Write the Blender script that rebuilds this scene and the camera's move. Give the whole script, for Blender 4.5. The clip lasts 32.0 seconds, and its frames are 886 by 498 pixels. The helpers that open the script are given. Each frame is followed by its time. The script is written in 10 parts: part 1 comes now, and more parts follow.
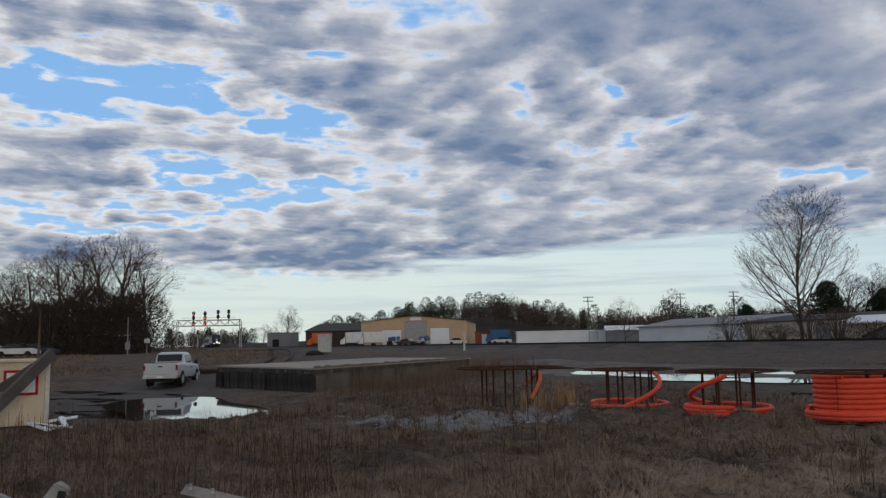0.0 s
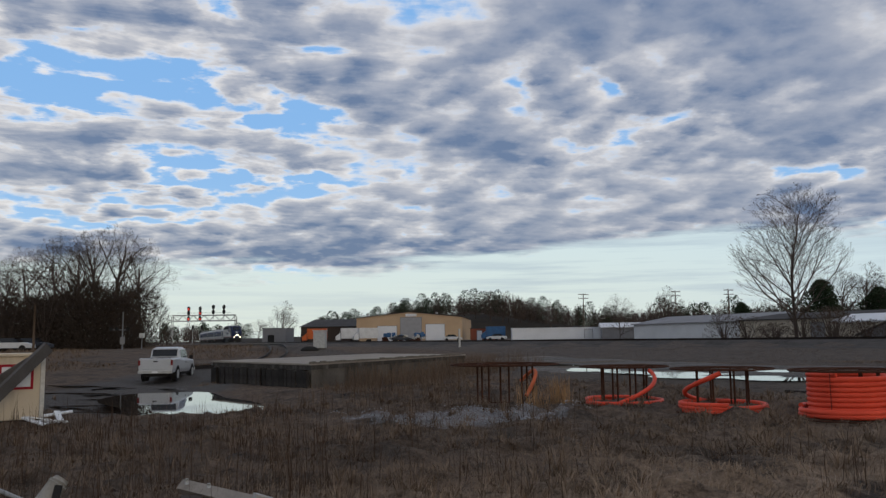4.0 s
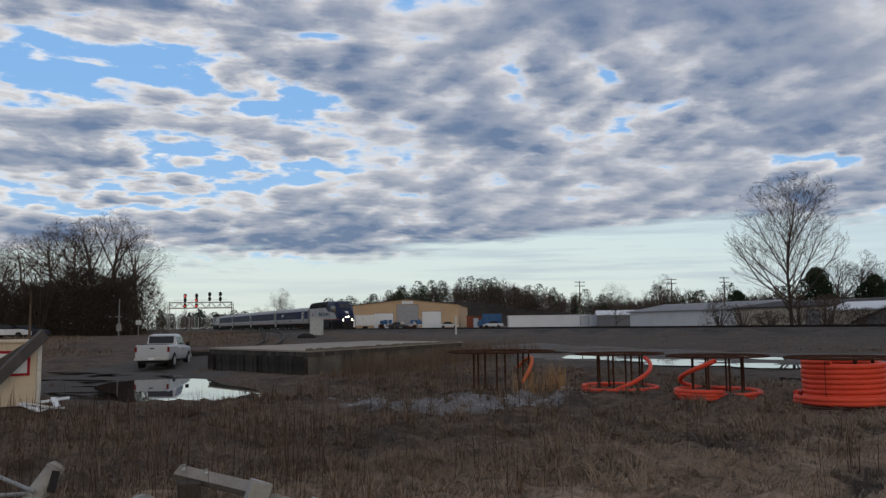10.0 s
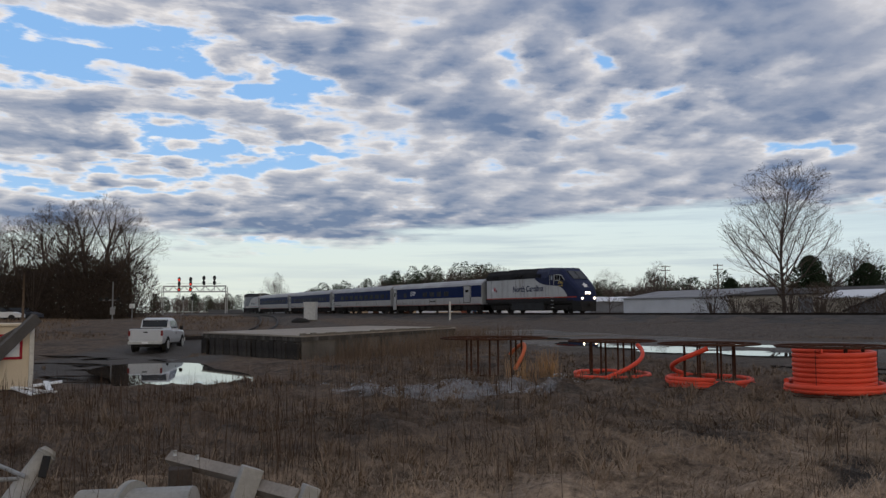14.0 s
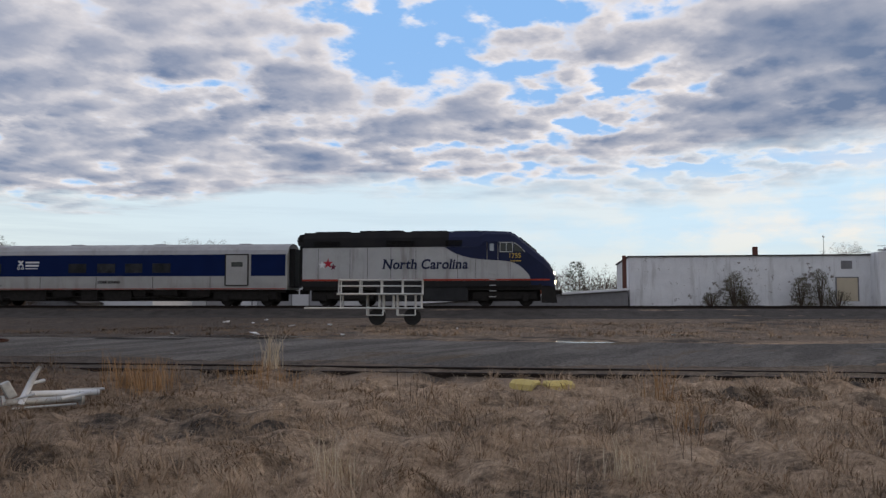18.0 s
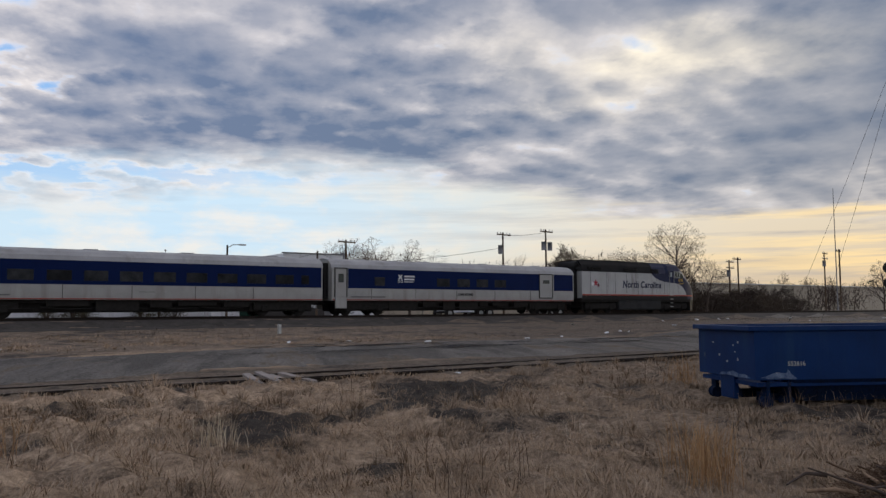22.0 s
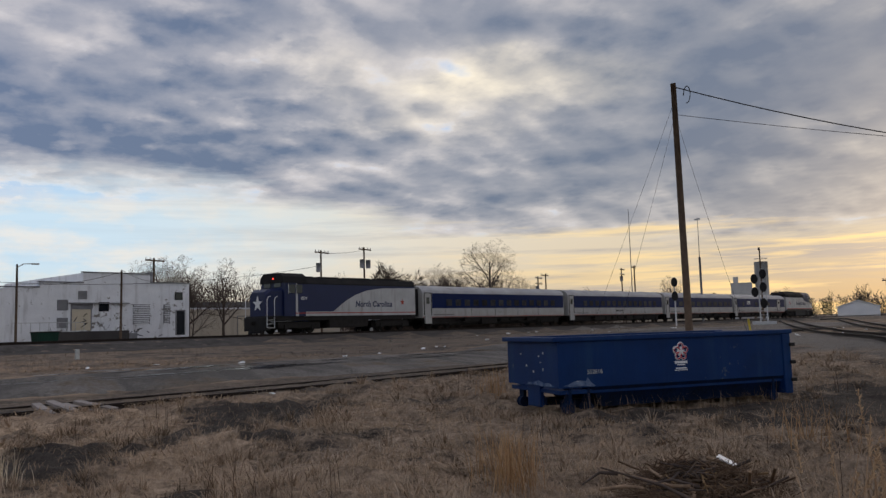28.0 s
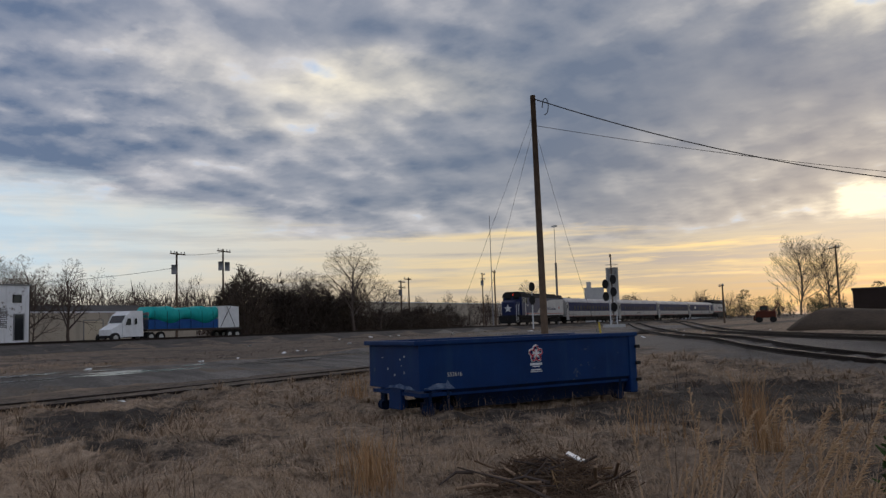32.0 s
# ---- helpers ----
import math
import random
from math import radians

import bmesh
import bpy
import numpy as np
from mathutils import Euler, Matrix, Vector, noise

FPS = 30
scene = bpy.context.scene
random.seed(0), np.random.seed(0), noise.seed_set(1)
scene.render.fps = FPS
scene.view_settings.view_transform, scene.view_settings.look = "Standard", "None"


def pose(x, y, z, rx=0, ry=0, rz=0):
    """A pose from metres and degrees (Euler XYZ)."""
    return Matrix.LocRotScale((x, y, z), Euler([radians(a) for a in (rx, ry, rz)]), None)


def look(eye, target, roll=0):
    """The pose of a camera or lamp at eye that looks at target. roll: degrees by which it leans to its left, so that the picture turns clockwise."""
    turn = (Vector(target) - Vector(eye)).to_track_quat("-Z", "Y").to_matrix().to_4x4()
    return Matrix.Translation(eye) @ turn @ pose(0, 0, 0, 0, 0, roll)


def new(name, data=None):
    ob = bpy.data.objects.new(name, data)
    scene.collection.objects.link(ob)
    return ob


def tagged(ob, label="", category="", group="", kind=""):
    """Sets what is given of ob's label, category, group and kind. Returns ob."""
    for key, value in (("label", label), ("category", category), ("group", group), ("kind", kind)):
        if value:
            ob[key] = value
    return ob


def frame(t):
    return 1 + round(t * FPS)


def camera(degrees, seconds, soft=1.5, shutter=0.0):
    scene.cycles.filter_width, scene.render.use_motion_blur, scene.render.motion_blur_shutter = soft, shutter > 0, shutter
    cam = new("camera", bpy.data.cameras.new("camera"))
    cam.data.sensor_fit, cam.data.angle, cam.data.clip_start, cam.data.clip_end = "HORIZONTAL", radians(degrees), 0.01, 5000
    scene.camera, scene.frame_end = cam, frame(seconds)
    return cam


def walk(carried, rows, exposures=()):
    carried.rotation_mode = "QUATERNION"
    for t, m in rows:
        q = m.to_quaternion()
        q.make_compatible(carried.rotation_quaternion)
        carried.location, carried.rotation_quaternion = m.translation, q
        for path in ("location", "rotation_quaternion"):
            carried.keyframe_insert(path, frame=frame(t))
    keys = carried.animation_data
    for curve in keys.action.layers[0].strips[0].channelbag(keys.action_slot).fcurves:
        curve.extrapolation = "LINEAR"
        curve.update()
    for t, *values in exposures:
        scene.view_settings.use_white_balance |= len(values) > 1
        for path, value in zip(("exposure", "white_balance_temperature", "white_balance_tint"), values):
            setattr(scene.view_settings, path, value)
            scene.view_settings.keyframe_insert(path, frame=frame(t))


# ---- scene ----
cam = camera(57.54, 32.0, soft=1.4)
PATH = [
    (0, -0.076, 0.239, 1.732, 96.63, 1.02, 0.79),
    (0.5, -0.067, 0.235, 1.729, 96.65, 0.99, 0.72),
    (1, -0.084, 0.227, 1.731, 96.59, 0.93, 0.69),
    (1.5, -0.085, 0.220, 1.734, 96.49, 0.88, 0.69),
    (2, -0.093, 0.200, 1.731, 96.46, 0.86, 0.65),
    (2.5, -0.078, 0.226, 1.732, 96.52, 0.80, 0.65),
    (3, -0.077, 0.232, 1.729, 96.54, 0.74, 0.60),
    (3.5, -0.086, 0.218, 1.733, 96.48, 0.72, 0.50),
    (5.5, -0.088, 0.211, 1.730, 95.99, 0.75, 0.38),
    (6, -0.079, 0.224, 1.730, 95.86, 0.75, 0.18),
    (6.5, -0.091, 0.218, 1.732, 95.67, 0.75, -0.08),
    (7, -0.092, 0.218, 1.733, 95.55, 0.76, -0.19),
    (7.5, -0.095, 0.214, 1.733, 95.41, 0.84, -0.03),
    (8, -0.086, 0.196, 1.730, 95.32, 0.86, 0.08),
    (8.5, -0.092, 0.204, 1.734, 95.46, 0.84, 0.15),
    (9, -0.084, 0.220, 1.730, 95.62, 0.72, 0.21),
    (9.5, -0.085, 0.213, 1.729, 95.62, 0.73, 0.20),
    (10, -0.089, 0.214, 1.726, 95.48, 0.66, 0.20),
    (10.5, -0.096, 0.219, 1.727, 95.23, 0.52, 0.13),
    (11, -0.084, 0.207, 1.728, 95.07, 0.46, 0.30),
    (11.5, -0.078, 0.217, 1.728, 95.36, 0.60, 1.04),
    (12, -0.075, 0.239, 1.727, 95.53, 0.69, 1.57),
    (12.5, -0.081, 0.240, 1.721, 95.42, 0.41, 1.55),
    (13, -0.053, 0.222, 1.718, 95.08, 0.13, 1.29),
    (13.5, -0.073, 0.227, 1.731, 94.60, 0.25, 1.03),
    (15.5, 0.053, 0.099, 1.794, 93.90, -0.20, -12.84),
    (16, 0.116, 0.059, 1.791, 93.97, -0.13, -20.39),
    (16.5, 0.168, 0.046, 1.781, 93.94, 0.05, -28.58),
    (17, 0.181, 0.040, 1.780, 93.72, -0.18, -36.91),
    (17.5, 0.154, 0.037, 1.774, 93.79, -0.27, -46.16),
    (18, 0.158, 0.040, 1.771, 93.76, -0.00, -56.70),
    (18.5, 0.152, 0.003, 1.767, 93.61, 0.46, -65.74),
    (19, 0.168, -0.029, 1.770, 93.54, 1.09, -74.31),
    (19.5, 0.155, -0.086, 1.770, 93.30, 0.95, -82.45),
    (20, 0.145, -0.108, 1.770, 93.37, 0.45, -88.82),
    (20.5, 0.114, -0.136, 1.775, 93.57, 0.35, -93.09),
    (21, 0.076, -0.159, 1.780, 93.74, 0.65, -96.50),
    (21.5, 0.066, -0.174, 1.777, 94.08, 0.67, -98.92),
    (22, 0.082, -0.186, 1.776, 94.41, 0.35, -100.93),
    (22.5, 0.081, -0.204, 1.771, 94.69, 0.32, -102.91),
    (23, 0.080, -0.217, 1.773, 94.95, 0.68, -104.88),
    (23.5, 0.073, -0.229, 1.771, 95.15, 0.73, -107.24),
    (24, 0.071, -0.247, 1.771, 95.09, 0.73, -109.56),
    (24.5, 0.078, -0.260, 1.758, 94.91, 0.94, -111.39),
    (25, 0.067, -0.266, 1.753, 94.78, 1.15, -112.57),
    (25.5, 0.066, -0.264, 1.739, 94.86, 1.22, -112.73),
    (27.5, 0.067, -0.282, 1.743, 95.21, 1.57, -112.70),
    (28, 0.059, -0.272, 1.746, 95.47, 1.64, -113.66),
    (28.5, 0.050, -0.277, 1.757, 95.47, 1.67, -114.98),
    (29, 0.048, -0.276, 1.758, 95.44, 1.48, -116.25),
    (29.5, 0.036, -0.270, 1.757, 95.66, 1.00, -117.59),
    (30, 0.025, -0.271, 1.756, 95.63, 0.79, -118.76),
    (30.5, 0.011, -0.276, 1.760, 95.47, 1.10, -119.74),
    (31, -0.016, -0.259, 1.754, 95.43, 1.36, -120.79),
    (31.5, -0.040, -0.238, 1.753, 95.43, 1.66, -122.01),
    (32, -0.039, -0.233, 1.752, 95.43, 1.82, -123.35),
]
walk(cam, [(r[0], pose(*r[1:])) for r in PATH], exposures=[(0, -0.05, 6100, 6), (10, -0.05, 6130, 6), (13.5, 0.0, 6200, 7), (17, 0.12, 6350, 9), (24, 0.1, 6350, 10), (28, 0.03, 6420, 10), (30, -0.05, 6350, 10), (32, -0.1, 6200, 9)])

# ---------- world, sun, exposure ----------
SUN_AZ, SUN_EL = -152.0, 8.0      # degrees: bearing (left positive from +y) and height


def N(nt, kind, **inputs):
    n = nt.nodes.new(kind)
    for k, val in inputs.items():
        if k.startswith("p_"):
            setattr_plain(n, k[2:], val)
        else:
            key = int(k[1:]) if k[0] == "i" and k[1:].isdigit() else k
            if isinstance(val, bpy.types.NodeSocket):
                nt.links.new(val, n.inputs[key])
            else:
                n.inputs[key].default_value = val
    return n


def setattr_plain(n, key, val):
    if key == "operation":
        n.operation = val
    elif key == "blend_type":
        n.blend_type = val
    elif key == "data_type":
        n.data_type = val
    elif key == "noise_dimensions":
        n.noise_dimensions = val


def ma(nt, op, a, b=0.0, c=0.0, clamp=False):
    n = N(nt, "ShaderNodeMath", p_operation=op, i0=a, i1=b, i2=c)
    n.use_clamp = clamp
    return n.outputs[0]


def noise_tex(nt, vec, scale, detail=4.0, rough=0.55, dist=0.0):
    return N(nt, "ShaderNodeTexNoise", Vector=vec, Scale=scale, Detail=detail, Roughness=rough, Distortion=dist).outputs["Fac"]


def ramp(nt, fac, stops, interp="LINEAR"):
    n = nt.nodes.new("ShaderNodeValToRGB")
    n.color_ramp.interpolation = interp
    els = n.color_ramp.elements
    while len(els) > 1:
        els.remove(els[-1])
    for i, (pos, col) in enumerate(stops):
        e = els[0] if i == 0 else els.new(pos)
        e.position = pos
        e.color = (*col, 1) if len(col) == 3 else col
    nt.links.new(fac, n.inputs[0])
    return n.outputs[0]


def mixc(nt, fac, a, b, mode="MIX"):
    n = nt.nodes.new("ShaderNodeMix")
    n.data_type, n.blend_type = "RGBA", mode
    for sock, val in ((n.inputs[0], fac), (n.inputs[6], a), (n.inputs[7], b)):
        if isinstance(val, bpy.types.NodeSocket):
            nt.links.new(val, sock)
        else:
            sock.default_value = val if not isinstance(val, tuple) or len(val) == 4 else (*val, 1)
    return n.outputs[2]


# cloud banks and gaps: bearing (left positive), height, half-width, half-height in degrees, weight
GAPS = [(27.2, 16.3, 7.1, 1.9, 0.38), (19.9, 16.9, 3.9, 1.4, 0.3), (14.2, 10.7, 5.5, 0.6, 0.34), (10.1, 14.3, 2.6, 0.6, 0.2), (29.4, 10.0, 3.5, 1.9, 0.22), (-23.7, 15.6, 1.9, 0.8, 0.16), (-54.5, 16.8, 4.5, 2.2, 0.5), (-61.4, 20.3, 8.3, 1.1, 0.36), (-67.8, 15.4, 4.8, 1.6, 0.36),
        (-70.4, 9.1, 8.3, 1.4, 0.2), (-50.8, 20.1, 2.2, 1.6, 0.3), (-92.4, 9.1, 8.3, 1.0, 0.34), (-81.5, 13.0, 2.2, 0.5, 0.25), (0.9, 23.4, 3.9, 1.1, 0.2), (-25.5, 10.9, 4.2, 0.4, 0.2), (-81.1, 9.6, 4.5, 1.2, 0.34), (-67.9, 11.9, 5.1, 0.6, 0.2)]
BANKS = [(16.7, 20.6, 9.6, 1.9, 0.22), (26.0, 12.3, 5.1, 1.3, 0.2), (8.2, 6.5, 14.1, 1.0, 0.34), (-1.8, 13.5, 5.5, 1.4, 0.24), (-9.9, 19.2, 6.4, 2.9, 0.2), (2.0, 18.0, 7.0, 2.5, 0.1), (-20, 10.5, 9.0, 2.0, 0.12), (13.3, 17.0, 3.9, 1.1, 0.14), (-18.8, 21.8, 7.1, 1.3, 0.16), (-13.4, 7.7, 16.1, 0.8, 0.12), (-24, 16.5, 9.0, 4.5, 0.13), (-20, 20.5, 6.0, 2.0, 0.1),
         (-78.7, 16.7, 6.4, 1.9, 0.3), (-83.0, 12.0, 7.1, 1.6, 0.3), (-41.5, 10.6, 8.3, 1.1, 0.12), (-92.9, 15.5, 10.3, 2.9, 0.26), (-81.4, 10.4, 5.5, 0.6, 0.2), (-88.6, 13.9, 11.2, 2.9, 0.18), (-97.3, 12.1, 7.1, 1.3, 0.18)]
EAST_BANKS = [(-129.6, 11.5, 7.1, 1.2, 0.26), (-113.4, 9.0, 9.6, 0.8, 0.22), (-128.0, 20.7, 10.3, 1.3, 0.2), (-97.8, 21.0, 8.0, 1.6, 0.14), (-137.7, 16.9, 9.5, 3.6, 0.42), (-131, 13.5, 8.0, 2.5, 0.2), (-146.2, 13.8, 6.4, 1.6, 0.2), (-125.9, 9.7, 7.1, 0.9, 0.16)]
SUNLIT = [(-116.6, 16.6, 5.5, 1.8, 0.9), (-124.1, 17.4, 4.2, 1.3, 0.6), (-111.3, 13.9, 4.2, 1.0, 0.4), (-151.8, 19.2, 2.9, 1.9, 1.0), (-154.0, 7.0, 3.4, 0.8, 5.0), (-105.9, 18.1, 3.2, 1.9, 0.35), (-117.0, 17.4, 1.9, 1.3, 0.4)]
# lower edge of the cloud deck: bearing, height
DECK_EDGE = [(-180, 6.0), (-150, 5.9), (-132, 5.9), (-116, 6.8), (-106, 8.7), (-98, 10.0), (-88, 9.8), (-75, 8.8), (-60, 8.2), (-45, 8.2), (-30, 6.4), (-18, 7.2), (-4, 6.0), (5, 5.1), (40, 5.0), (180, 6.0)]


def make_world():
    w = bpy.data.worlds.new("evening_sky")
    scene.world = w
    w.use_nodes = True
    nt = w.node_tree
    nt.nodes.clear()
    sky = nt.nodes.new("ShaderNodeTexSky")
    sky.sky_type, sky.sun_disc = "NISHITA", False
    sky.sun_elevation, sky.sun_rotation = radians(SUN_EL), radians(-SUN_AZ)
    sky.air_density, sky.dust_density, sky.ozone_density = 1.2, 1.5, 1.5
    tc = nt.nodes.new("ShaderNodeTexCoord").outputs["Generated"]
    x, y, z = N(nt, "ShaderNodeSeparateXYZ", Vector=tc).outputs
    up = ma(nt, "MAXIMUM", z, 0.0)
    sun_dir = Vector((-math.sin(radians(SUN_AZ)), math.cos(radians(SUN_AZ)), 0))
    # flat cloud deck in perspective, and bearing and height in degrees
    k = ma(nt, "DIVIDE", 1.0, ma(nt, "ADD", up, 0.17))
    flat = N(nt, "ShaderNodeCombineXYZ", X=ma(nt, "MULTIPLY", x, k), Y=ma(nt, "MULTIPLY", y, k), Z=0.0).outputs[0]
    az = ma(nt, "MULTIPLY", ma(nt, "ARCTAN2", ma(nt, "MULTIPLY", x, -1.0), y), 57.2958)
    el = ma(nt, "MULTIPLY", ma(nt, "ARCSINE", z), 57.2958)
    warp = N(nt, "ShaderNodeTexNoise", Vector=flat, Scale=3.2, Detail=5.0, Roughness=0.6).outputs["Color"]
    wx, wy, _ = N(nt, "ShaderNodeSeparateXYZ", Vector=warp).outputs
    az_w = ma(nt, "MULTIPLY_ADD", ma(nt, "SUBTRACT", wx, 0.5), 12.0, az)
    el_w = ma(nt, "MULTIPLY_ADD", ma(nt, "SUBTRACT", wy, 0.5), 5.0, el)
    place = N(nt, "ShaderNodeCombineXYZ", X=az_w, Y=el_w, Z=0.0).outputs[0]

    def patches(rows):
        total = None
        for a, e, wa, we, amp in rows:
            q = N(nt, "ShaderNodeMapping", Vector=place, Location=(-a / wa, -e / we, 0), Scale=(1 / wa, 1 / we, 1)).outputs[0]
            d = N(nt, "ShaderNodeVectorMath", p_operation="DOT_PRODUCT", i0=q, i1=q).outputs["Value"]
            g = ma(nt, "POWER", 0.45, d)
            total = ma(nt, "MULTIPLY_ADD", g, amp, 0.0 if total is None else total)
        return total

    def lobe(bearing, e, power):
        b, e = radians(bearing), radians(e)
        d = N(nt, "ShaderNodeVectorMath", p_operation="DOT_PRODUCT", i0=tc, i1=(-math.sin(b) * math.cos(e), math.cos(b) * math.cos(e), math.sin(e))).outputs["Value"]
        return ma(nt, "POWER", ma(nt, "MAXIMUM", d, 0.0), power)

    def density(vec, fine_amt):
        big = noise_tex(nt, vec, 1.1, 2.0, 0.5)
        mid = noise_tex(nt, vec, 3.3, 3.0, 0.5)
        bent = N(nt, "ShaderNodeVectorMath", p_operation="ADD", i0=vec, i1=N(nt, "ShaderNodeVectorMath", p_operation="SCALE", i0=N(nt, "ShaderNodeTexNoise", Vector=vec, Scale=9.0, Detail=4.0, Roughness=0.6).outputs["Color"], Scale=0.13).outputs[0]).outputs[0]
        cell = nt.nodes.new("ShaderNodeTexVoronoi")
        cell.feature = "SMOOTH_F1"
        nt.links.new(bent, cell.inputs["Vector"])
        cell.inputs["Scale"].default_value, cell.inputs["Smoothness"].default_value = 8.5, 0.55
        puff = ma(nt, "ADD", ma(nt, "MULTIPLY", noise_tex(nt, vec, 13.0, 5.0, 0.55), 0.45), ma(nt, "MULTIPLY_ADD", cell.outputs["Distance"], -0.65, 0.55))
        return ma(nt, "MULTIPLY_ADD", big, 0.45, ma(nt, "MULTIPLY_ADD", mid, 0.72, ma(nt, "MULTIPLY", ma(nt, "SUBTRACT", puff, 0.5), fine_amt)))
    gaps, heavy, sunlit = patches(GAPS), ma(nt, "ADD", patches(BANKS), patches(EAST_BANKS)), patches(SUNLIT)
    heavy = ma(nt, "DIVIDE", heavy, ma(nt, "MULTIPLY_ADD", heavy, 1.1, 1.0))
    calm = ramp(nt, noise_tex(nt, N(nt, "ShaderNodeVectorMath", p_operation="ADD", i0=flat, i1=(7.3, 2.1, 0.0)).outputs[0], 1.5, 2.0, 0.5), [(0.38, (0.55, 0.55, 0.55)), (0.62, (1, 1, 1))])
    fine_amt = ma(nt, "MULTIPLY", calm, ma(nt, "MULTIPLY_ADD", lobe(-128, 14, 4.0), -0.65, 1.3))
    form = density(flat, fine_amt)
    dens = ma(nt, "ADD", ma(nt, "ADD", form, 0.06), ma(nt, "MULTIPLY_ADD", heavy, 1.0, ma(nt, "MULTIPLY", gaps, -1.0)))
    streak = noise_tex(nt, N(nt, "ShaderNodeMapping", Vector=tc, Rotation=(0.0, 0.05, 0.0), Scale=(2.2, 2.2, 13.0)).outputs[0], 3.0, 5.0, 0.6, 0.4)
    dens = ma(nt, "MULTIPLY_ADD", ma(nt, "MULTIPLY", ma(nt, "SUBTRACT", streak, 0.545), lobe(22, 13, 14.0)), 1.5, dens)
    ahead = N(nt, "ShaderNodeVectorMath", p_operation="ADD", i0=flat, i1=(sun_dir.x * 0.05, sun_dir.y * 0.05, 0.0)).outputs[0]
    lit = ma(nt, "SUBTRACT", form, density(ahead, fine_amt))
    cover = ramp(nt, dens, [(0.28, (0, 0, 0)), (0.53, (1, 1, 1))], "EASE")
    thick = ramp(nt, dens, [(0.40, (0.06, 0.06, 0.06)), (0.53, (0.44, 0.44, 0.44)), (0.70, (0.74, 0.74, 0.74)), (1.0, (0.98, 0.98, 0.98))])
    f = ma(nt, "ADD", ma(nt, "SUBTRACT", 0.96, thick), ma(nt, "MULTIPLY", lit, 0.6), clamp=True)
    near_sun = lobe(SUN_AZ, SUN_EL, 9.0)
    bright = mixc(nt, lobe(26, 10, 12.0), mixc(nt, near_sun, (0.92, 0.83, 0.77), (0.60, 0.55, 0.49)), (1.0, 0.89, 0.80))
    dark = mixc(nt, lobe(-132, 12, 3.0), (0.138, 0.182, 0.292), (0.112, 0.148, 0.222))
    cloud = mixc(nt, f, dark, bright)
    cloud = mixc(nt, ma(nt, "MULTIPLY", sunlit, ma(nt, "MULTIPLY_ADD", f, 1.1, 0.12), clamp=True), cloud, (0.98, 0.86, 0.66))
    clear = mixc(nt, ma(nt, "POWER", ma(nt, "SUBTRACT", 1.0, up), 9.0), (0.22, 0.41, 0.72), (0.60, 0.76, 0.84))
    col = mixc(nt, cover, clear, cloud)
    # pale strip under the deck, its edge following the bearing, with thin grey bars
    edge = ramp(nt, ma(nt, "MULTIPLY_ADD", az, 1 / 360.0, 0.5), [((a + 180) / 360, (e / 15,) * 3) for a, e in DECK_EDGE])
    ragged = noise_tex(nt, N(nt, "ShaderNodeMapping", Vector=tc, Scale=(1.6, 1.6, 15.0)).outputs[0], 2.2, 6.0, 0.62)
    over = ma(nt, "SUBTRACT", ma(nt, "MULTIPLY_ADD", ma(nt, "SUBTRACT", ragged, 0.5), 5.5, el), ma(nt, "MULTIPLY", edge, 15.0))
    soft_edge = ma(nt, "MULTIPLY_ADD", lobe(-78, 8, 14.0), 1.8, 0.45)
    low = ma(nt, "SUBTRACT", 0.5, ma(nt, "DIVIDE", over, ma(nt, "MULTIPLY", soft_edge, 2.0)), clamp=True)
    horizon = mixc(nt, lobe(-150, 3, 6.0), mixc(nt, lobe(-114, 3, 11.0), mixc(nt, lobe(-48, 3, 9.0), (0.70, 0.72, 0.63), (0.58, 0.65, 0.68)), (0.72, 0.58, 0.385)), (0.40, 0.28, 0.15))
    fleck = ramp(nt, noise_tex(nt, N(nt, "ShaderNodeMapping", Vector=tc, Scale=(3.4, 3.4, 9.5)).outputs[0], 3.0, 6.0, 0.58), [(0.42, (0, 0, 0)), (0.60, (1, 1, 1))])
    cream = mixc(nt, ma(nt, "MULTIPLY", fleck, lobe(-84, 8, 8.0)), (0.50, 0.66, 0.79), (0.82, 0.73, 0.64))
    horizon = mixc(nt, ma(nt, "MULTIPLY", lobe(-84, 8, 10.0), ma(nt, "MULTIPLY", ma(nt, "SUBTRACT", el, 1.5), 0.3, clamp=True)), horizon, cream)
    horizon = mixc(nt, ma(nt, "MULTIPLY", ma(nt, "MULTIPLY", el, 0.16, clamp=True), 0.4), horizon, mixc(nt, lobe(-122, 5, 12.0), (0.55, 0.69, 0.79), (0.76, 0.68, 0.57)))
    bars = ramp(nt, noise_tex(nt, N(nt, "ShaderNodeMapping", Vector=tc, Scale=(1.5, 1.5, 30.0)).outputs[0], 2.0, 5.0, 0.6), [(0.46, (0, 0, 0)), (0.62, (1, 1, 1))])
    bar_col = mixc(nt, lobe(-130, 4, 4.0), (0.36, 0.42, 0.50), (0.30, 0.29, 0.31))
    horizon = mixc(nt, ma(nt, "MULTIPLY", bars, ma(nt, "ADD", ma(nt, "MULTIPLY_ADD", lobe(-84, 8, 8.0), -0.16, 0.20), ma(nt, "ADD", ma(nt, "MULTIPLY", lobe(-10, 6, 30.0), 0.30), ma(nt, "MULTIPLY", lobe(-138, 4, 5.0), 0.6)))), horizon, bar_col)
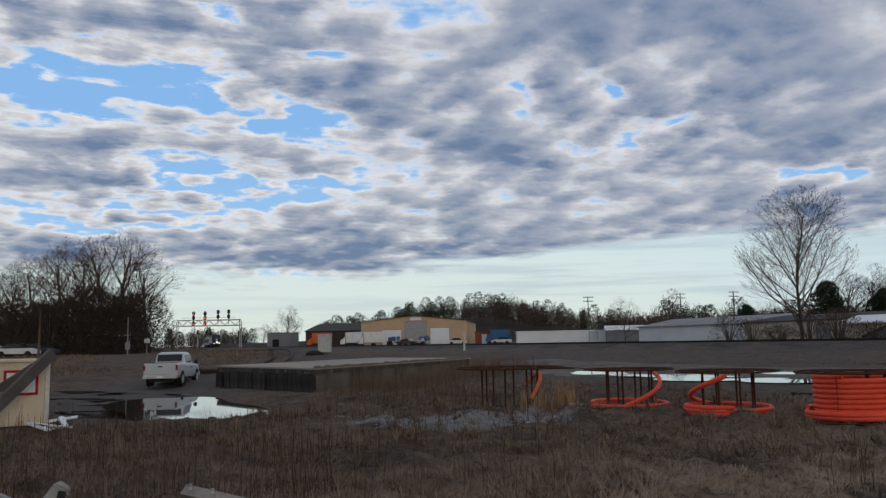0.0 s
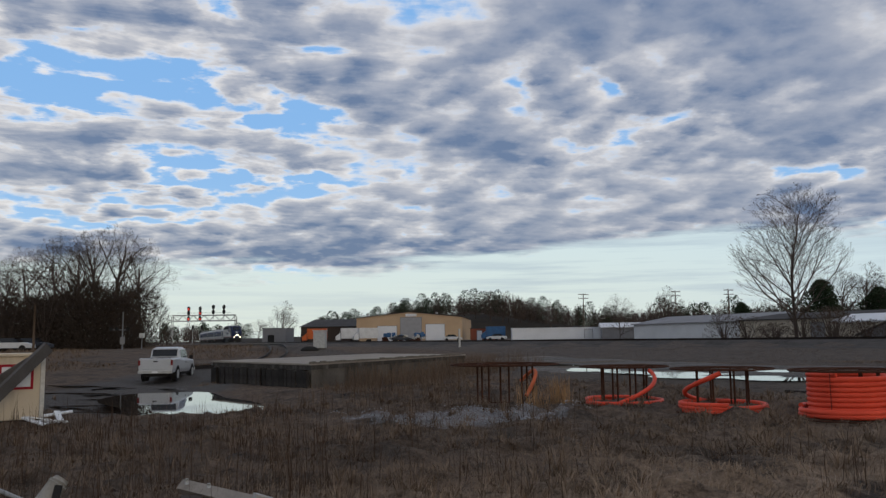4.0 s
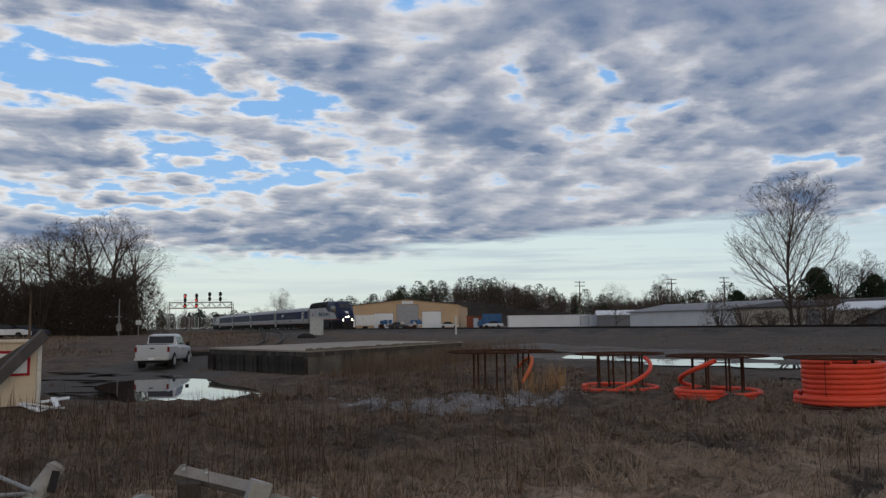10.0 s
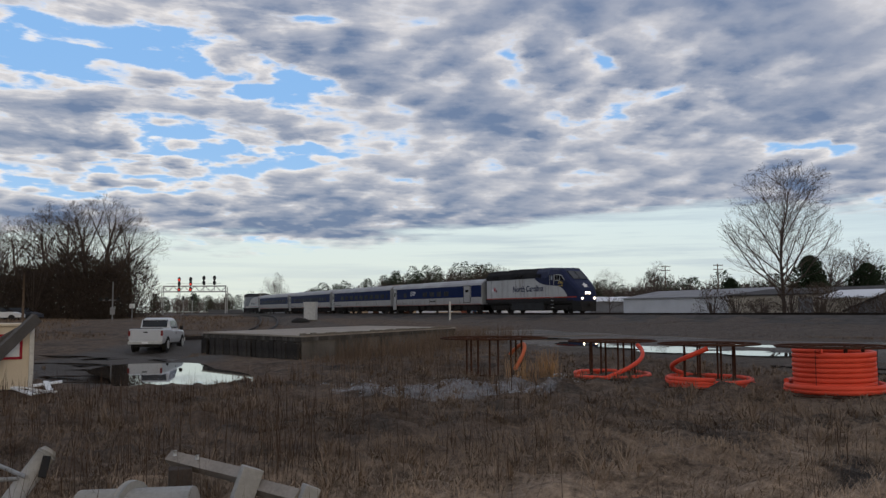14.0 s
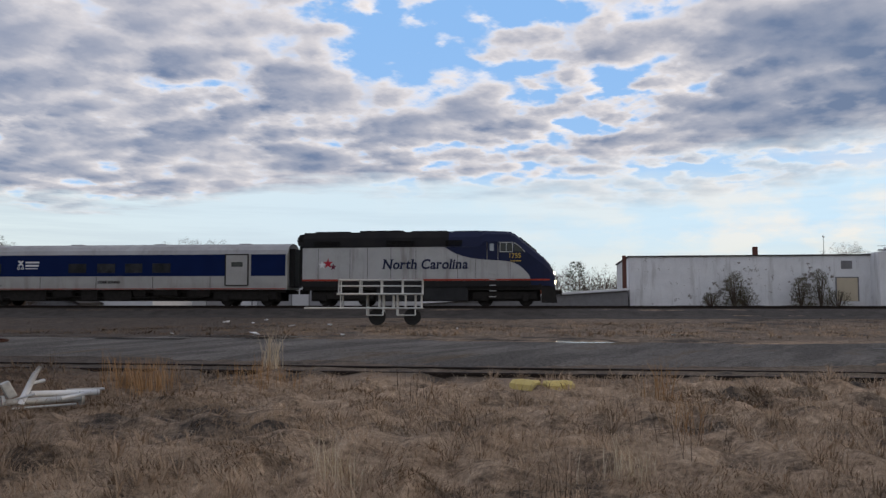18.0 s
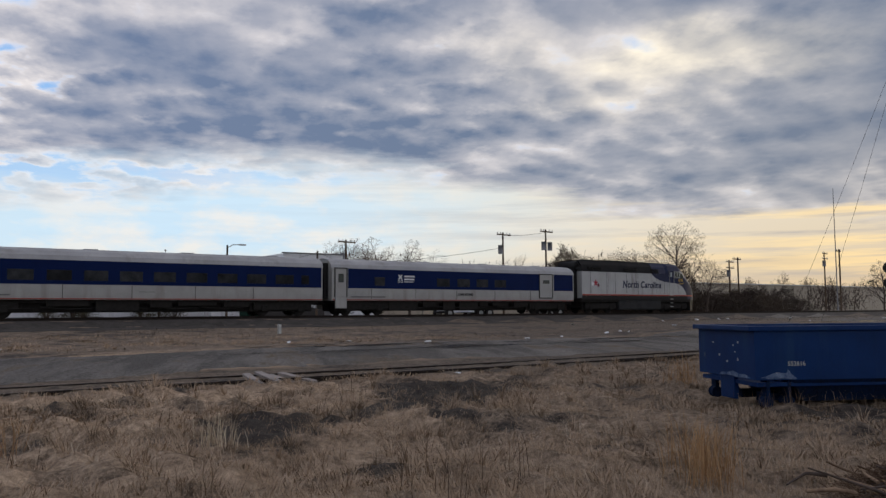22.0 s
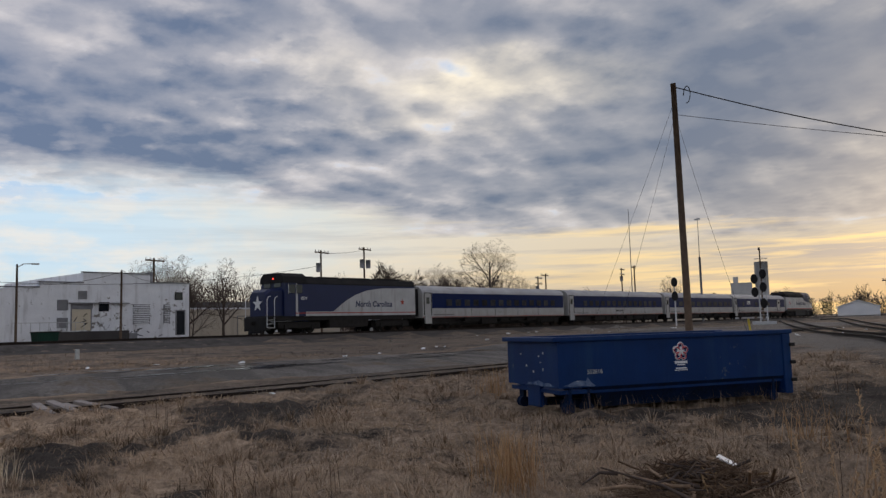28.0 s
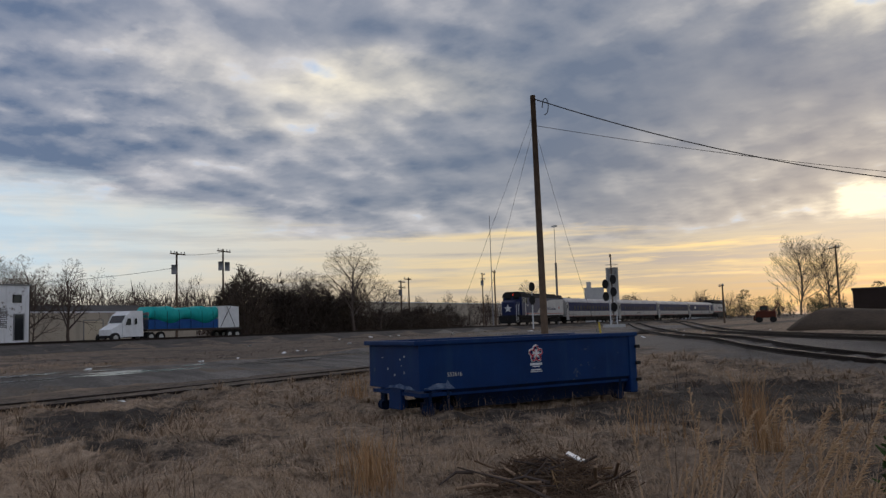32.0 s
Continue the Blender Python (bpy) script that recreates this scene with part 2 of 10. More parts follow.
    gold_bars = ramp(nt, noise_tex(nt, N(nt, "ShaderNodeMapping", Vector=tc, Location=(4.0, 1.0, 9.0), Scale=(1.6, 1.6, 26.0)).outputs[0], 2.2, 5.0, 0.6), [(0.50, (0, 0, 0)), (0.62, (1, 1, 1))])
    horizon = mixc(nt, ma(nt, "MULTIPLY", gold_bars, ma(nt, "MULTIPLY", lobe(-140, 5, 14.0), 0.75)), horizon, (0.95, 0.68, 0.30))
    col = mixc(nt, low, col, horizon)
    nish = N(nt, "ShaderNodeBackground", Color=sky.outputs[0], Strength=0.06)
    deck = N(nt, "ShaderNodeBackground", Color=col, Strength=1.25)
    add = N(nt, "ShaderNodeMixShader", Fac=0.87)
    nt.links.new(nish.outputs[0], add.inputs[1])
    nt.links.new(deck.outputs[0], add.inputs[2])
    out = nt.nodes.new("ShaderNodeOutputWorld")
    nt.links.new(add.outputs[0], out.inputs[0])


make_world()
lamp = bpy.data.lights.new("sun", "SUN")
lamp.energy, lamp.angle, lamp.color = 0.65, radians(25), (1.0, 0.80, 0.58)
sun_ob = new("sun", lamp)
_s = Vector((-math.sin(radians(SUN_AZ)) * math.cos(radians(SUN_EL)), math.cos(radians(SUN_AZ)) * math.cos(radians(SUN_EL)), math.sin(radians(SUN_EL))))
sun_ob.matrix_world = look(_s * 50, (0, 0, 0))

# ---------- materials ----------
MATS = {}


def mat(name, c1, c2=None, scale=3.0, rough=0.8, metal=0.0, bump=0.15, detail=5.0, fine=30.0, rnd=0.0, spec=0.12, stain=None, stain_amt=0.0, emit=0.0):
    """Two colours mixed by a coarse and a fine noise, with relief; stain adds streaks of a third colour."""
    if name in MATS:
        return MATS[name]
    c2 = c2 or tuple(c * 0.75 for c in c1)
    m = bpy.data.materials.new(name)
    m.use_nodes = True
    nt = m.node_tree
    b = nt.nodes["Principled BSDF"]
    co = nt.nodes.new("ShaderNodeTexCoord").outputs["Object"]
    n1 = noise_tex(nt, co, scale, detail, 0.6)
    n2 = noise_tex(nt, co, fine, 3.0, 0.6)
    f = ma(nt, "ADD", ma(nt, "MULTIPLY", n1, 0.65), ma(nt, "MULTIPLY", n2, 0.35))
    f = ramp(nt, f, [(0.35, (0, 0, 0)), (0.65, (1, 1, 1))])
    col = mixc(nt, f, c1, c2)
    if stain:
        st = N(nt, "ShaderNodeMapping", Vector=co, Scale=(1.0, 1.0, 0.12)).outputs[0]
        s = ramp(nt, noise_tex(nt, st, scale * 1.7, 5.0, 0.65), [(0.52, (0, 0, 0)), (0.68, (1, 1, 1))])
        col = mixc(nt, ma(nt, "MULTIPLY", s, stain_amt), col, stain)
    if rnd:
        oi = nt.nodes.new("ShaderNodeObjectInfo").outputs["Random"]
        hs = N(nt, "ShaderNodeHueSaturation", Color=col, Value=ma(nt, "ADD", 1.0 - rnd / 2, ma(nt, "MULTIPLY", oi, rnd)))
        col = hs.outputs[0]
    nt.links.new(col, b.inputs["Base Color"])
    b.inputs["Roughness"].default_value = rough
    nt.links.new(ma(nt, "ADD", rough - 0.08, ma(nt, "MULTIPLY", n2, 0.16)), b.inputs["Roughness"])
    b.inputs["Metallic"].default_value = metal
    b.inputs["Specular IOR Level"].default_value = spec
    if bump:
        bp = N(nt, "ShaderNodeBump", Height=f, Strength=bump, Distance=0.02)
        nt.links.new(bp.outputs[0], b.inputs["Normal"])
    if emit:
        nt.links.new(col, b.inputs["Emission Color"])
        b.inputs["Emission Strength"].default_value = emit
    MATS[name] = m
    return m


def peel(m, c, scale, at_least, soft=0.03):
    """Flaked patches of another colour over a painted surface."""
    nt = m.node_tree
    b = nt.nodes["Principled BSDF"]
    old = b.inputs["Base Color"].links[0].from_socket
    co = nt.nodes.new("ShaderNodeTexCoord").outputs["Object"]
    n = ma(nt, "ADD", ma(nt, "MULTIPLY", noise_tex(nt, co, scale, 8, 0.7), 0.7), ma(nt, "MULTIPLY", noise_tex(nt, co, scale * 0.13, 2, 0.5), 0.3))
    nt.links.new(mixc(nt, ramp(nt, n, [(at_least, (0, 0, 0)), (at_least + soft, (1, 1, 1))]), old, c), b.inputs["Base Color"])
    return m


def glow(name, c, strength):
    m = mat(name, c, c, bump=0)
    b = m.node_tree.nodes["Principled BSDF"]
    b.inputs["Emission Color"].default_value = (*c, 1)
    b.inputs["Emission Strength"].default_value = strength
    return m


def glass(name, c, rough=0.08):
    if name in MATS:
        return MATS[name]
    m = mat(name, c, tuple(q * 0.8 for q in c), 1.5, rough, 0.0, 0.02, spec=0.35)
    return m


M_STEEL_RAIL = mat("worn_rail_steel", (0.036, 0.027, 0.023), (0.018, 0.014, 0.012), 4, 0.6, 0.3, 0.1)
M_TIE = mat("weathered_tie", (0.075, 0.062, 0.052), (0.04, 0.033, 0.03), 6, 0.9, rnd=0.5)
M_BALLAST = mat("ballast_stone", (0.105, 0.095, 0.088), (0.045, 0.041, 0.038), 1.2, 0.95, bump=0.9, fine=14, rnd=0.4)
M_CONC = mat("stained_concrete", (0.22, 0.195, 0.165), (0.11, 0.098, 0.085), 0.6, 0.9, bump=0.25, fine=18, stain=(0.035, 0.032, 0.03), stain_amt=0.9)
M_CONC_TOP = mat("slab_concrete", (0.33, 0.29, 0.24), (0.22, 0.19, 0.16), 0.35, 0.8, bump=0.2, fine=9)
M_BLUE_SKIP = mat("blue_skip_paint", (0.002, 0.026, 0.112), (0.0015, 0.017, 0.075), 1.3, 0.5, 0, 0.1, fine=40, stain=(0.010, 0.038, 0.105), stain_amt=0.6, spec=0.15)
peel(M_BLUE_SKIP, (0.05, 0.07, 0.11), 3.0, 0.63, 0.02)
M_ORANGE = mat("orange_conduit", (0.74, 0.088, 0.045), (0.60, 0.066, 0.034), 2, 0.5, bump=0.1)
M_RUST = mat("rusty_steel", (0.085, 0.038, 0.022), (0.04, 0.02, 0.014), 8, 0.85, 0.2, 0.4)
M_WHITE = mat("white_paint", (0.72, 0.73, 0.74), (0.58, 0.59, 0.60), 1.5, 0.5, bump=0.05)
M_GALV = mat("dull_galvanised", (0.50, 0.50, 0.49), (0.34, 0.34, 0.33), 6, 0.5, 0.35, 0.12)
M_BLACK = mat("black_paint", (0.014, 0.014, 0.016), (0.022, 0.021, 0.02), 3, 0.6)
M_RUBBER = mat("tyre_rubber", (0.018, 0.018, 0.018), (0.028, 0.027, 0.026), 6, 0.85)
M_WOODPOLE = mat("weathered_pole_wood", (0.12, 0.085, 0.06), (0.07, 0.05, 0.037), 5, 0.9, bump=0.4)
M_BARK = mat("winter_bark", (0.11, 0.085, 0.072), (0.06, 0.047, 0.042), 3, 0.95, bump=0.4)
M_TWIG = mat("bare_twigs", (0.10, 0.075, 0.062), (0.065, 0.05, 0.043), 1.0, 0.95, bump=0)
M_GLASS_DARK = glass("dark_window_glass", (0.012, 0.014, 0.017))
M_LOCO_GRAY = mat("loco_silver_gray", (0.44, 0.44, 0.44), (0.34, 0.34, 0.335), 0.8, 0.45, 0.0, 0.06, fine=25, stain=(0.20, 0.185, 0.17), stain_amt=0.7)
M_LOCO_BLUE = mat("loco_blue", (0.009, 0.015, 0.052), (0.006, 0.010, 0.038), 0.9, 0.5, 0, 0.05, spec=0.2)
M_LOCO_ROOF = mat("loco_roof_soot", (0.014, 0.014, 0.016), (0.024, 0.023, 0.023), 1.0, 0.85, bump=0.2, spec=0.1)
M_CAR_BLUE = mat("coach_blue", (0.004, 0.013, 0.068), (0.003, 0.010, 0.052), 0.8, 0.5, 0, 0.04, spec=0.06)
# grey varied per pane imitates reflections and the view through
M_CAR_GLASS = mat("coach_window_tones", (0.040, 0.042, 0.045), (0.006, 0.007, 0.009), 1.4, 0.45, 0, 0.0, spec=0.06, rnd=1.0)
M_CAR_SILVER = mat("coach_silver", (0.38, 0.375, 0.365), (0.29, 0.285, 0.275), 0.7, 0.55, 0.0, 0.06, stain=(0.22, 0.2, 0.18), stain_amt=0.6, spec=0.08)
M_CAR_ROOF = mat("coach_roof", (0.40, 0.40, 0.41), (0.28, 0.28, 0.29), 0.6, 0.6, 0.0, 0.06, stain=(0.2, 0.19, 0.18), stain_amt=0.5)
M_RED = mat("red_stripe", (0.34, 0.05, 0.03), None, 3, 0.5, bump=0.03)
M_BOARD_BAR = mat("grey_lettering", (0.16, 0.16, 0.16), None, 3, 0.6, bump=0)
M_UNDER = mat("underframe_grime", (0.016, 0.015, 0.014), (0.030, 0.027, 0.025), 4, 0.85, bump=0.3)
M_SILL_GRAY = mat("grimy_grey_tank", (0.035, 0.036, 0.038), (0.022, 0.022, 0.023), 1.5, 0.7, bump=0.1)
# pale base colour stands in for the sky mirrored in the pane
M_CAB_PANE = mat("pale_cab_pane", (0.35, 0.38, 0.42), (0.25, 0.28, 0.31), 2, 0.15, bump=0, spec=0.5)
M_BULB = glow("headlight_glow", (1.0, 0.78, 0.5), 14.0)
M_REDLAMP = glow("red_lamp_glow", (1.0, 0.06, 0.035), 1.3)

# ---------- geometry helpers ----------


def box(bm, x0, x1, y0, y1, z0, z1, bevel=0.0):
    m = Matrix.LocRotScale(((x0 + x1) / 2, (y0 + y1) / 2, (z0 + z1) / 2), None, (x1 - x0, y1 - y0, z1 - z0))
    r = bmesh.ops.create_cube(bm, size=1.0, matrix=m)
    if bevel:
        es = list({e for v in r["verts"] for e in v.link_edges})
        bmesh.ops.bevel(bm, geom=es, offset=bevel, segments=2, affect="EDGES", profile=0.6)
    return bm


def B():
    return bmesh.new()


def ring_frame(d):
    d = Vector(d).normalized()
    a = d.cross(Vector((0, 0, 1)))
    if a.length < 1e-3:
        a = Vector((1, 0, 0))
    a.normalize()
    return a, d.cross(a).normalized()


def tube(bm, pts, r, n=8, r1=None, caps=True, closed=False):
    pts = [Vector(p) for p in pts]
    rings, m = [], len(pts)
    for i, p in enumerate(pts):
        if closed:
            d = pts[(i + 1) % m] - pts[i - 1]
        else:
            d = pts[min(i + 1, m - 1)] - pts[max(i - 1, 0)]
        a, b = ring_frame(d)
        rr = r if r1 is None else r + (r1 - r) * i / max(1, m - 1)
        rings.append([bm.verts.new(p + a * math.cos(2 * math.pi * k / n) * rr + b * math.sin(2 * math.pi * k / n) * rr) for k in range(n)])
    for i in range(m if closed else m - 1):
        q, s = rings[i], rings[(i + 1) % m]
        for k in range(n):
            f = bm.faces.new((q[k], q[(k + 1) % n], s[(k + 1) % n], s[k]))
            f.smooth = n > 5
    if caps and not closed:
        bm.faces.new(rings[0])
        bm.faces.new(list(reversed(rings[-1])))
    return bm


def loft(bm, sections, cap=True, smooth=False):
    rings = [[bm.verts.new(p) for p in s] for s in sections]
    n = len(rings[0])
    for a, b in zip(rings, rings[1:]):
        for k in range(n):
            f = bm.faces.new((a[k], a[(k + 1) % n], b[(k + 1) % n], b[k]))
            f.smooth = smooth
    if cap:
        bm.faces.new(rings[0])
        bm.faces.new(list(reversed(rings[-1])))
    bmesh.ops.recalc_face_normals(bm, faces=bm.faces)
    return bm


def prism(bm, poly, y0, y1, axis="y"):
    """A polygon of (x, z) drawn out from y0 to y1 (axis z: (x, y) from z0 to z1)."""
    def pt(p, t):
        return (p[0], t, p[1]) if axis == "y" else (p[0], p[1], t) if axis == "z" else (t, p[0], p[1])
    a = [bm.verts.new(pt(p, y0)) for p in poly]
    b = [bm.verts.new(pt(p, y1)) for p in poly]
    n = len(poly)
    bm.faces.new(a)
    bm.faces.new(list(reversed(b)))
    for k in range(n):
        bm.faces.new((a[k], b[k], b[(k + 1) % n], a[(k + 1) % n]))
    bmesh.ops.recalc_face_normals(bm, faces=bm.faces)
    return bm


def part(name, bm, material, parent=None, label="", m=None):
    if isinstance(bm, bpy.types.Mesh):
        me = bm
    else:
        me = bpy.data.meshes.new(name)
        bm.to_mesh(me)
        bm.free()
    if not me.materials:
        me.materials.append(material)
    ob = new(name, me)
    if parent:
        ob.parent = parent
    if m is not None:
        ob.matrix_basis = m
    if label:
        ob["label"] = label
    return ob


def thing(name, m, label, category, group="", kind=""):
    e = new(name)
    e.empty_display_size = 0.3
    e.matrix_basis = m
    return tagged(e, label, category, group, kind)


def arr_mesh(name, verts, faces_flat, sizes, material):
    """Mesh from numpy arrays: vertices, loop indices, face sizes."""
    me = bpy.data.meshes.new(name)
    verts = np.asarray(verts, dtype=np.float32)
    me.vertices.add(len(verts))
    me.vertices.foreach_set("co", verts.ravel())
    me.loops.add(len(faces_flat))
    me.loops.foreach_set("vertex_index", np.asarray(faces_flat, dtype=np.int32))
    me.polygons.add(len(sizes))
    me.polygons.foreach_set("loop_start", np.concatenate([[0], np.cumsum(sizes)[:-1]]).astype(np.int32))
    me.update(calc_edges=True)
    me.validate()
    me.materials.append(material)
    return me


def text_mesh(body, size, extrude=0.004, shear=0.0, bold=0.0):
    cu = bpy.data.curves.new("lettering", "FONT")
    cu.body, cu.size, cu.extrude, cu.shear, cu.offset = body, size, extrude, shear, bold
    cu.align_x, cu.align_y = "CENTER", "CENTER"
    ob = bpy.data.objects.new("lettering", cu)
    me = bpy.data.meshes.new_from_object(ob)
    bpy.data.objects.remove(ob)
    return me


# ---------- the lie of the land ----------
TA, TB = 57.9, -0.468                       # main line: x = TA + TB * y
TU = Vector((0.4239, -0.9057, 0))           # its direction, in which the train runs
TN = Vector((-0.9057, -0.4239, 0))          # across it, towards the yard
T0 = Vector((TA, 0, 0))
RAIL_Z = 1.53
TRACK_YAW = math.degrees(math.atan2(TU.y, TU.x))


def on_line(s, p=0.0, z=0.0):
    q = T0 + TU * s + TN * p
    return Vector((q.x, q.y, z))


def _centre():
    """The line west of s = -20: it bends gently one way, then the other."""
    rows, q, th, s = [], on_line(-20), 0.0, -20.0
    while s > -480:
        rows.append((s, q.x, q.y, th))
        th += 0.0 if s > -25 else 0.00376 if s > -80.4 else -0.00148
        q = q + (TN * math.sin(th) - TU * math.cos(th)) * 2
        s -= 2.0
    return np.array(rows[::-1])


CENTRE = _centre()
BEND_S = (CENTRE[:, 1] - TA) * TU.x + CENTRE[:, 2] * TU.y
BEND_P = (CENTRE[:, 1] - TA) * TN.x + CENTRE[:, 2] * TN.y


def rail_at(s, p=0.0, z=0.0):
    """A point beside the bending line, its curve fitted to the camera's view."""
    if s > -20:
        return on_line(s, p, z)
    x, y, th = (float(np.interp(s, CENTRE[:, 0], CENTRE[:, k])) for k in (1, 2, 3))
    q = Vector((x, y, 0)) + (TN * math.cos(th) + TU * math.sin(th)) * p
    return Vector((q.x, q.y, z))


def land(x, y):
    """Height of the ground."""
    p = (TA + TB * y - x) * 0.9057
    s = (x - TA) * TU.x + y * TU.y
    p = p - np.interp(s, BEND_S, BEND_P)
    z = np.interp(p, [-400, -60, -8, -3.6, -2.4, 2.4, 3.6, 8, 14, 20, 28, 33, 38, 60], [4.0, 1.3, 1.1, 0.95, 1.325, 1.325, 0.92, 0.72, 0.5, 0.38, 0.2, 0.1, 0.0, 0.0])
    u, v = (x + 9.0) * -0.375 + (y - 27.0) * 0.927, (x + 9.0) * 0.927 + (y - 27.0) * 0.375
    dip = -0.21 * np.exp(-(u * u / 56 + v * v / 12) ** 2) - 0.36 * np.exp(-((x + 13) ** 2 / 150 + (y - 36) ** 2 / 300)) - 0.17 * np.exp(-((x - 16) ** 2 + (y + 12) ** 2) / 60)
    rise = 1.0 * np.clip((np.hypot(x + 6, y - 30) - 32) / 22, 0, 1) * np.clip((p - 6) / 20, 0, 1) * np.clip((y - 42) / 18, 0, 1)
    east = 0.62 * np.clip((-y - 19) / 12, 0, 1) * np.clip((p - 6) / 10, 0, 1)
    return z + dip + rise + east


_wr = np.random.default_rng(3)
WAVES = [(_wr.uniform(0.25, 3.0), _wr.uniform(0, 6.28), _wr.uniform(0, 6.28)) for _ in range(26)]


TUSSOCKS = [(_wr.uniform(4.2, 9.0), _wr.uniform(0, 6.28), _wr.uniform(0, 6.28)) for _ in range(22)]


def land_bumps(x, y):
    """The land with its small humps."""
    h = sum(0.05 / math.sqrt(w) / 3 * np.sin(w * (x * math.cos(th) + y * math.sin(th)) + ph) for w, th, ph in WAVES)
    p = (TA + TB * y - x) * 0.9057
    r = np.hypot(x, y)
    h = h + sum(0.017 * np.sin(w * (x * math.cos(th) + y * math.sin(th)) + ph) for w, th, ph in TUSSOCKS) * np.clip((46 - r) / 20, 0, 1)
    return land(x, y) + h * np.clip((p - 32) / 3, 0.15, 1) * np.clip((r - 1) / 4, 0, 1) * np.clip((90 - r) / 30, 0, 1)


def build_ground():
    ang = np.radians(np.concatenate([np.arange(-165, 60, 0.8), np.arange(60, 195, 6)]))
    rad = np.concatenate([[0.05], np.geomspace(1.2, 60, 270), np.geomspace(63, 4200, 60)])
    A, R = np.meshgrid(ang, rad)
    X, Y = -np.sin(A) * R, np.cos(A) * R
    Z = land_bumps(X, Y)
    na, nr = len(ang), len(rad)
    idx = np.arange(na * nr).reshape(nr, na)
    a, b = idx[:-1, :], idx[1:, :]
    q = np.stack([a, b, np.roll(b, -1, 1), np.roll(a, -1, 1)], -1).reshape(-1, 4)
    me = arr_mesh("ground", np.stack([X, Y, Z], -1).reshape(-1, 3), q.ravel(), np.full(len(q), 4), ground_material())
    me.polygons.foreach_set("use_smooth", np.ones(len(q), dtype=bool))
    ob = new("ground", me)
    tagged(ob, "winter waste ground of dry grass, bare earth and cinders", "ground", kind="structure")


# bare patches: centre and half-widths
SOIL = [(13.1, -12.3, 0.9, 3.3), (11.6, -14.2, 0.9, 1.6), (18.2, -3.9, 2.3, 1.7), (13.2, 0.2, 1.9, 0.9), (9.7, -1.2, 0.5, 0.35), (15.8, -2.4, 0.9, 0.7), (13.9, -3.1, 0.8, 0.5), (11.2, -15.6, 2.8, 2.0), (8.9, -13.0, 2.2, 1.3), (12.9, -18.0, 2.6, 1.6), (10.6, -11.2, 1.2, 0.9)]


def ground_mask(nt, co):
    """Where dry grass lies and where bare dark earth shows; and the browner west."""
    n1 = noise_tex(nt, co, 0.16, 5, 0.6)
    n2 = noise_tex(nt, N(nt, "ShaderNodeMapping", Vector=co, Rotation=(0, 0, 0.5), Scale=(1.0, 1.0, 0.3)).outputs[0], 0.55, 6, 0.62, 0.4)
    n3 = noise_tex(nt, co, 9.0, 6, 0.7)
    xyz = N(nt, "ShaderNodeSeparateXYZ", Vector=co).outputs
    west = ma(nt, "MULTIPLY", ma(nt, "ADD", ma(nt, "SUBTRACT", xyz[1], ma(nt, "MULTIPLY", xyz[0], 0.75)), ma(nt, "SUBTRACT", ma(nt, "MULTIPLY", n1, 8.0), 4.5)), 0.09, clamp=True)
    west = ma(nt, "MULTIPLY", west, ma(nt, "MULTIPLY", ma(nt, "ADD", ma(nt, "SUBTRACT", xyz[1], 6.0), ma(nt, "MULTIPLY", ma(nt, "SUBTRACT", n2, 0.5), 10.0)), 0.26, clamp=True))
    f = ma(nt, "ADD", ma(nt, "MULTIPLY", n1, 0.38), ma(nt, "ADD", ma(nt, "MULTIPLY", n2, 0.62), ma(nt, "MULTIPLY", n3, 0.12)))
    f = ramp(nt, f, [(0.445, (0, 0, 0)), (0.565, (1, 1, 1))])
    east = ma(nt, "MULTIPLY", ma(nt, "SUBTRACT", ma(nt, "MULTIPLY", n1, 7.0), ma(nt, "ADD", xyz[1], ma(nt, "MULTIPLY", xyz[0], 0.15))), 0.11, clamp=True)
    f = ma(nt, "MULTIPLY", f, ma(nt, "SUBTRACT", 1.0, ma(nt, "MULTIPLY", east, 0.50)))
    n5 = ma(nt, "MULTIPLY", ma(nt, "SUBTRACT", noise_tex(nt, co, 1.3, 5, 0.6), 0.5), 3.2)
    for px_, py_, ax, ay in SOIL:
        gx, gy = ma(nt, "DIVIDE", ma(nt, "SUBTRACT", xyz[0], px_), ax), ma(nt, "DIVIDE", ma(nt, "SUBTRACT", xyz[1], py_), ay)
        out = ma(nt, "MULTIPLY", ma(nt, "ADD", ma(nt, "SUBTRACT", ma(nt, "ADD", ma(nt, "MULTIPLY", gx, gx), ma(nt, "MULTIPLY", gy, gy)), 1.0), n5), 1.5, clamp=True)
        f = ma(nt, "MULTIPLY", f, out)
    n3 = ramp(nt, ma(nt, "ADD", ma(nt, "MULTIPLY", n3, 0.5), ma(nt, "MULTIPLY", noise_tex(nt, co, 2.6, 5, 0.65, 0.5), 0.5)), [(0.36, (0, 0, 0)), (0.62, (1, 1, 1))])
    return f, west, n3


